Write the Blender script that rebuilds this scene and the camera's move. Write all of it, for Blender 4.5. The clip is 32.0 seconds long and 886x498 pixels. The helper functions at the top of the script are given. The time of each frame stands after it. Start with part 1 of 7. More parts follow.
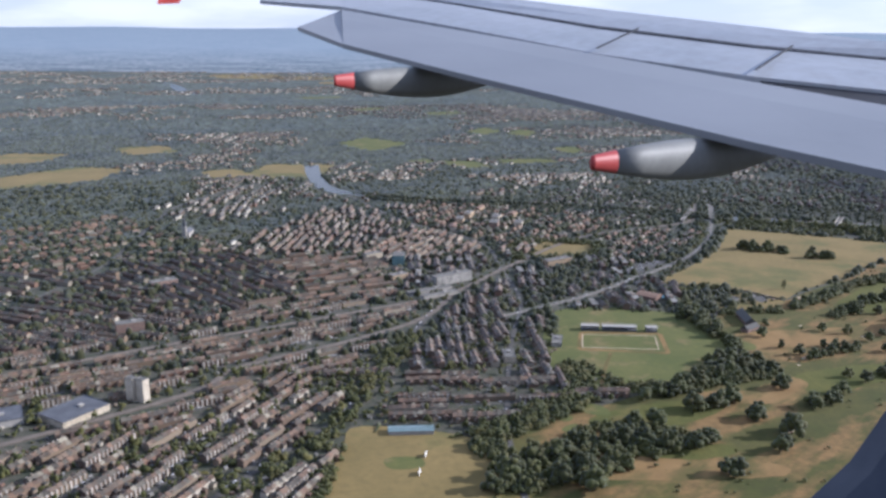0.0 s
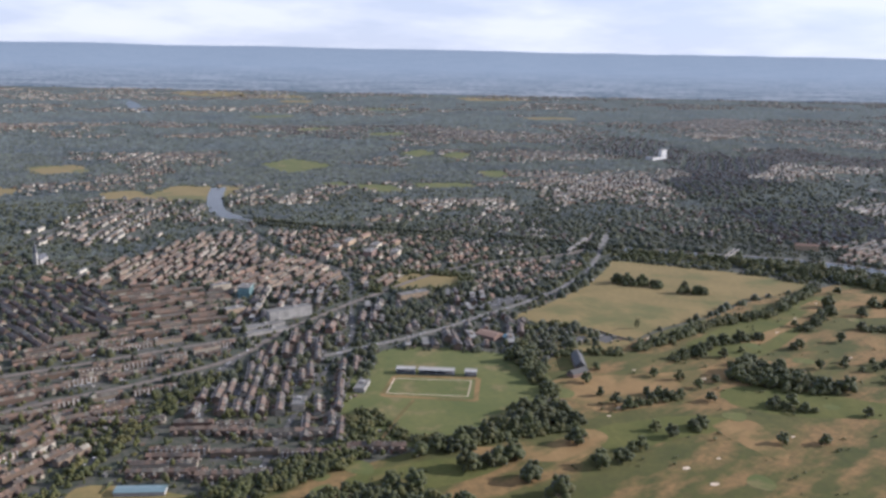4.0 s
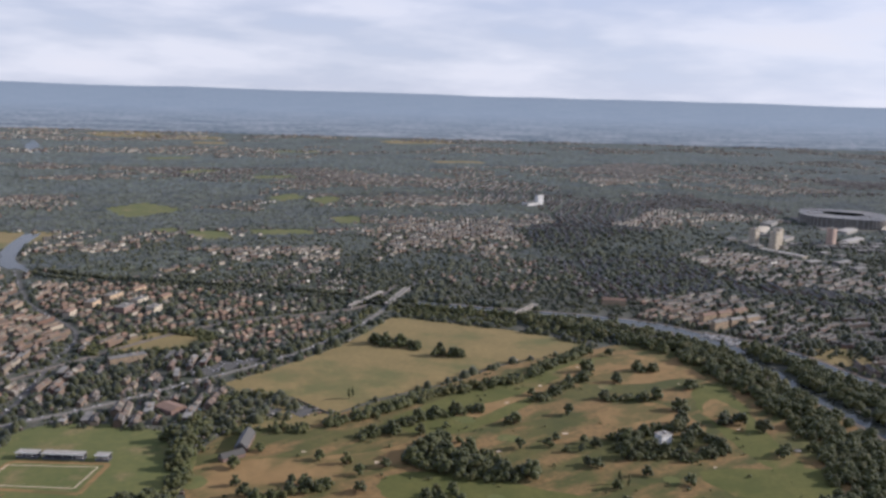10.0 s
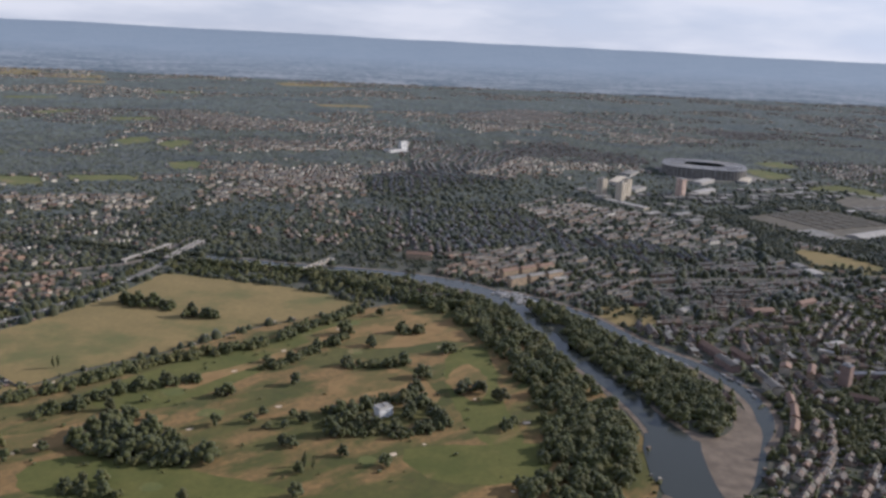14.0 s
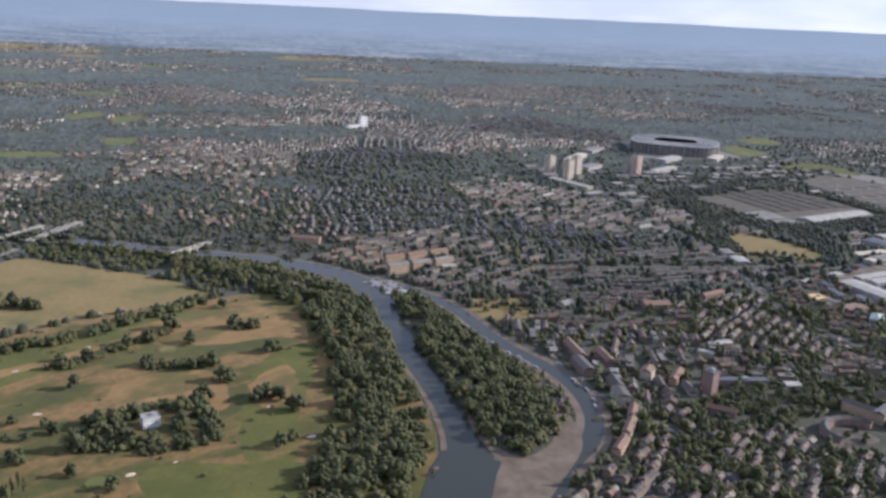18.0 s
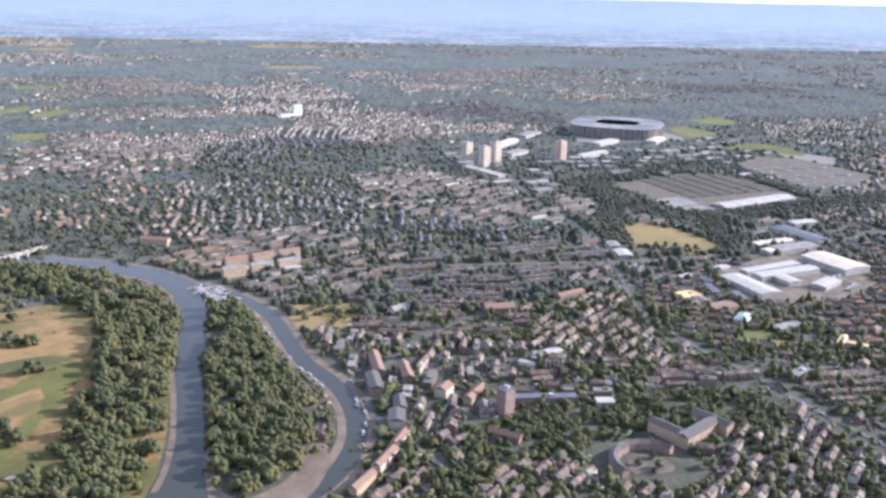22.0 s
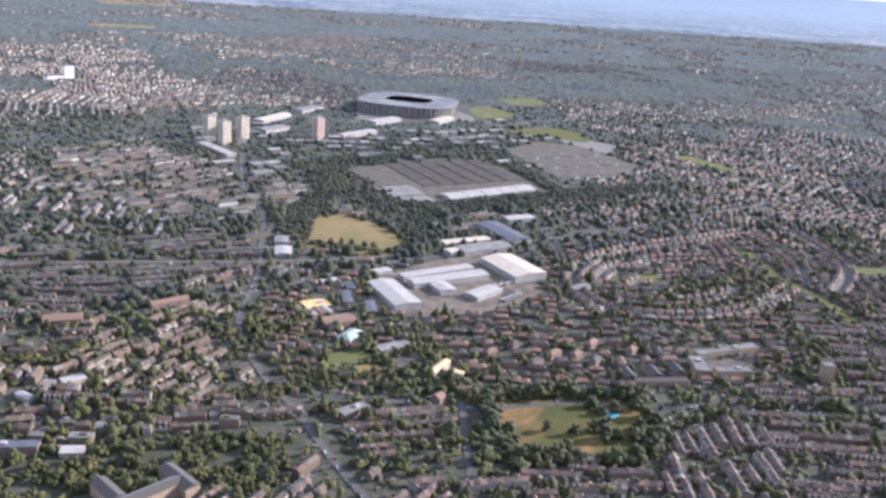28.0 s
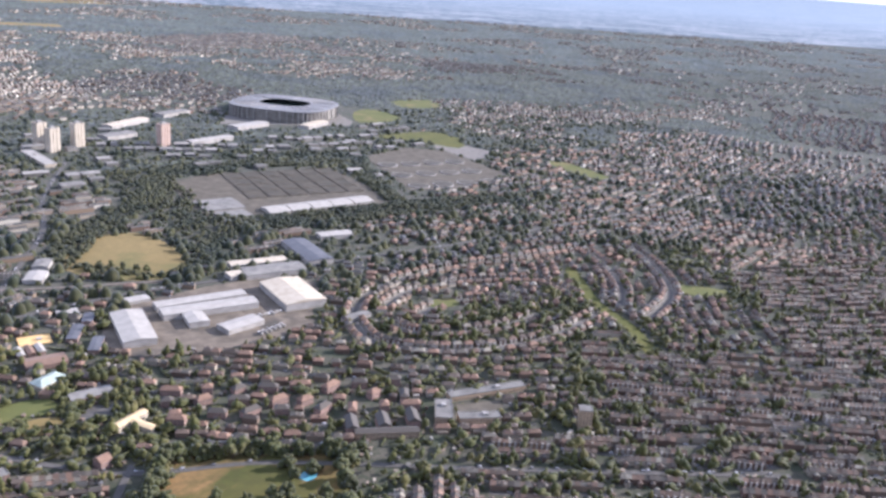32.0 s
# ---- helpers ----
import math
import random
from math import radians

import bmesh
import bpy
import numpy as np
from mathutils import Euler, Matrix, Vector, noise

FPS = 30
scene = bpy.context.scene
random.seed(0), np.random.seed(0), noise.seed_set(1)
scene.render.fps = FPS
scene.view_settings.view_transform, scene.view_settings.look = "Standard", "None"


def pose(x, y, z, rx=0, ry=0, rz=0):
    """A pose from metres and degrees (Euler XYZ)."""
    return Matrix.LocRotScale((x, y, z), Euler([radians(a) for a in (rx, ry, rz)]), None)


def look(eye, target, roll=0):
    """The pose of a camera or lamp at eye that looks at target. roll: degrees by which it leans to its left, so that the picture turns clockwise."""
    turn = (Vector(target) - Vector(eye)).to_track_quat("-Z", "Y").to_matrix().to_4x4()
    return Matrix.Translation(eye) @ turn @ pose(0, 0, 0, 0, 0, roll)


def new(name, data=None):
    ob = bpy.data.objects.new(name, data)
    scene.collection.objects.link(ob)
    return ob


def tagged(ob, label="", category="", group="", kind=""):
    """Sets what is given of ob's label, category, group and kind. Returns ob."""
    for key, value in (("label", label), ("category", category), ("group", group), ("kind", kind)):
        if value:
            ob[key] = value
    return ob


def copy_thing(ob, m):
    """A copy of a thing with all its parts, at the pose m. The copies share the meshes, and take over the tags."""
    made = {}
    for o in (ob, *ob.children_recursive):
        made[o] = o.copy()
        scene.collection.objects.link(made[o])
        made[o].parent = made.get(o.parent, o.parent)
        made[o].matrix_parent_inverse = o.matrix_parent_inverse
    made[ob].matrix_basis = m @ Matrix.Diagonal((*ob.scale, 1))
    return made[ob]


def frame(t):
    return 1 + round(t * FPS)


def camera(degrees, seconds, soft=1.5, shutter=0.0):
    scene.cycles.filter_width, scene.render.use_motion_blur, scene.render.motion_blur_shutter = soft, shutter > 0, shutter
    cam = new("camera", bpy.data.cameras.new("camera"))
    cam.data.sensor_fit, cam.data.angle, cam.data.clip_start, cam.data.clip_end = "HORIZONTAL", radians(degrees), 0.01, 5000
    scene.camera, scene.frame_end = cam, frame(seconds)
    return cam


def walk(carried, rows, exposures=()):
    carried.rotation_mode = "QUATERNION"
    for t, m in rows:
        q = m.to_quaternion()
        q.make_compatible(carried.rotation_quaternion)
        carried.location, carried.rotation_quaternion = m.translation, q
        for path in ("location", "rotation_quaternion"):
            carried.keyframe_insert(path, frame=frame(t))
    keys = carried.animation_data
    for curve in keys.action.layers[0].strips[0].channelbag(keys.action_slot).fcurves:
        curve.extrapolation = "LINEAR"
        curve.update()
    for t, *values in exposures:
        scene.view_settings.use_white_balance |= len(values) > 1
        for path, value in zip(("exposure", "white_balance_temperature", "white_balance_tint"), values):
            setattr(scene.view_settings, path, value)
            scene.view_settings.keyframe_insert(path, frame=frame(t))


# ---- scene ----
SCALE = 0.5  # the plan below is in metres on the ground; the whole place is built at half size
# World: x along the flight (west), y to the left of it (south), z up, metres.
cam = camera(54.1, 32.0, soft=3.0)
# seconds, eye x, y, z, yaw, pitch, roll in degrees
PATH = [
    (0, -413.7, -0.9, 434.1, -18.33, -14.23, 0.49),
    (0.5, -380.3, -1.4, 435.7, -19.64, -13.90, 1.50),
    (1, -346.8, -1.7, 437.2, -20.86, -13.82, 2.54),
    (1.5, -313.0, -2.0, 438.5, -20.60, -13.87, 1.61),
    (2, -279.0, -2.1, 439.7, -20.05, -13.90, 0.03),
    (2.5, -244.8, -2.2, 440.8, -21.37, -13.49, 1.08),
    (3, -210.4, -2.1, 441.7, -18.91, -13.37, 1.33),
    (3.5, -175.8, -2.0, 442.6, -19.14, -13.34, 1.19),
    (5.5, -35.5, -0.5, 445.1, -17.05, -11.56, 1.20),
    (6, 0.0, 0.0, 445.5, -20.13, -11.54, 1.19),
    (6.5, 35.7, 0.6, 445.8, -22.37, -10.90, 1.38),
    (7, 71.6, 1.3, 446.1, -22.27, -12.73, 0.98),
    (7.5, 107.6, 2.0, 446.2, -22.05, -12.62, 1.84),
    (8, 143.8, 2.8, 446.3, -21.24, -12.45, 1.73),
    (8.5, 180.2, 3.6, 446.4, -21.83, -12.64, 1.93),
    (9, 216.7, 4.4, 446.4, -21.41, -14.05, 1.18),
    (9.5, 253.4, 5.3, 446.3, -15.94, -11.85, 0.74),
    (10, 290.2, 6.2, 446.2, -20.92, -10.22, 1.72),
    (10.5, 327.1, 7.2, 446.0, -21.67, -9.95, 2.33),
    (11, 364.2, 8.1, 445.8, -20.63, -11.05, 1.62),
    (11.5, 401.5, 9.1, 445.6, -22.06, -11.37, 2.10),
    (12, 438.8, 10.1, 445.3, -22.38, -11.40, 2.73),
    (12.5, 476.3, 11.1, 445.1, -21.26, -12.55, 2.43),
    (13, 513.9, 12.1, 444.8, -20.41, -13.04, 1.74),
    (13.5, 551.6, 13.0, 444.4, -21.68, -12.60, 2.49),
    (14, 589.4, 14.0, 444.1, -25.83, -13.59, 3.00),
    (14.5, 627.4, 15.0, 443.8, -23.62, -13.91, 2.62),
    (16.5, 780.1, 18.5, 442.5, -19.84, -12.79, 1.72),
    (17, 818.5, 19.3, 442.2, -22.15, -12.16, 2.70),
    (17.5, 857.0, 20.1, 441.9, -21.53, -12.95, 2.73),
    (18, 895.5, 20.8, 441.7, -23.71, -15.31, 2.75),
    (18.5, 934.2, 21.5, 441.4, -27.63, -16.48, 3.16),
    (19, 972.9, 22.1, 441.3, -23.04, -17.18, 4.15),
    (19.5, 1011.6, 22.6, 441.1, -20.98, -18.11, 3.06),
    (20, 1050.5, 23.0, 441.0, -22.05, -17.87, 2.51),
    (20.5, 1089.4, 23.4, 441.0, -21.60, -17.42, 1.88),
    (21, 1128.3, 23.7, 441.0, -22.38, -17.38, 1.11),
    (21.5, 1167.3, 23.9, 441.1, -20.37, -16.70, 0.15),
    (22, 1206.4, 24.1, 441.2, -22.58, -16.34, 1.24),
    (22.5, 1245.4, 24.1, 441.4, -26.12, -16.60, 3.56),
    (23, 1284.6, 24.0, 441.7, -26.54, -15.48, 2.60),
    (23.5, 1323.7, 23.9, 442.0, -26.02, -16.07, 2.03),
    (24, 1362.9, 23.6, 442.4, -26.09, -16.84, 2.38),
    (24.5, 1402.1, 23.2, 442.9, -25.90, -18.93, 2.78),
    (26.5, 1559.0, 20.3, 446.0, -28.76, -17.81, 3.43),
    (27, 1598.3, 19.3, 447.0, -28.19, -16.94, 2.93),
    (27.5, 1637.5, 18.1, 448.1, -28.95, -16.99, 3.82),
    (28, 1676.8, 16.8, 449.4, -28.56, -18.03, 4.32),
    (28.5, 1716.0, 15.3, 450.7, -30.85, -18.48, 5.12),
    (29, 1755.2, 13.6, 452.2, -32.97, -17.90, 4.68),
    (29.5, 1794.4, 11.8, 453.9, -32.54, -18.48, 4.10),
    (30, 1833.6, 9.8, 455.6, -35.01, -19.34, 5.87),
    (30.5, 1872.8, 7.7, 457.6, -33.57, -20.80, 5.48),
    (31, 1911.9, 5.3, 459.6, -33.71, -19.64, 5.83),
    (31.5, 1951.0, 2.8, 461.8, -33.14, -19.98, 5.08),
    (32, 1990.0, 0.1, 464.2, -30.45, -17.99, 4.48),
]


def aim(x, y, z, yaw, pitch, roll):
    a, b = radians(yaw), radians(pitch)
    ahead = Vector((-math.sin(a) * math.cos(b), math.cos(a) * math.cos(b), math.sin(b)))
    eye = Vector((x, y, z))
    return look(eye * SCALE, eye * SCALE + 1000 * ahead, roll)


walk(cam, [(t, aim(*row)) for t, *row in PATH], exposures=[(0, 0.9, 4500, 18), (6, 0.72, 4720, 19), (12, 0.5, 4780, 19), (14, 0.47, 4740, 18), (17, 0.78, 4660, 20), (18.5, 0.92, 4590, 19), (20, 1.70, 4560, 23), (21.2, 1.74, 4540, 23), (24, 1.48, 4530, 22), (28, 1.48, 4560, 23), (32, 1.54, 4620, 24)])

# ---- light ----
SUN_UP, SUN_X, SUN_Y = radians(23.5), 0.985, -0.17
world = bpy.data.worlds.new("sky")
scene.world = world
world.use_nodes = True
wn = world.node_tree
sky = wn.nodes.new("ShaderNodeTexSky")
sky.sky_type, sky.sun_disc = "NISHITA", False
sky.sun_elevation, sky.sun_rotation = SUN_UP, math.atan2(SUN_X, SUN_Y)
sky.air_density, sky.dust_density, sky.ozone_density, sky.altitude = 1.0, 0.25, 1.5, 100
pale = wn.nodes.new("ShaderNodeHueSaturation")
pale.inputs["Saturation"].default_value = 0.35
wn.links.new(sky.outputs[0], pale.inputs["Color"])
# thin high cloud whitens the sky unevenly
cloud = wn.nodes.new("ShaderNodeTexNoise")
cloud.inputs["Scale"].default_value, cloud.inputs["Detail"].default_value = 5.0, 6
spread = wn.nodes.new("ShaderNodeMapping")
spread.inputs["Scale"].default_value = (1, 1, 4.5)
wn.links.new(wn.nodes.new("ShaderNodeTexCoord").outputs["Generated"], spread.inputs["Vector"])
wn.links.new(spread.outputs[0], cloud.inputs["Vector"])
share = wn.nodes.new("ShaderNodeMapRange")
share.inputs[1].default_value, share.inputs[2].default_value = 0.35, 0.7
share.inputs[3].default_value, share.inputs[4].default_value = 0.65, 0.95
wn.links.new(cloud.outputs["Fac"], share.inputs[0])
veil = wn.nodes.new("ShaderNodeMix")
veil.data_type = "RGBA"
lift = wn.nodes.new("ShaderNodeSeparateXYZ")
wn.links.new(wn.nodes.new("ShaderNodeTexCoord").outputs["Generated"], lift.inputs[0])
high = wn.nodes.new("ShaderNodeMapRange")
high.inputs[1].default_value, high.inputs[2].default_value = 0.06, 0.4
wn.links.new(lift.outputs[2], high.inputs[0])
haze = wn.nodes.new("ShaderNodeMix")
haze.data_type = "RGBA"
haze.inputs[7].default_value = (6.1, 5.9, 5.8, 1)
puff = wn.nodes.new("ShaderNodeMix")
puff.data_type = "RGBA"
puff.inputs[6].default_value, puff.inputs[7].default_value = (6.8, 5.85, 4.55, 1), (8.9, 7.5, 5.6, 1)
edge = wn.nodes.new("ShaderNodeMapRange")
edge.inputs[1].default_value, edge.inputs[2].default_value = 0.42, 0.6
wn.links.new(cloud.outputs["Fac"], edge.inputs[0])
wn.links.new(edge.outputs[0], puff.inputs[0])
wn.links.new(puff.outputs[2], haze.inputs[6])
wn.links.new(high.outputs[0], haze.inputs[0])
wn.links.new(haze.outputs[2], veil.inputs[7])
wn.links.new(share.outputs[0], veil.inputs[0])
wn.links.new(pale.outputs[0], veil.inputs[6])
wn.links.new(veil.outputs[2], wn.nodes["Background"].inputs[0])
wn.nodes["Background"].inputs[1].default_value = 0.072
lamp = bpy.data.lights.new("sun", "SUN")
lamp.energy, lamp.angle, lamp.color = 5.0, radians(0.6), (1.0, 0.79, 0.51)
sun = new("sun", lamp)
sun.matrix_world = look((math.cos(SUN_UP) * SUN_X * 3000, math.cos(SUN_UP) * SUN_Y * 3000, math.sin(SUN_UP) * 3000), (0, 0, 0))


# ---- materials ----
def material(name, low, high, scale=0.2, rough=0.85, spot=None, spot_scale=0.02, spot_share=0.5, jitter=0.0, haze_sheen=0.0, bump=0.0, metal=0.0, by="island", fine=None, palette=None, leafy=0.0, run=None, haze_tint=(0.80, 0.88, 1.0)):
    """Two colours mixed by noise at one size, a third in patches at another, brightness varied from piece to piece."""
    m = bpy.data.materials.new(name)
    m.use_nodes = True
    nt = m.node_tree
    b = nt.nodes["Principled BSDF"]
    add, link = nt.nodes.new, nt.links.new
    place = add("ShaderNodeNewGeometry").outputs["Position"]

    lay = place
    if run:
        mapping = add("ShaderNodeMapping")
        mapping.vector_type = "TEXTURE"
        mapping.inputs["Rotation"].default_value, mapping.inputs["Scale"].default_value = (0, 0, radians(run[0])), (run[1], 1, 1)
        link(place, mapping.inputs["Vector"])
        lay = mapping.outputs[0]

    def noise_at(size, detail=4, sharp=0.55, lengthwise=False):
        n = add("ShaderNodeTexNoise")
        n.inputs["Scale"].default_value, n.inputs["Detail"].default_value, n.inputs["Roughness"].default_value = size / SCALE, detail, sharp
        link(lay if lengthwise else place, n.inputs["Vector"])
        return n.outputs["Fac"]

    def mix(fac, a, c, blend="MIX"):
        n = add("ShaderNodeMix")
        n.data_type, n.blend_type = "RGBA", blend
        for sock, v in ((n.inputs[0], fac), (n.inputs[6], a), (n.inputs[7], c)):
            if isinstance(v, (tuple, float, int)):
                sock.default_value = (*v, 1) if isinstance(v, tuple) else v
            else:
                link(v, sock)
        return n.outputs[2]

    def steps(v, lo, hi):
        n = add("ShaderNodeMapRange")
        n.inputs[1].default_value, n.inputs[2].default_value = lo, hi
        link(v, n.inputs[0])
        return n.outputs[0]

    def piece():
        return add("ShaderNodeNewGeometry").outputs["Random Per Island"] if by == "island" else add("ShaderNodeObjectInfo").outputs["Random"]

    colour = mix(steps(noise_at(scale), 0.35, 0.65), low, high)
    if palette:
        ramp = add("ShaderNodeValToRGB")
        ramp.color_ramp.interpolation = "CONSTANT"
        while len(ramp.color_ramp.elements) < len(palette):
            ramp.color_ramp.elements.new(0.5)
        for i, (pos, col) in enumerate(palette):
            ramp.color_ramp.elements[i].position, ramp.color_ramp.elements[i].color = pos, (*col, 1)
        many = add("ShaderNodeMath")
        many.operation = "FRACT"
        times = add("ShaderNodeMath")
        times.operation = "MULTIPLY"
        times.inputs[1].default_value = 7.31
        link(piece(), times.inputs[0])
        link(times.outputs[0], many.inputs[0])
        link(many.outputs[0], ramp.inputs[0])
        colour = mix(steps(noise_at(scale), 0.3, 0.7), ramp.outputs[0], mix(0.22, ramp.outputs[0], low))
    if spot:
        colour = mix(steps(noise_at(spot_scale, 5, 0.6, True), 1.0 - spot_share - 0.06, 1.0 - spot_share + 0.06), colour, spot)
    if fine:
        colour = mix(steps(noise_at(fine[0], 3, 0.7), 0.3, 0.7), colour, mix(0.6, colour, fine[1]))
    if jitter:
        rnd = piece()
        hs = add("ShaderNodeHueSaturation")
        link(colour, hs.inputs["Color"])
        n = add("ShaderNodeMapRange")
        n.inputs[3].default_value, n.inputs[4].default_value = 1 - jitter, 1 + jitter
        link(rnd, n.inputs[0])
        link(n.outputs[0], hs.inputs["Value"])
        colour = hs.outputs[0]
    link(colour, b.inputs["Base Color"])
    b.inputs["Roughness"].default_value, b.inputs["Metallic"].default_value = rough, metal
    b.inputs["Specular IOR Level"].default_value = 0.5 if rough < 0.5 else (0.2 if rough < 0.94 else 0.05)
    # a bluish sheen over the base colour imitates haze in the air
    if haze_sheen:
        b.inputs["Sheen Weight"].default_value, b.inputs["Sheen Roughness"].default_value = haze_sheen, 0.5
        b.inputs["Sheen Tint"].default_value = (*haze_tint, 1)
    if leafy:
        thin = add("ShaderNodeBsdfTranslucent")
        bright = mix(1.0, colour, (1.0, 1.0, 0.7), "MULTIPLY")
        link(bright, thin.inputs["Color"])
        both = add("ShaderNodeMixShader")
        both.inputs[0].default_value = leafy
        link(b.outputs[0], both.inputs[1])
        link(thin.outputs[0], both.inputs[2])
        link(both.outputs[0], nt.nodes["Material Output"].inputs[0])
    if bump:
        bn = add("ShaderNodeBump")
        bn.inputs["Strength"].default_value, bn.inputs["Distance"].default_value = min(bump, 1.0), 0.9 * SCALE * (2 if leafy else 1)
        link(noise_at(max(scale * 3, 0.3), 6, 0.7), bn.inputs["Height"])
        link(bn.outputs[0], b.inputs["Normal"])
    return m


M_GROUND = material("town_ground", (0.044, 0.047, 0.027), (0.112, 0.094, 0.07), 0.12, 0.95, (0.05, 0.054, 0.029), 0.03, 0.45, haze_sheen=0.06, fine=(0.35, (0.03, 0.034, 0.018)))
M_TURF = material("dry_turf", (0.059, 0.063, 0.014), (0.1, 0.089, 0.022), 0.012, 0.95, (0.212, 0.13, 0.047), 0.02, 0.47, haze_sheen=0.04, fine=(0.10, (0.046, 0.042, 0.015)), run=(22, 2.6))
M_STRAW = material("parched_grass", (0.166, 0.124, 0.042), (0.216, 0.156, 0.055), 0.01, 0.95, (0.1, 0.1, 0.029), 0.006, 0.44, haze_sheen=0.04, fine=(0.1, (0.115, 0.090, 0.033)))
M_GREEN = material("mown_grass", (0.088, 0.095, 0.025), (0.125, 0.118, 0.034), 0.015, 0.95, (0.19, 0.14, 0.06), 0.02, 0.40, haze_sheen=0.03, fine=(0.1, (0.07, 0.08, 0.028)))
M_FAIRWAY = material("fairway_turf", (0.074, 0.08, 0.018), (0.112, 0.106, 0.026), 0.02, 0.95, (0.168, 0.12, 0.044), 0.018, 0.35, haze_sheen=0.03, fine=(0.15, (0.06, 0.058, 0.016)), run=(22, 2.0))
M_WORN = material("worn_turf", (0.196, 0.124, 0.046), (0.25, 0.16, 0.061), 0.03, 0.95, (0.09, 0.081, 0.024), 0.022, 0.47, haze_sheen=0.03, fine=(0.12, (0.138, 0.092, 0.037)), run=(22, 2.0))
M_ASPHALT = material("asphalt", (0.064, 0.059, 0.05), (0.094, 0.086, 0.074), 0.1, 0.85, haze_sheen=0.02)
M_BALLAST = material("ballast", (0.105, 0.085, 0.064), (0.155, 0.126, 0.098), 0.1, 0.9, haze_sheen=0.03)
M_MUD = material("river_mud", (0.088, 0.067, 0.045), (0.15, 0.115, 0.078), 0.05, 0.7)
M_LEAF = material("foliage", (0.062, 0.07, 0.018), (0.115, 0.112, 0.03), 0.12, 0.7, (0.14, 0.125, 0.036), 0.04, 0.42, jitter=0.22, haze_sheen=0.24, bump=0.35, leafy=0.45)
M_LEAF_ONE = material("tree_leaves", (0.05, 0.058, 0.016), (0.098, 0.098, 0.027), 0.3, 0.7, (0.11, 0.10, 0.028), 0.03, 0.4, jitter=0.3, haze_sheen=0.24, bump=0.35, by="object", leafy=0.42)
# leaves farther off, with painted haze: more blue sheen than the near ones
M_HAZED_LEAF = material("hazed_suburb_foliage", (0.044, 0.048, 0.019), (0.086, 0.083, 0.031), 0.1, 0.8, (0.036, 0.042, 0.02), 0.01, 0.45, jitter=0.28, haze_sheen=0.27, leafy=0.4, haze_tint=(0.78, 0.87, 1.0))
M_HAZED_WOOD = material("outer_woods", (0.04, 0.05, 0.027), (0.075, 0.082, 0.04), 0.02, 0.95, (0.035, 0.044, 0.028), 0.0025, 0.45, jitter=0.35, haze_sheen=0.3, leafy=0.4, haze_tint=(0.78, 0.87, 1.0))
M_HAZED_CANOPY = material("hazed_tree_canopy", (0.04, 0.05, 0.024), (0.085, 0.09, 0.036), 0.03, 0.9, (0.035, 0.044, 0.026), 0.0035, 0.45, jitter=0.4, haze_sheen=0.28, leafy=0.45, haze_tint=(0.81, 0.87, 1.0))
M_PAVED = material("pale_carriageway", (0.128, 0.116, 0.096), (0.175, 0.159, 0.132), 0.1, 0.85, haze_sheen=0.0)
M_DRYYARD = material("works_yard", (0.068, 0.059, 0.042), (0.112, 0.096, 0.069), 0.05, 0.9, haze_sheen=0.0)
M_SANDYARD = material("dusty_yard", (0.10, 0.085, 0.064), (0.168, 0.14, 0.104), 0.05, 0.95, (0.075, 0.068, 0.056), 0.02, 0.4)
M_BARK = material("bark", (0.06, 0.045, 0.03), (0.11, 0.085, 0.06), 2.0, 0.9)
WALLS = [(0.0, (0.115, 0.081, 0.054)), (0.24, (0.158, 0.117, 0.076)), (0.44, (0.088, 0.059, 0.041)), (0.62, (0.193, 0.154, 0.107)), (0.76, (0.252, 0.218, 0.159)), (0.88, (0.334, 0.302, 0.237)), (0.94, (0.132, 0.078, 0.053))]
ROOFS = [(0.0, (0.083, 0.064, 0.046)), (0.2, (0.069, 0.059, 0.045)), (0.36, (0.119, 0.079, 0.051)), (0.55, (0.133, 0.096, 0.064)), (0.7, (0.101, 0.089, 0.066)), (0.83, (0.16, 0.102, 0.064)), (0.93, (0.202, 0.179, 0.128))]
M_WALL = material("house_walls", (0.14, 0.11, 0.08), (0.34, 0.25, 0.18), 0.3, 0.9, jitter=0.2, haze_sheen=0.08, palette=WALLS)
# cream and white render, lightened further to paint low sun on distant fronts
PALE = [(0.0, (0.168, 0.133, 0.095)), (0.3, (0.271, 0.233, 0.172)), (0.55, (0.355, 0.322, 0.25)), (0.75, (0.426, 0.397, 0.322)), (0.88, (0.194, 0.133, 0.089))]
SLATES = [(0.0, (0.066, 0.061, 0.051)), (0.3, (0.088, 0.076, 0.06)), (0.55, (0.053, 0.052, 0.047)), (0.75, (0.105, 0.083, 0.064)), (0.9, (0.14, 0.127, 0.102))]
# grey roofs mostly for distant rows; their blue sheen paints haze on them
M_HAZED_SLATE = material("hazed_slate_roofs", (0.06, 0.056, 0.055), (0.1, 0.09, 0.085), 0.4, 0.85, jitter=0.25, haze_sheen=0.16, palette=SLATES, haze_tint=(0.84, 0.9, 1.0))
M_SUNLIT_WALL = material("sunlit_pale_walls", (0.3, 0.26, 0.2), (0.5, 0.45, 0.38), 0.3, 0.9, jitter=0.2, haze_sheen=0.2, palette=PALE)
M_ROOF = material("house_roofs", (0.06, 0.05, 0.045), (0.15, 0.10, 0.08), 0.4, 0.85, jitter=0.25, haze_sheen=0.12, palette=ROOFS)
M_REDROOF = material("red_tiles", (0.128, 0.082, 0.054), (0.19, 0.122, 0.08), 0.4, 0.85, jitter=0.3, haze_sheen=0.05)
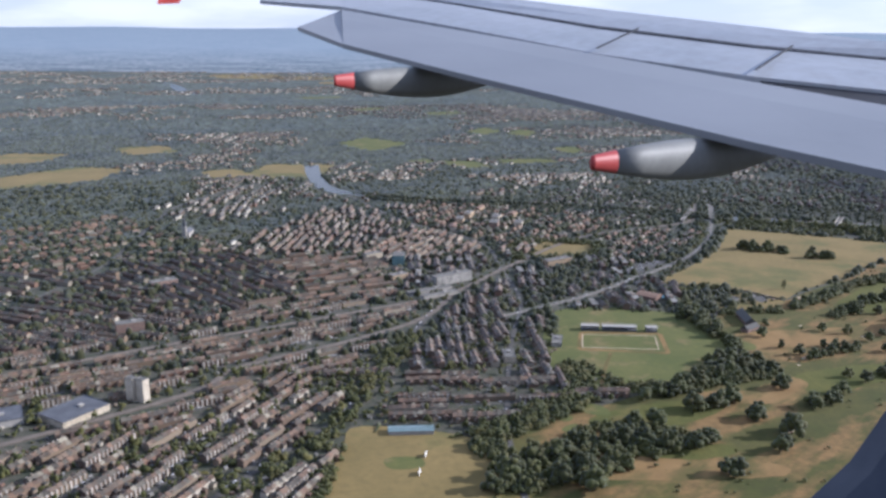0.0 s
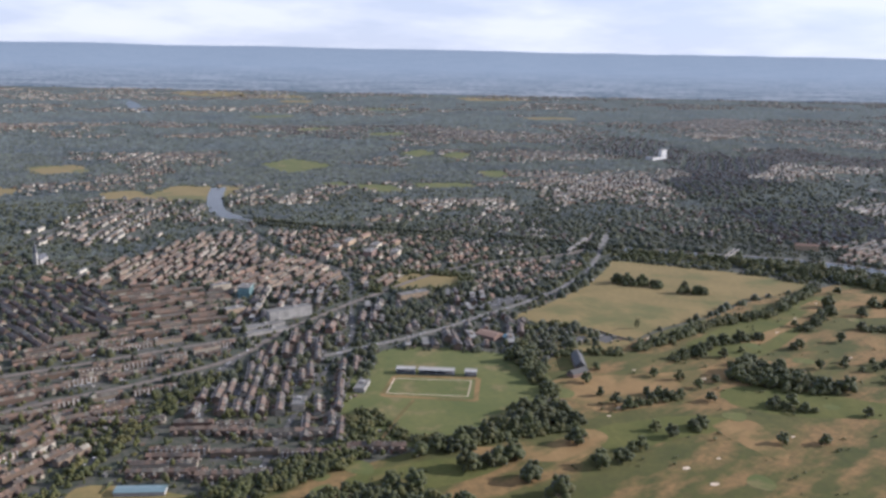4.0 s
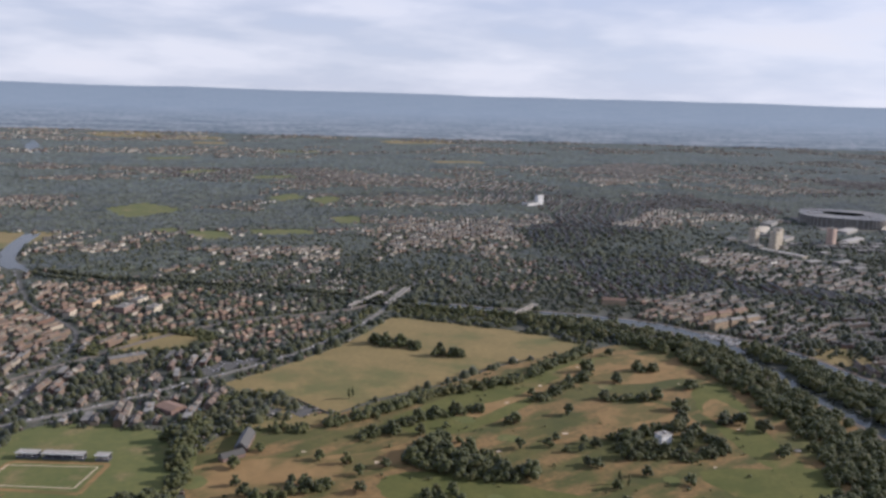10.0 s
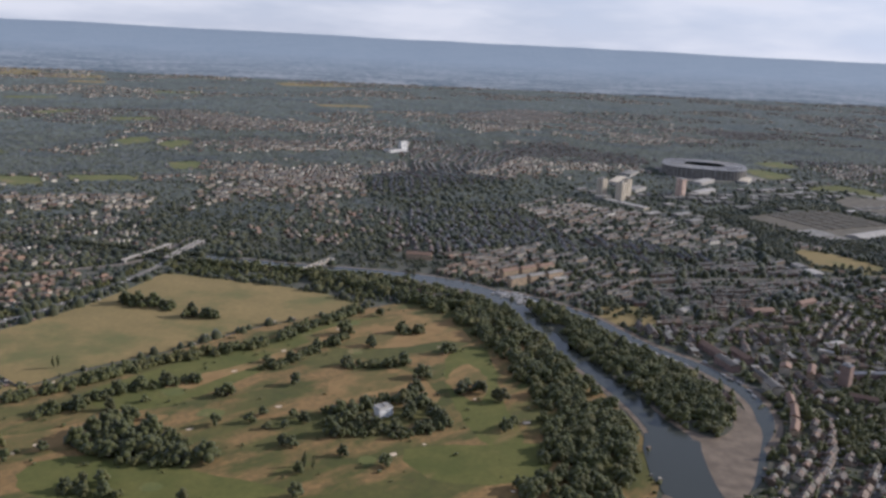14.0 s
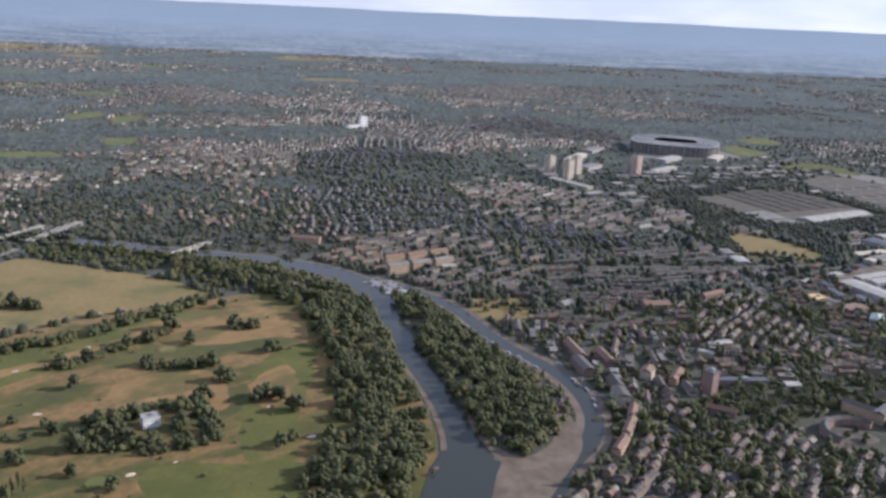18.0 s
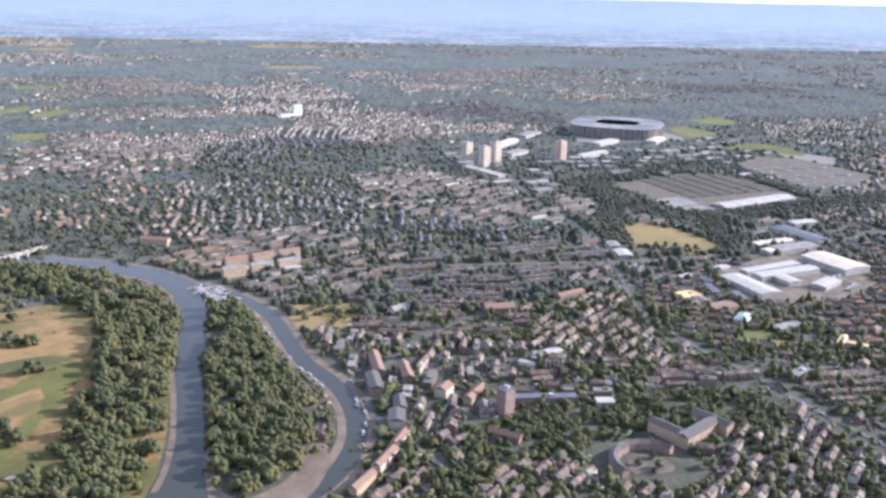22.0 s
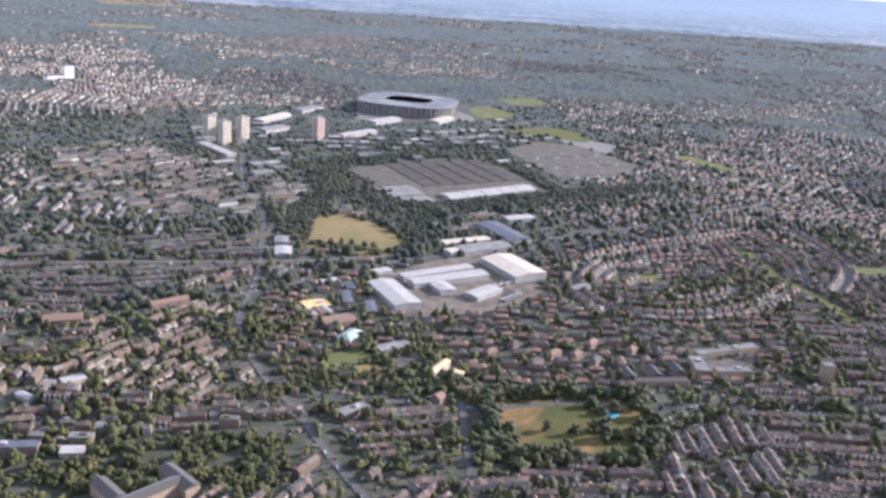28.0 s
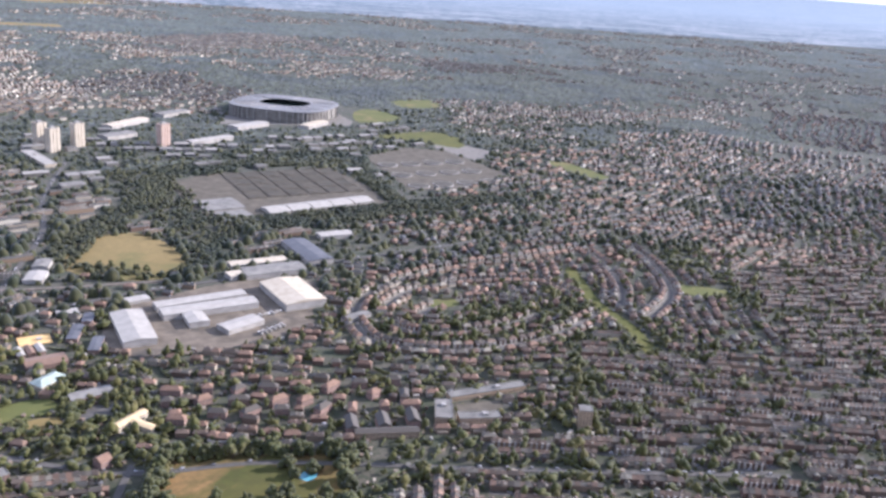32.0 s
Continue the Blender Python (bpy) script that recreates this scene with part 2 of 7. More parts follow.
M_FLAT = material("felt_roof", (0.122, 0.115, 0.1), (0.2, 0.187, 0.16), 0.08, 0.85, jitter=0.4, haze_sheen=0.0)
M_WHITE = material("pale_sheet_roof", (0.28, 0.258, 0.215), (0.36, 0.332, 0.28), 0.1, 0.7, jitter=0.16, fine=(0.6, (0.22, 0.205, 0.18)))
M_CREAM = material("cream_render", (0.35, 0.30, 0.215), (0.43, 0.375, 0.28), 0.1, 0.85)
M_CONCRETE = material("concrete", (0.23, 0.215, 0.19), (0.33, 0.31, 0.275), 0.08, 0.85, haze_sheen=0.0)
M_YELLOW = material("yellow_roof", (0.46, 0.35, 0.18), (0.54, 0.42, 0.23), 0.1, 0.7)
M_BRICK = material("red_brick", (0.175, 0.12, 0.095), (0.235, 0.165, 0.13), 0.3, 0.9, jitter=0.15, by="object")
M_STOCK = material("stock_brick", (0.29, 0.215, 0.13), (0.37, 0.28, 0.18), 0.3, 0.9, jitter=0.15, by="object")
M_WINDOW = material("window_glass", (0.03, 0.035, 0.04), (0.06, 0.07, 0.08), 0.5, 0.15)
M_CAR = material("car_paint", (0.12, 0.12, 0.122), (0.42, 0.41, 0.40), 0.9, 0.5, jitter=0.8)
M_BLUE = material("blue_pool", (0.11, 0.155, 0.15), (0.14, 0.185, 0.18), 0.2, 0.3)
M_POOL = material("pool_water", (0.09, 0.24, 0.28), (0.13, 0.30, 0.34), 0.2, 0.3)
M_WATER = bpy.data.materials.new("river_water")
M_WATER.use_nodes = True
wb = M_WATER.node_tree.nodes["Principled BSDF"]
wb.inputs["Base Color"].default_value = (0.036, 0.038, 0.03, 1)
wb.inputs["IOR"].default_value = 1.33
wb.inputs["Roughness"].default_value = 0.16
wb.inputs["Specular IOR Level"].default_value = 0.26
wrip = M_WATER.node_tree.nodes.new("ShaderNodeTexNoise")
wrip.inputs["Scale"].default_value, wrip.inputs["Detail"].default_value = 0.35, 4
wbump = M_WATER.node_tree.nodes.new("ShaderNodeBump")
wbump.inputs["Strength"].default_value, wbump.inputs["Distance"].default_value = 0.25, 0.3
M_WATER.node_tree.links.new(M_WATER.node_tree.nodes.new("ShaderNodeNewGeometry").outputs["Position"], wrip.inputs["Vector"])
M_WATER.node_tree.links.new(wrip.outputs["Fac"], wbump.inputs["Height"])
M_WATER.node_tree.links.new(wbump.outputs[0], wb.inputs["Normal"])
M_HILLS = bpy.data.materials.new("hazed_glowing_hills")


# ---- mesh helpers ----
class Heap:
    """Gathers polygons for one mesh."""

    def __init__(self):
        self.v, self.f, self.m = [], [], []

    def add(self, verts, faces, mat=0):
        k = len(self.v)
        self.v.extend(verts)
        self.f.extend([tuple(k + i for i in f) for f in faces])
        self.m.extend([mat] * len(faces))

    def build(self, name, mats, parent=None, smooth=False):
        me = bpy.data.meshes.new(name)
        me.from_pydata([tuple(p) for p in self.v], [], self.f)
        for mt in mats if isinstance(mats, (list, tuple)) else [mats]:
            me.materials.append(mt)
        me.polygons.foreach_set("material_index", self.m)
        if smooth:
            me.polygons.foreach_set("use_smooth", [True] * len(self.f))
        me.update()
        ob = new(name, me)
        ob.parent = parent
        return ob


def turned(pts, x, y, z, ang):
    c, s = math.cos(ang), math.sin(ang)
    return [(x + px * c - py * s, y + px * s + py * c, z + pz) for px, py, pz in pts]


BOX = [(4, 5, 6, 7), (0, 1, 5, 4), (1, 2, 6, 5), (2, 3, 7, 6), (3, 0, 4, 7)]


def box_pts(w, d, h, z0=0.0):
    return [(-w / 2, -d / 2, z0), (w / 2, -d / 2, z0), (w / 2, d / 2, z0), (-w / 2, d / 2, z0), (-w / 2, -d / 2, z0 + h), (w / 2, -d / 2, z0 + h), (w / 2, d / 2, z0 + h), (-w / 2, d / 2, z0 + h)]


def add_box(heap, x, y, ang, w, d, h, z0=0.0, mat=0, dx=0.0, dy=0.0):
    heap.add(turned([(a + dx, b + dy, c) for a, b, c in box_pts(w, d, h, z0)], x, y, 0, ang), BOX, mat)


def add_gable(heap, x, y, ang, w, d, h, rise, mat, hip=0.0, over=0.35, dx=0.0, dy=0.0, thick=0.25):
    """A ridged roof, ridge along w, hipped by hip metres at both ends."""
    a, b = w / 2 + over, d / 2 + over
    pts = [(-a, -b, h), (a, -b, h), (a, b, h), (-a, b, h), (-a + hip, 0, h + rise), (a - hip, 0, h + rise)]
    pts += [(p[0], p[1], h - thick) for p in pts[:4]]
    faces = [(0, 1, 5, 4), (2, 3, 4, 5), (3, 0, 4), (1, 2, 5)]
    if thick:
        faces += [(9, 8, 7, 6), (0, 6, 7, 1), (1, 7, 8, 2), (2, 8, 9, 3), (3, 9, 6, 0)]
    else:
        pts = pts[:6]
    heap.add(turned([(p[0] + dx, p[1] + dy, p[2]) for p in pts], x, y, 0, ang), faces, mat)


def smooth_loop(pts, n=6, wobble=0.0, seed=1):
    """A closed curve through the corners (Catmull-Rom), slightly uneven."""
    r, out, k = random.Random(seed), [], len(pts)
    for i in range(k):
        p0, p1, p2, p3 = (Vector((*pts[(i + j - 1) % k], 0)) for j in range(4))
        for j in range(n):
            t = j / n
            q = 0.5 * (2 * p1 + (p2 - p0) * t + (2 * p0 - 5 * p1 + 4 * p2 - p3) * t * t + (3 * p1 - p0 - 3 * p2 + p3) * t ** 3)
            out.append((q.x + r.uniform(-wobble, wobble), q.y + r.uniform(-wobble, wobble)))
    return out


def plate(name, pts, mat, z, label, category, thick=0.3, soft=0, wobble=0.0, kind="structure", parent=None):
    """A flat piece of land with a shallow edge."""
    ring = smooth_loop(pts, soft, wobble) if soft else list(pts)
    area = sum(ring[i - 1][0] * ring[i][1] - ring[i][0] * ring[i - 1][1] for i in range(len(ring)))
    if area < 0:
        ring = ring[::-1]
    n = len(ring)
    bm = bmesh.new()
    top = [bm.verts.new((x, y, z)) for x, y in ring]
    low = [bm.verts.new((x, y, z - thick)) for x, y in ring]
    cap = bm.faces.new(top)
    for i in range(n):
        bm.faces.new((low[i], low[(i + 1) % n], top[(i + 1) % n], top[i]))
    bmesh.ops.triangulate(bm, faces=[cap] if n > 4 else [])
    me = bpy.data.meshes.new(name)
    bm.to_mesh(me)
    bm.free()
    me.materials.append(mat)
    ob = new(name, me)
    ob.parent = parent
    return tagged(ob, label, category, kind=kind)


def ribbon(heap, pts, width, z, thick=0.25, mat=0):
    """A strip along a line of points."""
    line = [Vector((*p, 0)) for p in pts]
    left, right = [], []
    for i, p in enumerate(line):
        d = (line[min(i + 1, len(line) - 1)] - line[max(i - 1, 0)]).normalized()
        s = Vector((-d.y, d.x, 0)) * width / 2
        left.append(p + s), right.append(p - s)
    for i in range(len(line) - 1):
        a, b, c, d = right[i], right[i + 1], left[i + 1], left[i]
        q = [(v.x, v.y, z) for v in (a, b, c, d)] + [(v.x, v.y, z - thick) for v in (a, b, c, d)]
        heap.add(q, [(0, 1, 2, 3), (4, 5, 1, 0), (6, 7, 3, 2)], mat)


def curve_line(pts, n=8):
    """An open smooth line through the points."""
    out, k = [], len(pts)
    for i in range(k - 1):
        p0, p1, p2, p3 = (Vector((*pts[min(max(i + j - 1, 0), k - 1)], 0)) for j in range(4))
        for j in range(n):
            t = j / n
            q = 0.5 * (2 * p1 + (p2 - p0) * t + (2 * p0 - 5 * p1 + 4 * p2 - p3) * t * t + (3 * p1 - p0 - 3 * p2 + p3) * t ** 3)
            out.append((q.x, q.y))
    return out + [tuple(pts[-1])]


def inside(poly, x, y):
    """Whether points (numpy arrays) lie inside a polygon."""
    r = np.zeros(np.shape(x), bool)
    px, py = poly[-1]
    for qx, qy in poly:
        if qy != py:
            r ^= ((qy > y) != (py > y)) & (x < (px - qx) * (y - qy) / (py - qy) + qx)
        px, py = qx, qy
    return r


# ---- a map of what is taken, in cells of 5 m ----
MX0, MY0, CELL = -2000, 150, 5
MAPW, MAPH = 1700, 1080
gx, gy = np.meshgrid(MX0 + CELL * (np.arange(MAPW) + 0.5), MY0 + CELL * (np.arange(MAPH) + 0.5))
taken = np.zeros((MAPH, MAPW), bool)


def take(poly):
    xs, ys = [p[0] for p in poly], [p[1] for p in poly]
    i0, i1 = max(0, int((min(xs) - MX0) / CELL)), min(MAPW, int((max(xs) - MX0) / CELL) + 2)
    j0, j1 = max(0, int((min(ys) - MY0) / CELL)), min(MAPH, int((max(ys) - MY0) / CELL) + 2)
    if i1 > i0 and j1 > j0:
        taken[j0:j1, i0:i1] |= inside(poly, gx[j0:j1, i0:i1], gy[j0:j1, i0:i1])


def take_line(pts, width):
    for (ax, ay), (bx, by) in zip(pts, pts[1:]):
        d = math.hypot(bx - ax, by - ay) or 1
        nx, ny = -(by - ay) / d * width / 2, (bx - ax) / d * width / 2
        take([(ax + nx, ay + ny), (bx + nx, by + ny), (bx - nx, by - ny), (ax - nx, ay - ny)])


def take_spot(x, y, ang, w, d):
    c, s = math.cos(ang), math.sin(ang)
    take([(x + a * w / 2 * c - b * d / 2 * s, y + a * w / 2 * s + b * d / 2 * c) for a, b in ((-1, -1), (1, -1), (1, 1), (-1, 1))])


def is_free(x, y):
    i, j = int((x - MX0) / CELL), int((y - MY0) / CELL)
    return 0 <= i < MAPW and 0 <= j < MAPH and not taken[j, i]


# ---- ground ----
ground = Heap()
for i in range(24):
    for j in range(18):
        x, y = -10000 + 1000 * i, -5000 + 1000 * j
        ground.add([(x, y, 0), (x + 1000, y, 0), (x + 1000, y + 1000, 0), (x, y + 1000, 0)], [(0, 1, 2, 3)])
me_ground = ground.build("ground", M_GROUND)
tagged(me_ground, "broad flat valley floor of gardens, yards and verges", "ground", kind="structure")

# backdrop slope that closes the view beyond the town, coloured as hazy wooded hills
hn = M_HILLS
hn.use_nodes = True
hb = hn.node_tree.nodes["Principled BSDF"]
hnoise = hn.node_tree.nodes.new("ShaderNodeTexNoise")
hpos = hn.node_tree.nodes.new("ShaderNodeNewGeometry")
hramp = hn.node_tree.nodes.new("ShaderNodeMix")
hramp.data_type = "RGBA"
hnoise.inputs["Scale"].default_value, hnoise.inputs["Detail"].default_value, hnoise.inputs["Roughness"].default_value = 0.0045, 9, 0.66
# the plain beyond, drawn on the slope as it would recede to the horizon
def hmath(op, a, b):
    n = hn.node_tree.nodes.new("ShaderNodeMath")
    n.operation = op
    for sock, v in zip(n.inputs, (a, b)):
        if isinstance(v, float):
            sock.default_value = v
        else:
            hn.node_tree.links.new(v, sock)
    return n.outputs[0]


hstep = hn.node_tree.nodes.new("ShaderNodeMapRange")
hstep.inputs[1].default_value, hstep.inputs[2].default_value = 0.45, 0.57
hlow, hhazy = hramp, hn.node_tree.nodes.new("ShaderNodeMix")
hhazy.data_type = "RGBA"
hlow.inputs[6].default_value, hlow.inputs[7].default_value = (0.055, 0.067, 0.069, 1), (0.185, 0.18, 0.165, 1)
hhazy.inputs[6].default_value, hhazy.inputs[7].default_value = (0.14, 0.157, 0.163, 1), (0.18, 0.192, 0.192, 1)
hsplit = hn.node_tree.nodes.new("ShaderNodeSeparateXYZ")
# painted haze: the colours fade to pale blue-grey up the slope
hhaze = hn.node_tree.nodes.new("ShaderNodeMapRange")
hhaze.inputs[1].default_value, hhaze.inputs[2].default_value = 10 * SCALE, 230 * SCALE
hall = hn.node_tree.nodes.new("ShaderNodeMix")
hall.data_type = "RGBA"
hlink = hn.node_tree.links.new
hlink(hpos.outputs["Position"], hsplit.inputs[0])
hlink(hsplit.outputs[2], hhaze.inputs[0])
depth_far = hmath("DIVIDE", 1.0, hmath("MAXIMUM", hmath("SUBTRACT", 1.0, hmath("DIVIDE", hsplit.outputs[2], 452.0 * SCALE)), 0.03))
hplace = hn.node_tree.nodes.new("ShaderNodeCombineXYZ")
hlink(hmath("MULTIPLY", hmath("MULTIPLY", hsplit.outputs[0], 0.55), hmath("POWER", depth_far, 0.6)), hplace.inputs[0])
hlink(hmath("MULTIPLY", depth_far, 7500.0), hplace.inputs[1])
hlink(hplace.outputs[0], hnoise.inputs["Vector"])
hspeck = hn.node_tree.nodes.new("ShaderNodeTexNoise")
hspeck.inputs["Scale"].default_value, hspeck.inputs["Detail"].default_value = 0.0045, 5
hfine = hn.node_tree.nodes.new("ShaderNodeCombineXYZ")
hlink(hmath("MULTIPLY", hmath("MULTIPLY", hsplit.outputs[0], 7.0), hmath("POWER", depth_far, 0.6)), hfine.inputs[0])
hlink(hmath("MULTIPLY", depth_far, 16000.0), hfine.inputs[1])
hlink(hfine.outputs[0], hspeck.inputs["Vector"])
hlink(hmath("ADD", hmath("MULTIPLY", hnoise.outputs["Fac"], 0.6), hmath("MULTIPLY", hspeck.outputs["Fac"], 0.4)), hstep.inputs[0])
hlink(hstep.outputs[0], hlow.inputs[0])
hlink(hstep.outputs[0], hhazy.inputs[0])
hlink(hhaze.outputs[0], hall.inputs[0])
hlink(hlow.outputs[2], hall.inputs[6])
hlink(hhazy.outputs[2], hall.inputs[7])
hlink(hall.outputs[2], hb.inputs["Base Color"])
# the slope glows in its own colour, for the brightness haze would give it
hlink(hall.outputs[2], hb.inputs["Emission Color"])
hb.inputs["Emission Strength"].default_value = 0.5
hb.inputs["Specular IOR Level"].default_value = 0.1
hills = Heap()
FAR_X, FAR_Y = 0.309, 0.951


def far_place(s, dist, z):
    return (-414 + FAR_X * dist + FAR_Y * s, FAR_Y * dist - FAR_X * s, z)


STEPS = 14
for i in range(100):
    for j in range(STEPS):
        quad = []
        for a, b in ((i, j), (i + 1, j), (i + 1, j + 1), (i, j + 1)):
            s, u = -9000 + 200 * a, b / STEPS
            crest = 424 + 12 * noise.noise((s * 0.001, 3.1, 0)) + 5 * noise.noise((s * 0.004, 7.7, 0))
            quad.append(far_place(s, 8700 + 950 * u, -2 + crest * (0.6 * u + 0.4 * u ** 2) if u < 1 else crest))
        hills.add(quad, [(0, 3, 2, 1)])
tagged(hills.build("backdrop", M_HILLS, smooth=True), "wooded hills and suburbs in the far distance, painted blue-grey with haze", "backdrop", kind="structure")

# ---- parks, fields and water ----
COURSE = [(-60, 560), (-130, 690), (-90, 800), (-20, 830), (80, 850), (200, 880), (340, 900), (350, 1000), (400, 1090), (460, 1130), (560, 1130), (640, 1165), (780, 1215), (890, 1270), (1080, 1312), (1180, 1330), (1290, 1290), (1300, 1180), (1275, 1000), (1250, 850), (1225, 760), (1150, 640), (900, 520), (400, 480)]
ODP = [(428, 1294), (495, 1338), (567, 1386), (648, 1447), (732, 1534), (785, 1600), (810, 1612), (870, 1568), (955, 1500), (1040, 1415), (1077, 1318), (886, 1276), (777, 1220), (634, 1172), (557, 1138), (524, 1215), (459, 1250)]
RUGBY = [(176, 1195), (352, 1125), (372, 1040), (336, 960), (208, 880), (129, 868), (60, 965)]
GER = [(282, 1540), (350, 1622), (453, 1578), (448, 1535), (397, 1491), (294, 1512)]
CRICKET = [(-300, 690), (-250, 826), (-217, 879), (-98, 805), (-110, 720), (-170, 640)]
plate("golf_course", COURSE, M_TURF, 0.25, "undulating golf course, part green and part parched", "golf course", soft=4)
plate("park_field", ODP, M_STRAW, 0.40, "wide parched straw-coloured playing field", "field", soft=4)
plate("rugby_ground", RUGBY, M_GREEN, 0.40, "green sports ground with worn earth tracks", "field", soft=4)
plate("recreation_green", GER, M_STRAW, 0.35, "small parched green ringed by trees", "field", soft=4)
plate("cricket_ground", CRICKET, M_STRAW, 0.42, "parched sandy sports ground", "field", soft=4)
plate("riverside_meadow", [(-174, 2625), (-75, 2844), (135, 2782), (26, 2560)], M_STRAW, 0.35, "straw-coloured riverside meadow", "field", soft=4)
plate("hill_meadow", [(-1050, 2500), (-857, 2796), (-650, 2950), (-515, 2867), (-587, 2671), (-800, 2590)], M_STRAW, 0.35, "parched meadow in a wooded park", "field", soft=4)
plate("hill_meadow_far", [(-1100, 3000), (-900, 3330), (-700, 3250), (-800, 3080)], M_STRAW, 0.35, "parched meadow in a wooded park", "field", soft=4)
plate("green_field", [(251, 3321), (408, 3473), (516, 3231), (324, 3062)], M_GREEN, 0.35, "bright green sports field among trees", "field", soft=4)
plate("green_field_small", [(480, 2760), (600, 2740), (610, 2600), (520, 2620)], M_GREEN, 0.35, "small green field among trees", "field", soft=4)
plate("green_field_long", [(660, 2760), (850, 2740), (880, 2650), (700, 2660)], M_GREEN, 0.35, "small green field among trees", "field", soft=4)
FAR_FIELDS = ([(-174, 2625), (-75, 2844), (135, 2782), (26, 2560)], [(-1050, 2500), (-857, 2796), (-650, 2950), (-515, 2867), (-587, 2671), (-800, 2590)], [(-1100, 3000), (-900, 3330), (-700, 3250), (-800, 3080)])
GREEN_FIELDS = ([(251, 3321), (408, 3473), (516, 3231), (324, 3062)], [(480, 2760), (600, 2740), (610, 2600), (520, 2620)], [(660, 2760), (850, 2740), (880, 2650), (700, 2660)])
for f in (COURSE, ODP, RUGBY, GER, CRICKET, *FAR_FIELDS, *GREEN_FIELDS):
    take(f)

RIVER = curve_line([(60, 2800), (30, 2560), (40, 2330), (200, 2130), (450, 1985), (650, 1870), (790, 1765), (882, 1700), (967, 1650), (1040, 1598), (1150, 1534), (1237, 1472), (1296, 1405), (1327, 1320), (1327, 1230), (1318, 1130), (1304, 1036), (1296, 935), (1284, 840), (1262, 760), (1215, 665), (1140, 560), (960, 430), (700, 320), (300, 240), (-400, 200), (-1600, 260), (-4000, 100)])
CHANNEL = curve_line([(1345, 1345), (1395, 1270), (1424, 1180), (1428, 1090), (1431, 1010), (1447, 945), (1453, 890), (1446, 830), (1424, 773), (1380, 722), (1300, 676), (1200, 640), (1080, 560)])
AIT = [(1352, 1240), (1388, 1240), (1404, 1096), (1408, 954), (1412, 883), (1388, 801), (1352, 745), (1304, 728), (1289, 783), (1303, 918), (1317, 1058), (1337, 1170)]
bank = Heap()
ribbon(bank, RIVER[60:], 62, 0.45, 0.4)
ribbon(bank, CHANNEL, 42, 0.50, 0.4)
tagged(bank.build("riverbank", M_MUD), "brown mud foreshore bared along the river", "riverbank", kind="structure")
river = Heap()
UP = next(i for i, p in enumerate(RIVER) if p[0] > 880)
ribbon(river, RIVER[:19], 46, 0.66, 0.1)
ribbon(river, RIVER[18:UP + 1], 17, 0.60, 0.1)
ribbon(river, RIVER[UP:], 48, 0.62, 0.1)
ribbon(river, CHANNEL, 22, 0.58, 0.1)
tagged(river.build("water", M_WATER), "calm grey-green river water", "river", kind="structure")
plate("foreshore", [(1400, 985), (1424, 890), (1400, 780), (1352, 715), (1290, 706), (1280, 760), (1300, 850)], M_MUD, 0.74, "bare mud foreshore round the island's tip", "foreshore", soft=4)
plate("river_mouth", [(1232, 765), (1285, 722), (1350, 722), (1320, 655), (1230, 605), (1160, 640)], M_WATER, 0.64, "calm water below the island", "river", soft=3)
plate("mud_flat", [(1215, 612), (1283, 726), (1331, 728), (1388, 786), (1400, 772), (1376, 722), (1320, 670), (1250, 612)], M_MUD, 0.70, "brown mud flat bared below the island", "mud flat", soft=4)
plate("island", AIT, M_GROUND, 0.95, "low wooded river island", "island", soft=4)
plate("lake", [(1700, 3850), (1760, 3960), (1880, 4000), (1860, 3880), (1790, 3800)], M_WATER, 0.5, "small bright lake in the far suburbs", "lake", soft=4)
take([(1215, 605), (1240, 760), (1330, 735), (1400, 790), (1425, 770), (1380, 715), (1320, 660), (1250, 600)]), take_line(RIVER[:19], 50), take_line(RIVER[18:UP + 1], 20), take_line(RIVER[UP:], 74), take_line(CHANNEL, 46), take(AIT)

# ---- roads and railways ----
A_ROAD = curve_line([(85, 1192), (158, 1216), (227, 1239), (313, 1278), (395, 1325), (468, 1362), (534, 1402), (582, 1436), (634, 1482), (690, 1532), (736, 1590), (790, 1664), (841, 1737), (900, 1823), (973, 1949), (1060, 2080)])
KEW_ROAD = curve_line([(-130, 560), (-70, 800), (40, 1061), (139, 1258), (181, 1451), (215, 1650), (120, 1900), (60, 2250)])
LOWER_ROAD = curve_line([(-560, 600), (-314, 838), (-239, 905), (-145, 1046), (-60, 1180), (20, 1300)])
HILL_ROAD = curve_line([(-620, 1500), (-516, 1705), (-420, 2086), (-351, 2260), (-150, 2500)])
TWICK_ROAD = curve_line([(2200, 2000), (2129, 1719), (2108, 1510), (2062, 1348), (2010, 1190), (1962, 1085), (1936, 1010), (1928, 884), (1937, 790), (1941, 671), (1950, 560), (1960, 420)])
SOUTH_ROAD = curve_line([(1932, 862), (1966, 835), (2096, 735), (2230, 700), (2420, 610), (2700, 480)])
SPUR_ROAD = curve_line([(2110, 745), (2047, 609), (1990, 480)])
LONDON_ROAD = curve_line([(1480, 560), (1500, 700), (1470, 860), (1540, 980), (1700, 1080), (1960, 1120), (2180, 1180), (2360, 1200), (2560, 1230), (2760, 1250), (3220, 1335)])
RAIL_EAST = curve_line([(-1200, 1000), (-460, 1200), (-386, 1216), (-144, 1275), (40, 1330), (200, 1460), (450, 1640), (740, 1700), (840, 1810), (900, 1900)])
RAIL_NORTH = curve_line([(-1000, 800), (-439, 1008), (-334, 1095), (-159, 1156), (-40, 1220), (40, 1320)])
RAIL_WEST = curve_line([(1540, 1400), (1592, 1350), (1700, 1330), (1900, 1281), (2050, 1240), (2250, 1215)])
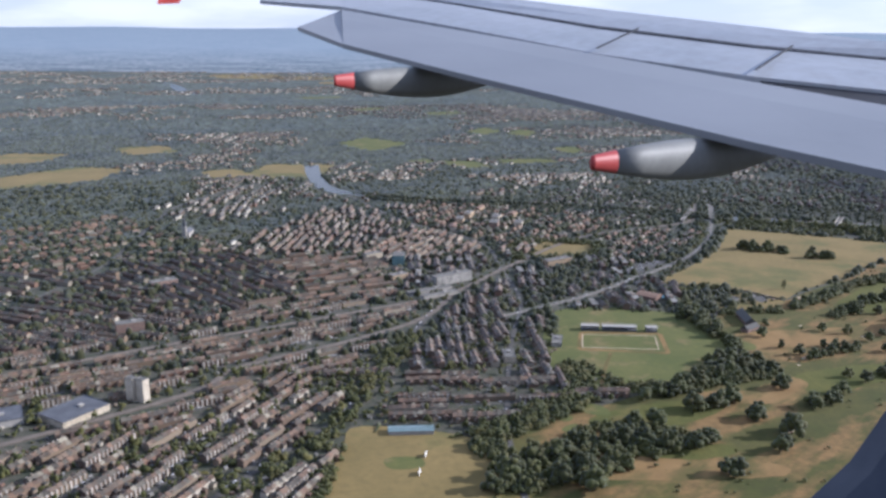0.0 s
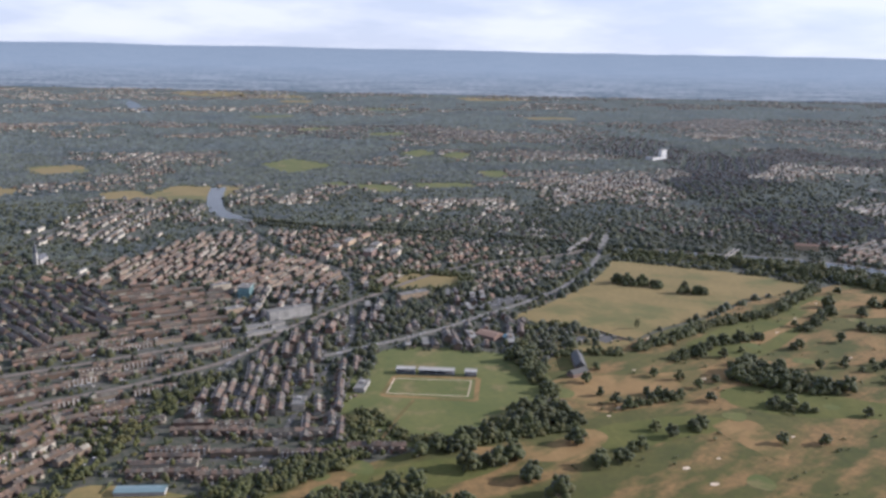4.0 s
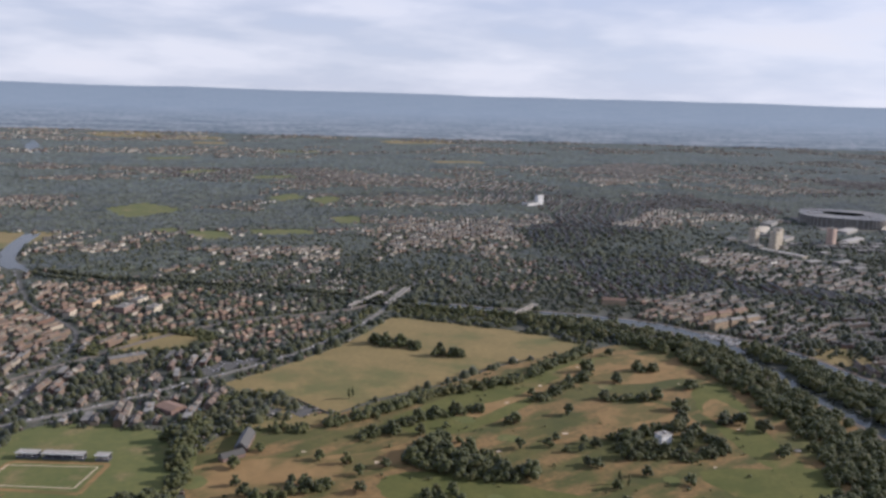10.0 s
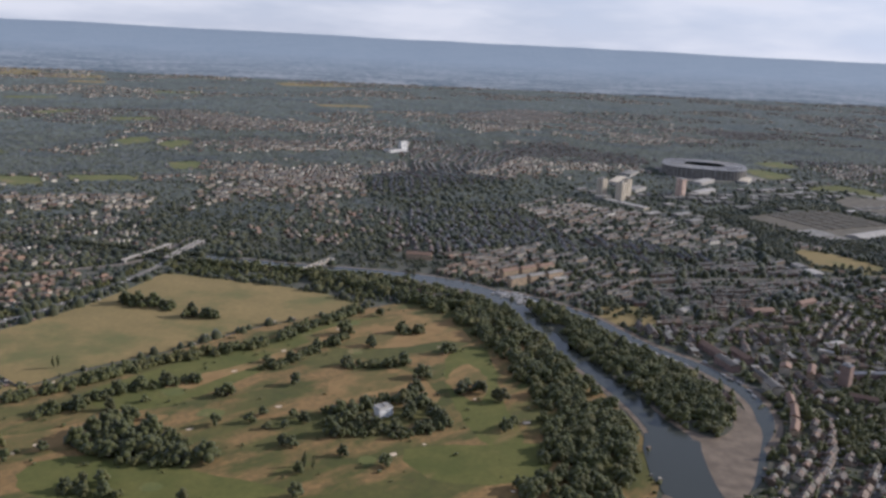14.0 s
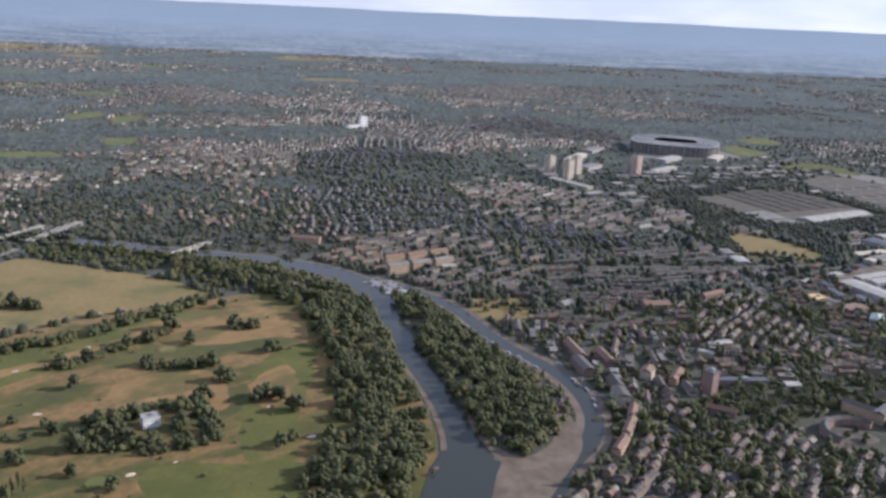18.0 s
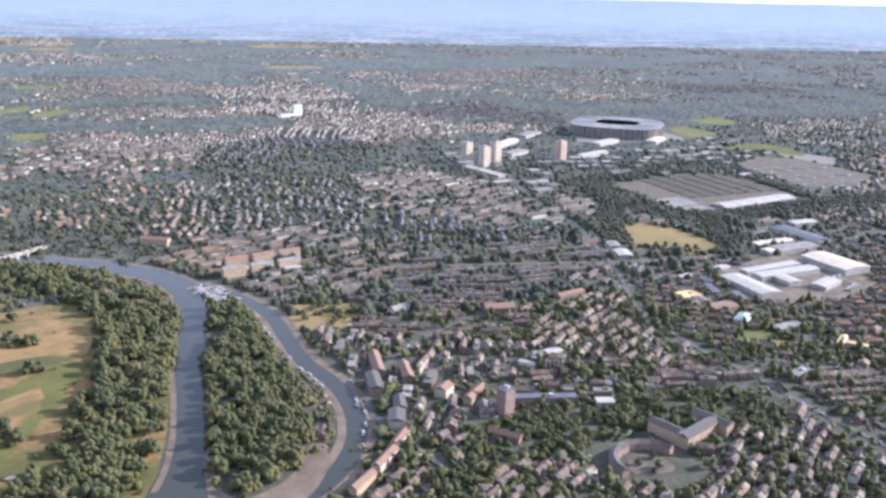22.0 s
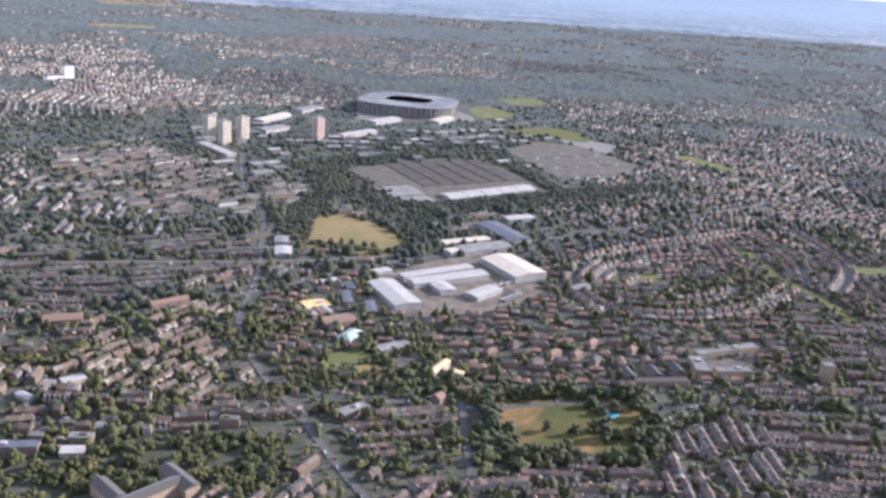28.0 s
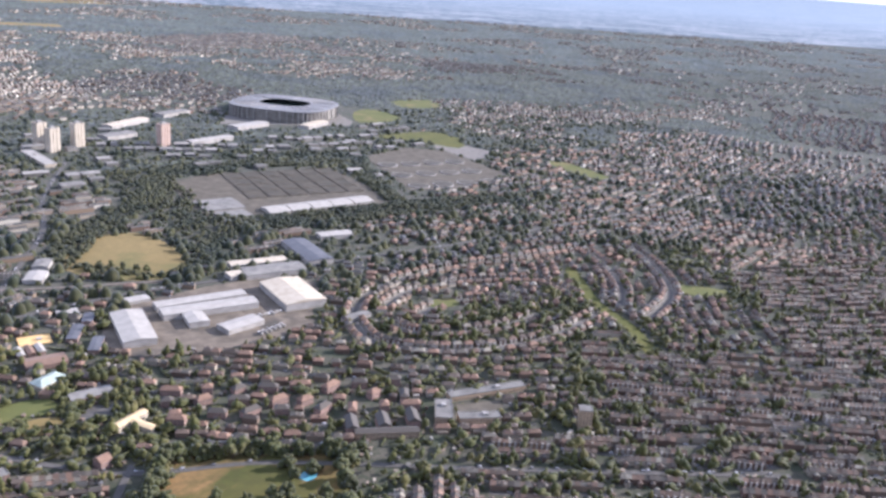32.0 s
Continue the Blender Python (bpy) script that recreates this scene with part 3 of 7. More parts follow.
for name, line, width, z, mat, label in (
    ("road", A_ROAD, 10, 0.78, M_PAVED, "pale dual carriageway curving past the park"),
    ("road", KEW_ROAD, 6.5, 0.74, M_ASPHALT, "grey main road between houses and sports ground"),
    ("road", LOWER_ROAD, 7, 0.66, M_ASPHALT, "grey tree-lined road through the terraces"),
    ("road", HILL_ROAD, 7, 0.66, M_ASPHALT, "grey road climbing through the old town"),
    ("road", TWICK_ROAD, 8, 0.70, M_ASPHALT, "grey main road lined with houses"),
    ("road", SOUTH_ROAD, 7, 0.66, M_ASPHALT, "grey residential through road"),
    ("road", SPUR_ROAD, 7, 0.62, M_ASPHALT, "grey residential road beside the park"),
    ("road", LONDON_ROAD, 8, 0.82, M_ASPHALT, "grey through road past the works"),
    ("railway", RAIL_EAST, 9, 0.90, M_BALLAST, "brown ballasted double railway track"),
    ("railway", RAIL_NORTH, 9, 0.94, M_BALLAST, "brown ballasted double railway track"),
    ("railway", RAIL_WEST, 6, 0.98, M_BALLAST, "brown ballasted double railway track"),
):
    h = Heap()
    ribbon(h, line, width, z, z - 0.05)
    tagged(h.build(name, mat), label, name, kind="structure")
    take_line(line, width + (20 if name == "railway" else 6))

# ---- trees ----
def lump(seed, sub=1, rough=0.28):
    """An uneven ball of leaves, radius about 1: points and triangles as arrays."""
    bm = bmesh.new()
    bmesh.ops.create_icosphere(bm, subdivisions=sub, radius=1)
    r = random.Random(seed)
    for v in bm.verts:
        v.co *= 1 + r.uniform(-rough, rough)
    v = np.array([tuple(p.co) for p in bm.verts])
    f = np.array([[p.index for p in q.verts] for q in bm.faces])
    bm.free()
    return v, f


SMALL = [lump(s + 20, 1, 0.22) for s in range(6)]


def crown(seed, clumps=9, wide=1.0, tall=1.0, kinds=None, open_below=True):
    """A crown of uneven clumps over a hollow middle, about 1 unit in radius, its base at 0.25."""
    r = random.Random(seed)
    kinds = kinds or SMALL
    vs, fs, k = [], [], 0
    for i in range(clumps):
        v, f = kinds[r.randrange(len(kinds))]
        a, u = r.uniform(0, 6.283), r.random()
        rad = (0.25 + 0.5 * math.sqrt(r.random())) * (1.0 - 0.6 * u)
        size = r.uniform(0.3, 0.5) * (1.1 - 0.4 * u) * (1.0 if clumps < 9 else 0.82)
        rad *= 1.0 if clumps < 9 else 1.15
        if i == 0:
            rad, size, u = 0.0, 0.54, 0.4
        c = np.array([math.cos(a) * rad * wide, math.sin(a) * rad * wide, (0.34 + 1.05 * u) * tall])
        spin = Matrix.Rotation(r.uniform(0, 6.283), 3, "Z")
        vs.append((v @ np.array(spin).T) * np.array([size * wide, size * wide, size * tall * 0.9]) + c)
        fs.append(f + k)
        k += len(v)
    v, f = np.concatenate(vs), np.concatenate(fs)
    if open_below:
        n = np.cross(v[f[:, 1]] - v[f[:, 0]], v[f[:, 2]] - v[f[:, 0]])
        f = f[n[:, 2] > -0.45 * np.linalg.norm(n, axis=1)]
    return v, f


def fast_mesh(name, v, f, mat, smooth=False):
    me = bpy.data.meshes.new(name)
    me.vertices.add(len(v))
    me.vertices.foreach_set("co", np.asarray(v, np.float32).ravel())
    me.loops.add(len(f) * 3)
    me.loops.foreach_set("vertex_index", np.asarray(f, np.int32).ravel())
    me.polygons.add(len(f))
    me.polygons.foreach_set("loop_start", np.arange(0, len(f) * 3, 3, dtype=np.int32))
    me.polygons.foreach_set("loop_total", np.full(len(f), 3, np.int32))
    if smooth:
        me.polygons.foreach_set("use_smooth", np.ones(len(f), bool))
    me.update(calc_edges=True)
    me.validate()
    me.materials.append(mat)
    return me


def forest(name, places, kinds, label, category="trees", mat=None, smooth=True):
    """Many trees as one mesh. places: x, y, z, radius, height."""
    if not len(places):
        return None
    rng = np.random.default_rng(len(places))
    places = np.asarray(places, float)
    pick = rng.integers(0, len(kinds), len(places))
    vs, fs, k = [], [], 0
    for n, (v, f) in enumerate(kinds):
        p = places[pick == n]
        if not len(p):
            continue
        a = rng.uniform(0, 6.283, len(p))
        c, s = np.cos(a)[:, None], np.sin(a)[:, None]
        x = (v[None, :, 0] * c - v[None, :, 1] * s) * p[:, 3:4] + p[:, 0:1]
        y = (v[None, :, 0] * s + v[None, :, 1] * c) * p[:, 3:4] + p[:, 1:2]
        z = v[None, :, 2] * p[:, 4:5] / 1.7 + p[:, 2:3]
        vs.append(np.stack([x, y, z], -1).reshape(-1, 3))
        fs.append((f[None] + (np.arange(len(p)) * len(v))[:, None, None]).reshape(-1, 3) + k)
        k += len(p) * len(v)
    ob = new(name, fast_mesh(name, np.concatenate(vs), np.concatenate(fs), mat or M_LEAF, smooth))
    return tagged(ob, label, category, kind="stuff")


ROUND = [lump(s + 60, 1, 0.13) for s in range(6)]
TINY = [lump(s + 40, 0, 0.16) for s in range(6)]
WOOD_KINDS = [crown(s, 18, 1.05, 1.0, TINY) for s in range(40, 48)]
BANK_KINDS = [crown(s, 3, 1.1, 1.0, TINY) for s in range(100, 108)]
BELT_KINDS = [crown(s, 8, 1.1, 1.0, TINY) for s in range(110, 118)]
GARDEN_KINDS = [crown(s, 4 if s % 2 else 3, 1.1, 1.0, TINY) for s in range(60, 70)]
for i, (v, f) in enumerate(GARDEN_KINDS):
    v *= np.array([(0.75, 1.35, 1.1), (1.25, 0.85, 0.9), (0.7, 0.8, 1.4), (2.3, 0.5, 0.45), (1.0, 1.3, 0.85)][i % 5])


def tree_thing(seed, slim=1.0):
    """One tree with trunk, limbs and crown, 1 unit in crown radius, about 1.75 tall; returns the Empty."""
    base = new("tree")
    v, f = crown(seed, 15, 1.0, 1.0, ROUND, False)
    cr = new("crown", fast_mesh("crown", v, f, M_LEAF_ONE, True))
    cr.parent = base
    bm = bmesh.new()
    r = random.Random(seed)
    bmesh.ops.create_cone(bm, segments=7, radius1=0.07, radius2=0.04, depth=0.75, matrix=Matrix.Translation((0, 0, 0.375)))
    for i in range(3):
        a = r.uniform(0, 6.28)
        m = Matrix.Translation((0, 0, 0.6)) @ Matrix.Rotation(a, 4, "Z") @ Matrix.Rotation(0.7, 4, "Y") @ Matrix.Translation((0, 0, 0.22))
        bmesh.ops.create_cone(bm, segments=5, radius1=0.035, radius2=0.012, depth=0.5, matrix=m)
    me = bpy.data.meshes.new("trunk")
    bm.to_mesh(me)
    bm.free()
    me.materials.append(M_BARK)
    tr = new("trunk", me)
    tr.parent = base
    return base


TREES = [tagged(tree_thing(s), "dark green broadleaved parkland tree in full leaf", "tree", "parkland trees") for s in range(5)]
POPLAR = tagged(tree_thing(9), "tall slim dark green poplar", "tree", "parkland trees")
rt = random.Random(5)
used = set()


def plant(x, y, radius=None, tall=None, slim=False):
    ob = POPLAR if slim else TREES[rt.randrange(5)]
    radius = (radius or rt.uniform(6.0, 9.5)) * 1.2
    tall = tall or radius * rt.uniform(0.9, 1.2)
    m = pose(x, y, 0.2, 0, 0, rt.uniform(0, 360))
    if ob.name in used:
        ob = copy_thing(ob, m)
    else:
        used.add(ob.name)
        ob.matrix_basis = m
    ob.scale = (2.2, 2.2, 12) if slim else (radius, radius, tall)


CLUMP = [(710, 1455), (737, 1442), (762, 1422), (781, 1398), (803, 1351), (822, 1343), (839, 1333), (722, 1440), (750, 1425), (770, 1405)]
HEDGE_TREES = [(674, 1080), (698, 1086), (729, 1086), (760, 1084), (623, 1047), (645, 1064), (588, 1043), (868, 1099), (896, 1115), (950, 1158), (971, 1163), (967, 1079), (1012, 1202), (1026, 1138), (1100, 1185), (1120, 1175), (1121, 1080), (1077, 941), (1100, 935), (1106, 904), (1042, 1060), (794, 1029)]
VILLA_TREES = [(881, 882), (918, 923), (945, 940), (1011, 954), (1004, 917), (1006, 880), (1013, 866), (955, 869), (1045, 1007), (899, 928), (935, 875), (978, 854), (925, 890), (985, 900), (990, 935), (905, 905)]
SPINNEY = [(639, 968), (672, 992), (640, 910), (665, 903), (689, 896), (709, 875), (740, 866), (686, 946), (616, 947), (655, 945), (650, 973), (665, 947), (673, 914), (693, 898), (711, 886)]
SINGLES = [(821, 959), (816, 921), (802, 942), (836, 917), (823, 878), (831, 869), (878, 831), (913, 794), (952, 857), (862, 925), (583, 945), (542, 969), (547, 933), (467, 935), (481, 924), (406, 946), (411, 995), (354, 989), (618, 861), (634, 852), (513, 988), (698, 1040), (796, 1031), (853, 940), (764, 948), (1090, 953), (1077, 827), (1092, 836), (1129, 1092), (1090, 1270), (1120, 1178)]
COURSE_TREES = [(412, 916), (420, 900), (461, 913), (484, 911), (504, 912), (464, 822), (479, 829), (418, 833), (426, 811), (362, 793), (376, 794), (702, 792), (601, 852), (617, 838), (635, 829), (625, 1038), (657, 1028), (882, 1036), (1016, 1052), (591, 742), (544, 759), (823, 810), (805, 763), (447, 1035), (536, 890), (869, 1125), (782, 1027)]
RUGBY_TREES = [(349, 1098), (354, 1064), (346, 1015), (345, 976), (374, 1138), (271, 882), (297, 889), (316, 883), (331, 876), (244, 879), (215, 870), (194, 860), (174, 853), (149, 853), (284, 925), (309, 926), (362, 1080), (360, 1030), (325, 905), (260, 900)]
EAST_TREES = [(22, 755), (49, 753), (69, 740), (88, 727), (115, 726), (134, 727), (76, 788), (100, 781), (-7, 764), (-41, 741), (-69, 744), (-102, 724), (-123, 701), (-51, 702), (-27, 712), (-33, 675), (113, 662), (200, 805), (225, 806), (172, 798), (125, 845), (306, 825), (221, 759), (311, 771), (336, 772), (234, 717), (195, 687)]
for group in (HEDGE_TREES, VILLA_TREES, SPINNEY, RUGBY_TREES, EAST_TREES, CLUMP):
    for x, y in list(group):
        a = rt.uniform(0, 6.28)
        group.append((x + 8 * math.cos(a), y + 6 * math.sin(a)))
for group, size in ((CLUMP, 9), (HEDGE_TREES, 8.5), (VILLA_TREES, 9), (SPINNEY, 10.5), (SINGLES, 7), (COURSE_TREES, 7.5), (RUGBY_TREES, 10), (EAST_TREES, 11)):
    for x, y in group:
        plant(x, y, size * rt.uniform(0.75, 1.2))
for x, y in ((827, 812), (832, 822), (838, 810), (600, 1185), (606, 1187), (1101, 928), (1109, 910)):
    plant(x, y, slim=True)
rb = random.Random(8)
# bushes and young trees along the fairways
bushes = []
while len(bushes) < 280:
    x, y = rb.uniform(-60, 1230), rb.uniform(500, 1300)
    if bool(inside(COURSE, np.array(x), np.array(y))) and noise.noise((x * 0.011 + y * 0.004, y * 0.016, 4)) > 0.02:
        s = rb.uniform(1.2, 4.4)
        bushes.append((x, y, 0.1, s, s * 1.3))
forest("shrubs", bushes, BANK_KINDS, "scattered dark shrubs and young trees on the golf course", "shrubs")


def scatter(poly, per_hectare, low, high, seed, z=0.2):
    r = random.Random(seed)
    xs, ys = [p[0] for p in poly], [p[1] for p in poly]
    area = abs(sum(poly[i - 1][0] * poly[i][1] - poly[i][0] * poly[i - 1][1] for i in range(len(poly)))) / 2
    n, out = int(area / 1e4 * per_hectare), []
    while len(out) < n:
        x, y = r.uniform(min(xs), max(xs)), r.uniform(min(ys), max(ys))
        if bool(inside(poly, np.array(x), np.array(y))):
            s = r.uniform(low, high)
            out.append((x, y, z - 1.0, s, s * r.uniform(1.6, 2.1)))
    return out


def along(pts, width, gap, low, high, seed):
    r, out = random.Random(seed), []
    for (ax, ay), (bx, by) in zip(pts, pts[1:]):
        d = math.hypot(bx - ax, by - ay)
        for i in range(max(1, int(d / gap * max(1, width / 9)))):
            t, w = r.random(), r.uniform(-width / 2, width / 2)
            s = r.uniform(low, high)
            out.append((ax + (bx - ax) * t - (by - ay) / d * w, ay + (by - ay) * t + (bx - ax) / d * w, -0.8, s, s * r.uniform(1.5, 2.0)))
    return out


BELT = [(1040, 1500), (1134, 1380), (1200, 1250), (1190, 1060), (1160, 905), (1105, 775), (1010, 690), (1080, 610), (1160, 690), (1226, 790), (1254, 900), (1272, 1010), (1300, 1200), (1294, 1300), (1215, 1420), (1045, 1540)]
woods = scatter(BELT, 72, 6.5, 12, 1) + scatter(AIT, 85, 6.5, 11.5, 2, 0.9)
forest("riverside_wood", woods, WOOD_KINDS, "dense dark green wood along river and island", "trees")
BELT_PARK = [(800, 1640), (815, 1622), (880, 1572), (960, 1506), (1045, 1425), (1085, 1335), (1130, 1340), (1060, 1540), (955, 1610), (862, 1668), (832, 1692)]
more = scatter(BELT_PARK, 80, 4, 7.5, 3) + along([(545, 1094), (600, 1110), (660, 1137), (737, 1168), (801, 1174), (908, 1208), (952, 1240), (1063, 1302)], 22, 6, 5.5, 9, 4)
more += along([(90, 985), (130, 880), (200, 862), (330, 868)], 18, 6, 4, 7, 5) + along([(395, 1232), (440, 1225), (470, 1236), (500, 1224)], 20, 6, 4, 7, 6) + along([(372, 1118), (450, 1100), (520, 1086)], 20, 6, 4, 7, 66)
more += along([(500, 1364), (575, 1414), (645, 1470), (720, 1548), (776, 1624)], 7, 9, 2.5, 4.2, 7)
more += along([(530, 1420), (620, 1490), (680, 1550), (725, 1605), (775, 1680)], 16, 6, 3.5, 6.5, 67)
more += along([(240, 1500), (260, 1590), (320, 1640), (450, 1570), (400, 1480), (270, 1500)], 26, 6, 4, 7, 8)
more += along([(-330, 800), (-250, 880), (-160, 1020), (-70, 1160)], 26, 7, 4, 7.5, 9) + along([(-310, 690), (-255, 830)], 16, 6, 4, 7, 10)
more += along([(-100, 810), (-20, 840), (60, 880), (80, 960)], 45, 5, 4.5, 8, 11) + along([(-90, 690), (-100, 800)], 40, 5, 5, 8, 12)
for line, sd in ((RAIL_EAST, 50), (RAIL_NORTH, 51), (RAIL_WEST, 52)):
    for off in (13,):
        more += [(x + off * 0.3, y + off, z, s, h) for x, y, z, s, h in along(line, 5, 16, 2.5, 5, sd + off)]
more += scatter([(-130, 690), (-60, 765), (10, 795), (80, 800), (145, 735), (60, 712), (-30, 685)], 100, 5, 8.5, 70) + scatter([(150, 845), (215, 890), (285, 945), (340, 940), (338, 868), (250, 858)], 100, 5, 8.5, 71)
more += along([(345, 960), (352, 1040), (362, 1100), (385, 1150)], 26, 6, 5, 8, 72) + scatter([(605, 950), (640, 990), (690, 1003), (720, 930), (750, 866), (700, 858), (640, 895)], 100, 5, 8.5, 73)
more += along([(900, 880), (880, 920), (910, 945), (960, 950), (1010, 950), (1020, 900), (1010, 862), (950, 858), (900, 880)], 22, 7, 4.5, 7, 74)
for line, sd in (([(855, 1092), (900, 1118), (975, 1168), (1015, 1205)], 75), ([(665, 1076), (720, 1090), (770, 1088)], 76), ([(575, 1036), (650, 1068)], 77), ([(410, 905), (510, 915)], 78), ([(595, 855), (650, 825)], 79), ([(960, 1075), (1045, 1062)], 80), ([(455, 815), (485, 832)], 81), ([(1090, 1180), (1125, 1172)], 82)):
    more += along(line, 16, 5, 4, 6.5, sd)
more += scatter([(700, 1450), (735, 1455), (790, 1400), (775, 1385), (720, 1425)], 110, 4.5, 7, 83) + along([(800, 1350), (842, 1332)], 12, 4, 4.5, 6.5, 84)
more += along([(863, 1668), (948, 1617), (1020, 1566), (1131, 1501), (1218, 1440)], 18, 7, 7, 10, 85)
forest("park_woods", more, BELT_KINDS, "dark green tree belts edging parks and roads", "trees")
bank_trees = scatter([(985, 1745), (1250, 1495), (1375, 1530), (1350, 1600), (1100, 1780), (1000, 1880)], 60, 4, 7, 13)
bank_trees += scatter([(720, 2000), (900, 1850), (1010, 1900), (1050, 2060), (900, 2250)], 45, 4, 7.5, 14)
bank_trees += scatter([(1440, 1330), (1480, 1200), (1470, 1000), (1500, 990), (1620, 1180), (1560, 1280)], 30, 3.5, 6.5, 15)
bank_trees += along([(2110, 1340), (2180, 1490), (2300, 1640), (2400, 1900)], 55, 5, 4.5, 7.5, 16) + along([(2300, 1270), (2420, 1470), (2760, 1500), (3000, 1520)], 40, 5, 4.5, 7, 17)
# broad belts round the treatment works
bank_trees += scatter([(2262, 1890), (2345, 1890), (2395, 1700), (2400, 1500), (2365, 1300), (2312, 1300), (2312, 1450), (2275, 1600)], 75, 5, 8, 18)
bank_trees += along([(2400, 1500), (2492, 1432), (2734, 1448), (3013, 1490)], 44, 5, 4.5, 7.5, 19) + along([(2450, 1840), (2600, 1925), (2723, 1975), (2830, 1975)], 46, 6, 5, 8, 20)
bank_trees += along([(2850, 1930), (2826, 1850), (2790, 1670), (2770, 1540)], 40, 6, 4.5, 7.5, 21)
bank_trees += along([(2125, 1320), (2230, 1230), (2300, 1260)], 24, 6, 4, 6.5, 18) + along([(2400, 1905), (2820, 1890), (2900, 2100)], 50, 5, 4.5, 7, 19)
bank_trees += along([(2830, 1870), (2770, 1530)], 35, 5, 4.5, 7, 20)
up_bank = [p for p in RIVER[:UP] if p[1] < 2250]
for side in (-1, 1):
    bank_trees += [(x + side * 10, y + side * 20, z, s, s * 2.0) for x, y, z, s, h in along(up_bank, 20, 6, 5, 8, 60 + side)]
forest("bank_woods", bank_trees, BANK_KINDS, "dark green trees lining river bank and works", "trees", M_HAZED_LEAF)
for poly in (BELT_PARK, [(985, 1745), (1250, 1495), (1375, 1530), (1350, 1600), (1100, 1780), (1000, 1880)]):
    take(poly)
take_line([(2110, 1340), (2180, 1490), (2300, 1640), (2400, 1900)], 50), take_line([(2300, 1270), (2420, 1470), (2760, 1500), (3000, 1520)], 36)
take_line([(-330, 800), (-250, 880), (-160, 1020), (-70, 1160)], 30)
PARK = [(2143, 740), (2227, 717), (2300, 690), (2284, 640), (2259, 592), (2206, 582), (2100, 629), (2112, 668)]
plate("town_park", PARK, M_TURF, 0.45, "small green park shaded by large trees", "park", soft=3)
take(PARK)
ESTATE_YARD = [(2147, 1112), (2205, 1149), (2369, 1190), (2450, 1140), (2400, 1040), (2385, 1000), (2288, 965), (2178, 969), (2128, 1006)]
plate("works_yard", ESTATE_YARD, M_SANDYARD, 0.4, "worn concrete yard round pale industrial sheds", "yard", soft=2)
take(ESTATE_YARD)
SCHOOL_LAWN = [(2000, 868), (2012, 905), (2055, 904), (2058, 872)]
plate("school_lawn", SCHOOL_LAWN, M_GREEN, 0.45, "dry green school lawn beside trees", "lawn", soft=2)
take(SCHOOL_LAWN)
PLAYGROUND = [(2064, 870), (2116, 868), (2108, 838), (2066, 838)]
plate("playground", PLAYGROUND, M_ASPHALT, 0.45, "grey asphalt school playground", "playground", soft=2)
take(PLAYGROUND)
STRAW_LAWN = [(2022, 862), (2060, 861), (2058, 832), (2024, 834)]
plate("straw_lawn", STRAW_LAWN, M_STRAW, 0.45, "parched straw-coloured school field", "lawn", soft=2)
take(STRAW_LAWN)
FIELD = [(2118, 1303), (2158, 1438), (2245, 1458), (2287, 1366), (2291, 1254), (2206, 1228)]
plate("west_field", FIELD, M_STRAW, 0.45, "parched yellow playing field ringed by trees", "field", soft=3)
take(FIELD)
CHURCHYARD = [(1466, 1217), (1559, 1185), (1530, 1095), (1440, 1124)]
plate("sandy_lawn", CHURCHYARD, M_STRAW, 0.45, "parched sandy lawn dotted with trees", "lawn", soft=3)
take(CHURCHYARD)
TANKS = [(2366, 1780), (2473, 1836), (2750, 1842), (2770, 1640), (2735, 1500), (2480, 1478), (2407, 1450), (2372, 1560)]
plate("works_yard", TANKS, M_DRYYARD, 0.45, "grey concrete yard of treatment basins", "yard")
take(TANKS)
SETTLING = [(2845, 1610), (2985, 1600), (3150, 1700), (3130, 1960), (3040, 2020), (2880, 1930)]
plate("works_yard", SETTLING, M_DRYYARD, 0.45, "grey concrete yard round settling tanks", "yard")
take(SETTLING)
LORRY_PARK = [(3175, 2110), (3260, 1935), (3150, 1830), (3120, 2010)]
plate("works_yard", LORRY_PARK, M_PAVED, 0.45, "pale concrete yard beside the treatment works", "yard")
take(LORRY_PARK)
take_line([(2400, 1500), (2492, 1432), (2734, 1448), (3013, 1490)], 44), take_line([(2450, 1840), (2600, 1925), (2723, 1975), (2830, 1975)], 44)
take([(2262, 1890), (2345, 1890), (2395, 1700), (2400, 1500), (2365, 1300), (2312, 1300), (2312, 1450), (2275, 1600)])
STADIUM_YARD = [(2640, 2380), (2780, 2330), (3080, 2340), (3235, 2415), (3215, 2600), (3060, 2720), (2800, 2740)]
take([(3020, 2174), (3212, 2214), (3262, 2106), (3186, 1990), (3109, 2094)])
take(STADIUM_YARD)

# ---- town ----
SEEDS = []


def district(x, y, deg, pitch, kind, length, leafy):
    """A part of the town: middle, street angle, street spacing, kind of house, length of row, share of trees."""
    SEEDS.append((x, y, deg, pitch, kind, length, leafy))


district(-560, 850, 46, 39, "terrace", 62, 0.25)
district(-300, 930, 46, 37, "terrace", 62, 0.2)
district(-90, 960, -13, 35, "terrace", 75, 0.12)
district(-20, 1060, 77, 35, "terrace", 55, 0.1)
district(-500, 1090, 14, 41, "terrace", 52, 0.25)
district(-200, 1190, 14, 37, "terrace", 52, 0.15)
district(-560, 1400, -40, 44, "terrace", 46, 0.35)
district(-330, 1500, -61, 41, "terrace", 48, 0.3)
district(-130, 1480, 10, 37, "terrace", 52, 0.2)
district(60, 1430, 75, 31, "town", 28, 0.2)
district(80, 1650, 52, 34, "terrace", 46, 0.15)
district(-60, 1850, 68, 38, "terrace", 52, 0.2)
district(-260, 2000, 68, 41, "terrace", 46, 0.3)
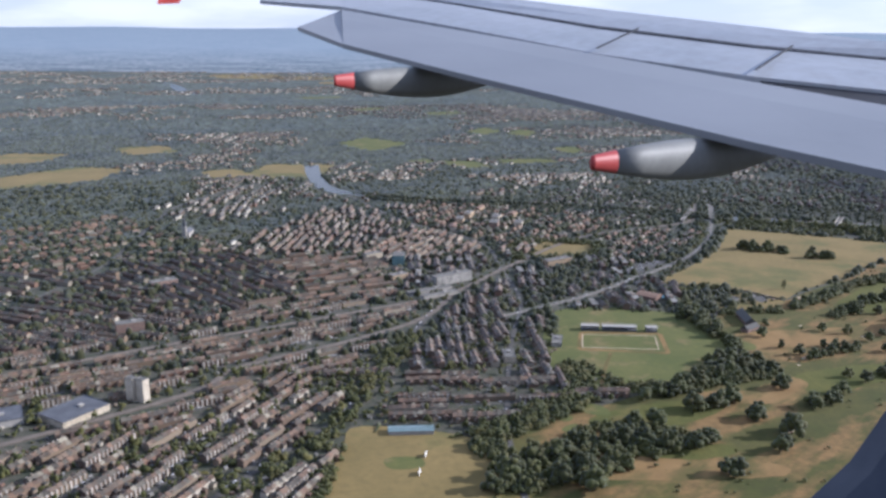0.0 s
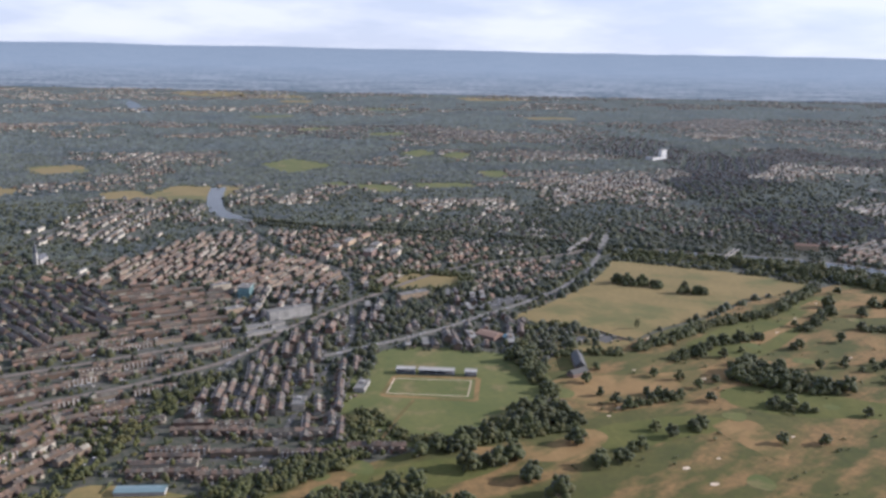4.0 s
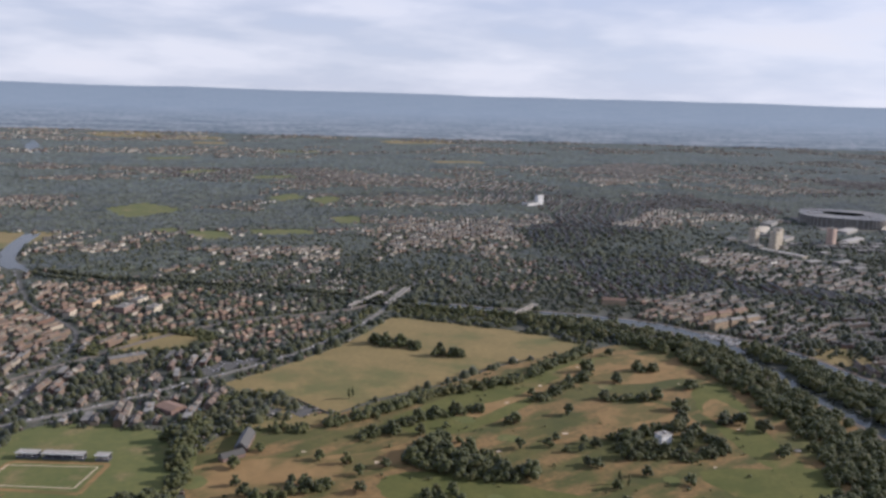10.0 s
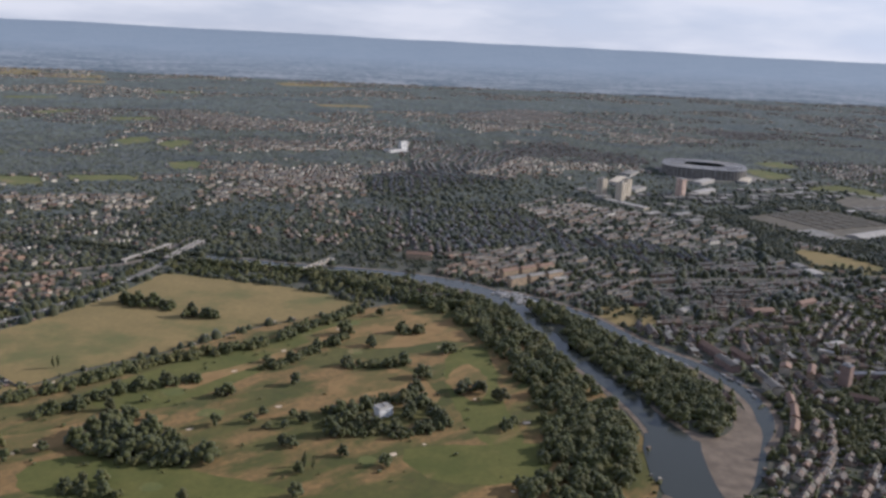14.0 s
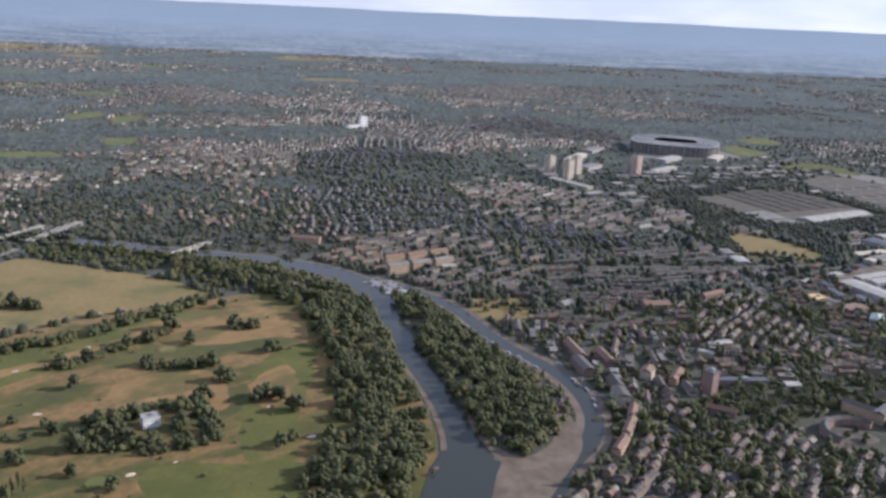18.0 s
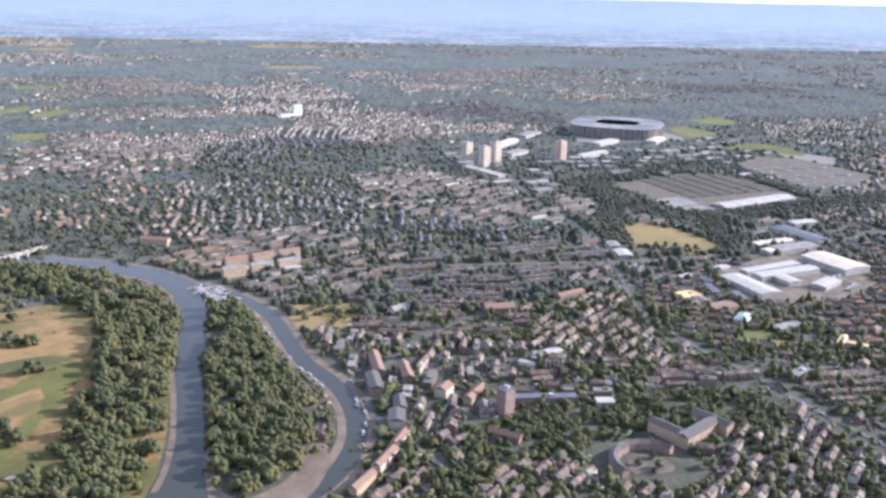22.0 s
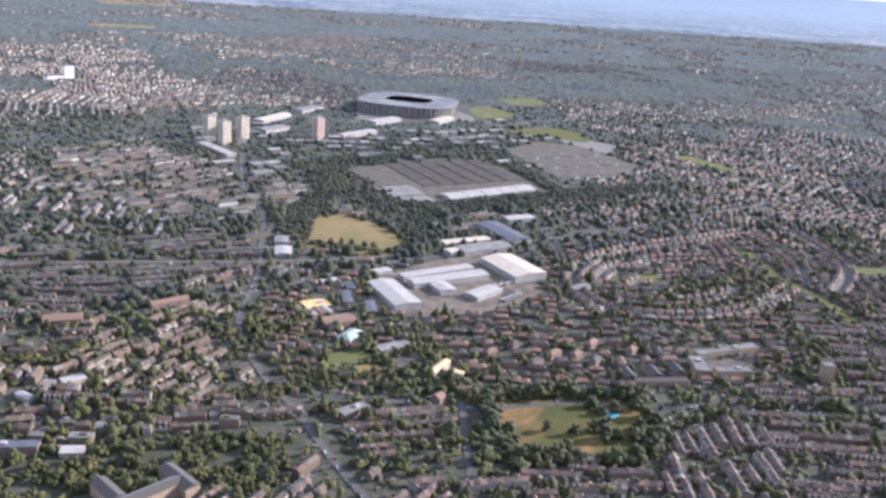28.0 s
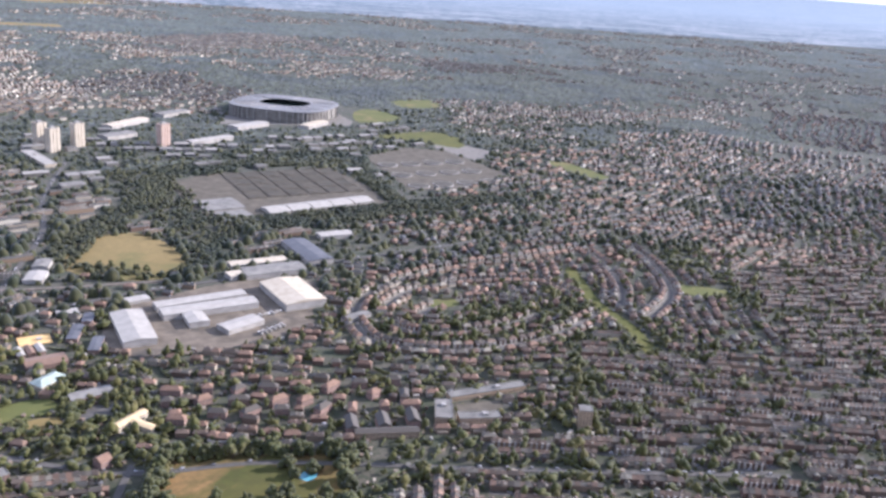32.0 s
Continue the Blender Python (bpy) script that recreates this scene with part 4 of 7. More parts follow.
district(-480, 1850, 20, 60, "semi", 14, 0.8)
district(-80, 2250, 68, 52, "terrace", 21, 0.4)
district(330, 1780, 40, 47, "semi", 14, 0.85)
district(600, 2000, 45, 47, "semi", 14, 0.85)
district(380, 2350, 30, 52, "terrace", 24, 0.5)
district(800, 2300, 30, 50, "terrace", 24, 0.45)
district(1200, 1900, 50, 47, "leafy", 14, 1.0)
district(1560, 1850, 70, 44, "terrace", 30, 0.6)
district(1250, 2400, 20, 50, "terrace", 25, 0.5)
district(1700, 2300, 75, 52, "terrace", 24, 0.6)
district(1780, 1500, 71, 50, "terrace", 62, 0.3)
district(1790, 1300, -5, 40, "terrace", 66, 0.3)
district(2000, 1600, 12, 46, "terrace", 44, 0.35)
district(1620, 1420, 15, 41, "terrace", 36, 0.4)
district(1960, 1850, 22, 44, "terrace", 46, 0.3)
district(1720, 1150, -18, 38, "terrace", 34, 0.3)
district(1580, 900, 60, 28, "town", 24, 0.08)
district(1850, 1010, 35, 38, "terrace", 34, 0.3)
district(1750, 780, -20, 33, "town", 20, 0.35)
district(1560, 600, 30, 38, "terrace", 22, 0.6)
district(1900, 640, 35, 36, "terrace", 26, 0.45)
district(2005, 690, -12, 32, "terrace", 60, 0.15)
district(2090, 880, -30, 38, "semi", 14, 0.7)
district(2280, 820, -27, 39, "semi", 18, 0.35)
district(2480, 780, -27, 39, "semi", 16, 0.4)
district(2340, 600, 62, 35, "terrace", 62, 0.12)
district(2480, 520, -30, 35, "terrace", 62, 0.15)
district(2150, 480, -25, 35, "terrace", 50, 0.3)
district(2750, 640, -28, 38, "terrace", 44, 0.55)
district(2900, 900, 60, 37, "semi", 16, 0.4)
district(3100, 1150, 10, 37, "semi", 16, 0.35)
district(3200, 700, -20, 40, "terrace", 36, 0.6)
district(2250, 1950, 10, 60, "works", 40, 0.2)
district(2480, 2200, -10, 60, "works", 40, 0.2)
district(2300, 2600, 20, 50, "terrace", 25, 0.3)
district(2700, 3100, -30, 52, "terrace", 25, 0.3)
district(3000, 2000, 5, 70, "works", 44, 0.3)
district(3300, 1600, 15, 47, "semi", 20, 0.5)
district(3700, 1200, 40, 43, "semi", 18, 0.4)
district(3500, 2300, 20, 56, "semi", 18, 0.5)
district(2000, 3000, 60, 50, "terrace", 25, 0.35)
district(1500, 3000, 30, 54, "semi", 18, 0.6)
district(900, 3000, 15, 60, "semi", 18, 0.9)
district(350, 2900, 40, 70, "leafy", 16, 1.0)
district(-300, 2800, 30, 70, "leafy", 16, 1.0)
district(-700, 2300, 20, 70, "leafy", 16, 1.0)
district(200, 3600, 25, 60, "leafy", 16, 0.9)
district(3900, 1700, 30, 43, "semi", 18, 0.5)
district(4200, 2400, 10, 54, "semi", 18, 0.6)
district(3600, 3000, 50, 54, "semi", 18, 0.6)
district(3400, 3700, 20, 56, "semi", 18, 0.7)
district(4400, 3300, -20, 56, "semi", 18, 0.7)
district(4100, 800, 15, 43, "semi", 18, 0.5)
district(4900, 1900, 40, 47, "semi", 18, 0.7)
district(3200, 4400, 10, 60, "leafy", 18, 0.9)
district(2500, 4600, 50, 60, "semi", 18, 0.8)
district(1700, 4600, 20, 60, "leafy", 18, 0.9)
district(900, 4600, -30, 60, "semi", 18, 0.8)
district(100, 4500, 20, 60, "leafy", 18, 0.9)
district(-600, 4500, 45, 60, "semi", 18, 0.8)
district(-1100, 3500, 10, 70, "leafy", 16, 1.0)
district(-400, 3600, 60, 60, "semi", 18, 0.7)
district(800, 3700, 50, 56, "semi", 18, 0.7)
district(1400, 3700, 10, 56, "semi", 18, 0.5)
district(2000, 3700, 60, 54, "terrace", 25, 0.35)
district(2700, 3700, 30, 56, "terrace", 25, 0.4)
sx = np.array([s[0] for s in SEEDS], float)
sy = np.array([s[1] for s in SEEDS], float)


def nearest_seed(x, y):
    x += 60 * noise.noise((x * 0.004, y * 0.004, 1.5))
    y += 60 * noise.noise((x * 0.004, y * 0.004, 8.5))
    return int(np.argmin((sx - x) ** 2 + (sy - y) ** 2))


def in_view(x, y):
    near = 600 if x < 900 else (490 if x < 1900 else 310)
    return y > near and x > -520 - 0.26 * y and x < 2100 + 1.68 * y and y < 5200

# ---- single buildings ----
M_GLASS_GREEN = material("green_glass", (0.13, 0.20, 0.20), (0.18, 0.26, 0.25), 0.2, 0.2)
M_TOWER = material("tower_panels", (0.42, 0.365, 0.275), (0.50, 0.44, 0.34), 0.1, 0.85)
M_PINK = material("pink_panels", (0.40, 0.30, 0.235), (0.47, 0.36, 0.285), 0.1, 0.85)
M_MINT = material("mint_sheet_roof", (0.27, 0.31, 0.26), (0.34, 0.38, 0.32), 0.15, 0.6, fine=(0.8, (0.22, 0.25, 0.21)))
M_DARKROOF = material("dark_sheet_roof", (0.075, 0.075, 0.08), (0.11, 0.11, 0.115), 0.08, 0.6, haze_sheen=0.0)
M_SAND = material("sandy_court", (0.50, 0.34, 0.13), (0.58, 0.41, 0.17), 0.05, 0.9)
M_BASIN = material("basin_water", (0.05, 0.046, 0.034), (0.088, 0.076, 0.054), 0.03, 0.7)
M_SAND_PALE = material("bunker_sand", (0.42, 0.33, 0.22), (0.52, 0.42, 0.30), 0.2, 0.95)
M_SEAT = material("stadium_roof", (0.155, 0.153, 0.15), (0.21, 0.205, 0.2), 0.05, 0.9)
M_PLASTER = material("white_plaster", (0.60, 0.58, 0.54), (0.70, 0.68, 0.63), 0.15, 0.85)
M_BOAT = material("boat_paint", (0.16, 0.155, 0.15), (0.34, 0.33, 0.31), 0.5, 0.5, jitter=0.3, by="object")


def block(name, x, y, deg, w, d, h, label, category, walls=None, roof=None, pitch=0.0, hip=0.0, floors=0, group="", z0=0.0):
    """A building: walls, a pitched or flat roof with parapet, a band of windows for each floor on each side."""
    base = new(name)
    base.matrix_basis = pose(x, y, z0, 0, 0, deg)
    k = Heap()
    add_box(k, 0, 0, 0, w, d, h)
    k.build("wall", walls or M_STOCK, base)
    k = Heap()
    if pitch:
        add_gable(k, 0, 0, 0, w, d, h, pitch, 0, hip=hip, over=0.5)
    else:
        add_box(k, 0, 0, 0, w - 0.8, d - 0.8, 0.25, h)
        for px, py, pw, pd in ((0, -d / 2, w + 0.4, 0.5), (0, d / 2, w + 0.4, 0.5), (-w / 2, 0, 0.5, d - 0.5), (w / 2, 0, 0.5, d - 0.5)):
            add_box(k, 0, 0, 0, pw, pd, 1.0, h - 0.2, 0, px, py)
    k.build("roof", roof or M_FLAT, base)
    if not pitch and w > 14:
        k = Heap()
        add_box(k, 0, 0, 0, min(6, w * 0.25), min(5, d * 0.4), 2.4, h + 0.25, 0, w * 0.14, 0)
        k.build("roof_plant", M_CONCRETE, base)
    for i in range(floors):
        z = 1.0 + i * (h - 0.6) / floors
        for sx_, sy_, lw, turn in ((0, -d / 2, w, 0), (0, d / 2, w, 0), (-w / 2, 0, d, 1), (w / 2, 0, d, 1)):
            k = Heap()
            n = max(2, int(lw / 3.4))
            for j in range(n):
                off = (j + 0.5) / n * lw - lw / 2
                if turn:
                    add_box(k, 0, 0, 0, 0.16, 1.4, 1.2, z, 0, sx_, off)
                else:
                    add_box(k, 0, 0, 0, 1.4, 0.16, 1.2, z, 0, off, sy_)
            tagged(k.build("glazing", M_WINDOW, base), kind="stuff")
    take_spot(x, y, radians(deg), w + 4, d + 4)
    return tagged(base, label, category, group)


# tower blocks
def ribbed_tower(x, y, deg, wall, label):
    """A tower of flats with broad pale shafts standing proud of darker window bays."""
    base = block("tower_block", x, y, deg, 23, 20, 54, label, "tower block", wall, M_FLAT, floors=18, group="tower blocks")
    for side in (-1, 1):
        for off in (-7.9, 0, 7.9):
            k = Heap()
            add_box(k, 0, 0, 0, 5.4, 1.8, 55.2, 0, 0, off, side * 10.9)
            k.build("shaft", wall, base)
        for off in (-5.6, 5.6):
            k = Heap()
            add_box(k, 0, 0, 0, 1.8, 6.4, 55.2, 0, 0, side * 12.4, off)
            k.build("shaft", wall, base)
    k = Heap()
    add_box(k, 0, 0, 0, 9, 8, 4.2, 54.2)
    k.build("lift_house", M_CONCRETE, base)


for x, y in ((2168, 2180), (2188, 2110), (2247, 2163)):
    ribbed_tower(x, y, 20, M_TOWER, "pale concrete tower block with ribbed sides")
ribbed_tower(2437, 2135, 20, M_PINK, "pinkish brick and concrete tower block with ribbed sides")
for x, y in ((-462, 1030), (-450, 1022)):
    block("flats_tower", x, y, 40, 9, 13, 29, "cream tower block catching the low sun", "tower block", M_TOWER, M_FLAT, floors=9, group="cream towers")
block("white_office", 1934, 3207, 15, 32, 18, 42, "tall white office block above the far town", "office", M_PLASTER, M_FLAT, floors=11)
block("low_office", 1890, 3200, 15, 60, 40, 12, "low white round-cornered office beside the tall block", "office", M_PLASTER, M_FLAT, floors=3)
block("long_block", 2150, 2030, 104, 150, 26, 7, "long low building with a flat white roof", "building", M_CREAM, M_WHITE, floors=2)
# works and sheds
def warehouse(x, y, deg, w, d, h, roof, wall):
    block("warehouse", x, y, deg, w, d, h, "long industrial shed with a shallow pale sheet roof" if roof in (M_WHITE, M_CREAM) else "industrial shed with a grey sheet roof", "warehouse", wall, roof, pitch=d * 0.06, group="warehouses")


warehouse(2167, 1052, 90, 98, 40, 9, M_WHITE, M_CONCRETE)
warehouse(2268, 1118, 5, 125, 20, 8, M_WHITE, M_CONCRETE)
warehouse(2272, 1086, 2, 128, 26, 9, M_WHITE, M_CONCRETE)
warehouse(2246, 1058, 92, 42, 26, 8, M_WHITE, M_CONCRETE)
warehouse(2394, 1100, 94, 96, 60, 11, M_CREAM, M_CONCRETE)
warehouse(2296, 1022, 20, 56, 26, 7, M_WHITE, M_CONCRETE)
warehouse(2389, 1246, 2, 90, 22, 7, M_CREAM, M_CONCRETE)
warehouse(2400, 1204, 2, 95, 38, 8, M_FLAT, M_CONCRETE)
warehouse(2480, 1272, 94, 112, 42, 9, M_DARKROOF, M_CONCRETE)
warehouse(2560, 1348, 0, 60, 26, 7, M_WHITE, M_CONCRETE)
warehouse(2090, 1330, 72, 34, 22, 6, M_FLAT, M_CONCRETE)
warehouse(2076, 1276, 72, 40, 26, 6, M_WHITE, M_CONCRETE)
warehouse(2340, 1200, 10, 24, 22, 8, M_CREAM, M_CONCRETE)
warehouse(2190, 1150, 10, 30, 18, 5, M_WHITE, M_CONCRETE)
warehouse(2100, 1130, 5, 26, 20, 5, M_WHITE, M_CONCRETE)
warehouse(2450, 1000, 15, 40, 14, 5, M_FLAT, M_CONCRETE)
for x, y, w in ((2101, 1063, 44), (2119, 1020, 40), (2122, 1104, 28)):
    warehouse(x, y, 72, w, 13, 5, M_DARKROOF, M_BRICK)
warehouse(2095, 893, 8, 44, 18, 6, M_FLAT, M_BRICK)
block("sports_hall", 2058, 940, 35, 34, 20, 6, "hall with a rounded mint-green and white roof", "hall", M_CREAM, M_MINT, pitch=4.0, hip=8.0, floors=1)
block("depot", 2060, 990, 6, 44, 26, 6, "low brick depot with a broad brown roof", "depot", M_BRICK, M_REDROOF, pitch=2.0, floors=1)
for i in range(3):
    block("striped_shed", 2036 + 11 * i, 1026 + 2 * i, 98, 24, 8, 4.5, "small shed with pale and rust-red roof stripes", "shed", M_BRICK, (M_WHITE, M_REDROOF, M_WHITE)[i], pitch=1.6, group="striped sheds")
for x, y, deg, w, d, roof in ((2398, 2410, 42, 150, 34, M_CREAM), (2711, 2340, 28, 120, 40, M_WHITE), (2556, 2163, 24, 130, 28, M_WHITE), (2548, 2545, 36, 110, 40, M_FLAT), (2899, 2334, 38, 110, 36, M_CREAM), (2350, 2250, 30, 90, 40, M_FLAT)):
    block("warehouse", x, y, deg, w, d, 10, "broad pale-roofed retail shed near the stadium", "warehouse", M_CONCRETE, roof, pitch=2.0, group="retail sheds")
# lorries parked in the yard between the sheds
def lorry(x, y, deg):
    base = new("lorry")
    base.matrix_basis = pose(x, y, 0.42, 0, 0, deg)
    for name, dx, w, h, z, mat in (("chassis", 0, 10.5, 0.5, 0.7, M_DARKROOF), ("cargo_box", -1.2, 8.0, 2.6, 1.2, M_WHITE), ("cab", 4.1, 2.0, 2.3, 0.7, M_PLASTER)):
        k = Heap()
        add_box(k, 0, 0, 0, w, 2.5 if name != "cab" else 2.35, h, z, 0, dx, 0)
        k.build(name, mat, base)
    for dx in (3.6, -2.6, -3.9):
        for dy in (-1.1, 1.1):
            k = Heap()
            ring = [(dx + 0.5 * math.cos(a * math.pi / 5), 0.5 + 0.5 * math.sin(a * math.pi / 5)) for a in range(10)]
            k.add([(a, dy - 0.15, b) for a, b in ring] + [(a, dy + 0.15, b) for a, b in ring], [tuple(range(10)), tuple(range(19, 9, -1))] + [(a, 10 + a, 10 + (a + 1) % 10, (a + 1) % 10) for a in range(10)])
            k.build("wheel", M_DARKROOF, base)
    tagged(base, "white box lorry parked in the concrete yard", "lorry", "parked lorries")


for i in range(6):
    lorry(2312 + 7 * i, 990 + 3 * i, 105)
for i in range(4):
    lorry(2330 + 9 * i, 1046 + 2 * i, 12 if i % 2 else 98)

# treatment works: basins and white covers
for i in range(6):
    for j in range(4):
        u, v = (i + 0.5) / 6, (j + 0.5) / 4
        x, y = 2488 + 258 * u, 1618 + 212 * v + 8 * u
        k = Heap()
        add_box(k, x, y, 0.0, 36, 50, 1.6, 0.3, 0)
        ob = new("basin")
        rim = k.build("rim", M_DRYYARD, ob)
        k = Heap()
        add_box(k, x, y, 0.0, 33, 47, 0.3, 1.8, 0)
        k.build("basin_water", M_BASIN, ob)
        for q in range(4):
            k = Heap()
            add_box(k, x, y, 0.0, 34, 0.8, 0.7, 2.0, 0, 0, -18 + 12 * q)
            k.build("walkway", M_DRYYARD, ob)
        tagged(ob, "rectangular concrete treatment basin with walkways", "basin", "treatment basins")
for i in range(5):
    block("basin_cover", 2514 + 46 * i, 1528 + 7 * i, 8, 43, 46, 4, "white ridged cover over a treatment basin", "cover", M_CONCRETE, M_WHITE, pitch=4.5, group="basin covers")
for x, y, w in ((2422, 1590, 78), (2430, 1504, 60)):
    block("covered_tank", x, y, 6, w, 74, 3, "low grey sheeted roof over a tank", "tank", M_CONCRETE, M_FLAT, pitch=1.5, group="covered tanks")
for i in range(4):
    for j in range(3):
        x, y = 2880 + 62 * i + 10 * j, 1640 + 100 * j
        k = Heap()
        n = 20
        ring = [(x + 24 * math.cos(a * 2 * math.pi / n), y + 24 * math.sin(a * 2 * math.pi / n)) for a in range(n)]
        k.add([(a, b, 2.0) for a, b in ring] + [(a, b, 0) for a, b in ring], [tuple(range(n))] + [(n + a, n + (a + 1) % n, (a + 1) % n, a) for a in range(n)])
        ob = new("round_tank")
        k.build("rim", M_CONCRETE, ob)
        k = Heap()
        k.add([(x + 0.93 * (a - x), y + 0.93 * (b - y), 2.1) for a, b in ring], [tuple(range(n))])
        k.build("tank_water", M_BASIN, ob)
        tagged(ob, "round concrete settling tank", "tank", "round tanks")

# stadium: bowl, columns, roof ring, pitch
STX, STY, STA = 2882, 2532, -0.72


def oval(rx, ry, n=64, power=3.2):
    out = []
    for i in range(n):
        a = 2 * math.pi * i / n
        c, s = math.cos(a), math.sin(a)
        out.append((math.copysign(abs(c) ** (2 / power), c) * rx, math.copysign(abs(s) ** (2 / power), s) * ry))
    return out


def ring_shell(levels, mat, name, parent):
    """Joins ovals (rx, ry, z) in order into a shell."""
    k = Heap()
    n = 64
    for rx, ry, z in levels:
        k.v.extend(turned([(a, b, z) for a, b in oval(rx, ry)], 0, 0, 0, 0))
    for q in range(len(levels) - 1):
        for i in range(n):
            k.f.append((q * n + i, q * n + (i + 1) % n, (q + 1) * n + (i + 1) % n, (q + 1) * n + i))
            k.m.append(0)
    return k.build(name, mat, parent)


stadium = new("stadium")
stadium.matrix_basis = pose(STX, STY, 0, 0, 0, math.degrees(STA))
ring_shell([(146, 134, 0), (149, 137, 33), (144, 132, 33)], M_FLAT, "outer_wall", stadium)
ring_shell([(142, 130, 28), (118, 106, 22), (66, 50, 2)], material("stand_seats", (0.05, 0.08, 0.07), (0.09, 0.12, 0.10), 0.1, 0.8), "seating_bowl", stadium)
ring_shell([(153, 141, 33), (153, 141, 35), (74, 60, 37), (74, 60, 35.5), (153, 141, 33)], M_SEAT, "roof", stadium)
k = Heap()
k.add([(a, b, 0.9) for a, b in oval(66, 50)], [tuple(range(64))])
k.build("pitch", M_GREEN, stadium)
for i, (a, b) in enumerate(oval(151, 139, 52)):
    k = Heap()
    add_box(k, a, b, math.atan2(b, a), 3.0, 2.4, 33.5)
    k.build("column", M_CONCRETE, stadium)
for i, (a, b) in enumerate(oval(112, 98, 28)):
    k = Heap()
    ang_ = math.atan2(b, a)
    add_box(k, a, b, ang_, 70, 1.6, 1.2, 36.4)
    k.build("roof_rib", M_CONCRETE, stadium)
tagged(stadium, "large oval stadium with grey roof ring and pale columns", "stadium")
plate("stadium_apron", [(2650, 2400), (3010, 2330), (3050, 2400), (3060, 2680), (2960, 2720), (2690, 2700)], M_PAVED, 0.3, "pale paved apron round the stadium", "pavement")
plate("green_pitch", [(3062, 2375), (3125, 2560), (3213, 2585), (3224, 2415)], M_GREEN, 0.5, "bright green training pitch", "field", soft=3)
plate("green_pitch", [(3020, 2174), (3212, 2214), (3262, 2106), (3186, 1990), (3109, 2094)], M_FAIRWAY, 0.5, "olive-green sports field beside the works", "field", soft=3)

# riverside flats, yellow roofs, schools
for i in range(3):
    for j in range(2):
        block("riverside_flats", 1405 + 46 * i + 12 * j, 1372 + 52 * j + 8 * i, 12, 38, 13, 16, "yellow-brick riverside flats with pitched roofs", "flats", M_STOCK, M_REDROOF if j else M_FLAT, pitch=3.4, floors=4, group="riverside flats")
def single_building(x, y, deg, w, d, h, wall, roof, pit, fl, label):
    block("building", x, y, deg, w, d, h, label, "building", wall, roof, pitch=pit, floors=fl)


single_building(2055, 1062, 3, 36, 26, 0.4, M_SAND, M_SAND, 0.0, 0, "sandy yellow hard sports court")
single_building(2122, 822, 35, 40, 9, 7, M_CREAM, M_YELLOW, 1.5, 2, "school block with a bright yellow roof")
single_building(2132, 806, -55, 28, 9, 7, M_CREAM, M_YELLOW, 1.2, 2, "school wing with a bright yellow roof")
single_building(2430, 720, 62, 42, 19, 9, M_STOCK, M_FLAT, 0.0, 2, "flat-roofed pale brick school block")
single_building(2459, 693, -18, 46, 14, 9, M_STOCK, M_FLAT, 0.0, 2, "flat-roofed pale brick school wing")
single_building(2502, 747, -4, 98, 13, 6, M_STOCK, M_FLAT, 0.0, 1, "long low school range with a grey roof")
single_building(2354, 704, -18, 66, 11, 7, M_STOCK, M_ROOF, 3.0, 2, "long brick range beside the park")
for x, y in ((2325, 729), (2358, 722), (2391, 719)):
    single_building(x, y, 74, 26, 13, 9, M_BRICK, M_ROOF, 4.2, 2, "brick hall with a steep hipped roof")
plate("school_yard", [(2444, 710), (2456, 737), (2508, 726), (2494, 694)], M_DRYYARD, 0.5, "pale paved school yard", "yard")
take([(2444, 710), (2456, 737), (2508, 726), (2494, 694)])
single_building(1689, 903, -60, 22, 9, 5, M_CREAM, M_WHITE, 1.2, 1, "small hall with a bright white roof")
single_building(1736, 924, 10, 24, 14, 6, M_CREAM, M_WHITE, 1.2, 1, "small hall with a bright white roof")
single_building(1655, 806, -18, 84, 13, 9, M_BRICK, M_DARKROOF, 0.0, 3, "long brown-brick apartment slab")
single_building(1722, 778, -18, 20, 13, 6, M_CREAM, M_WHITE, 1.2, 2, "low hall with a white roof")
single_building(1606, 797, 20, 15, 14, 30, M_BRICK, M_DARKROOF, 0.0, 10, "ten-storey red-brick tower of flats beside the slab")
single_building(1772, 676, 20, 62, 14, 13, M_STOCK, M_ROOF, 3.4, 4, "yellow-brick courtyard flats with tiled roofs")
single_building(1800, 690, -70, 44, 14, 13, M_STOCK, M_ROOF, 3.4, 4, "yellow-brick courtyard flats with tiled roofs")
single_building(1742, 692, -70, 36, 14, 13, M_STOCK, M_ROOF, 3.4, 4, "yellow-brick courtyard flats with tiled roofs")
single_building(1510, 960, 80, 60, 14, 9, M_BRICK, M_REDROOF, 4.0, 3, "brick riverside building with a tiled roof")
single_building(1536, 925, 80, 46, 13, 9, M_BRICK, M_REDROOF, 4.0, 3, "brick riverside building with a tiled roof")
single_building(1490, 905, 80, 44, 16, 11, M_BRICK, M_ROOF, 3.0, 3, "brown brick riverside warehouse flats")
single_building(1500, 845, 75, 30, 13, 10, M_STOCK, M_ROOF, 3.0, 3, "stock-brick riverside flats with tiled roof")
single_building(1485, 812, 70, 28, 18, 12, M_CREAM, M_ROOF, 3.0, 3, "cream riverside flats with tiled roof")
single_building(1560, 862, 40, 20, 15, 11, M_CREAM, M_REDROOF, 4.0, 3, "cream house with a tiled roof")
single_building(1590, 842, 40, 40, 11, 9, M_STOCK, M_REDROOF, 3.5, 2, "terrace of stock-brick cottages")
single_building(1448, 740, 45, 40, 10, 9, M_CREAM, M_REDROOF, 3.5, 2, "sunlit cream terrace by the river")
single_building(1475, 772, 50, 34, 10, 9, M_CREAM, M_REDROOF, 3.5, 2, "sunlit cream terrace by the river")
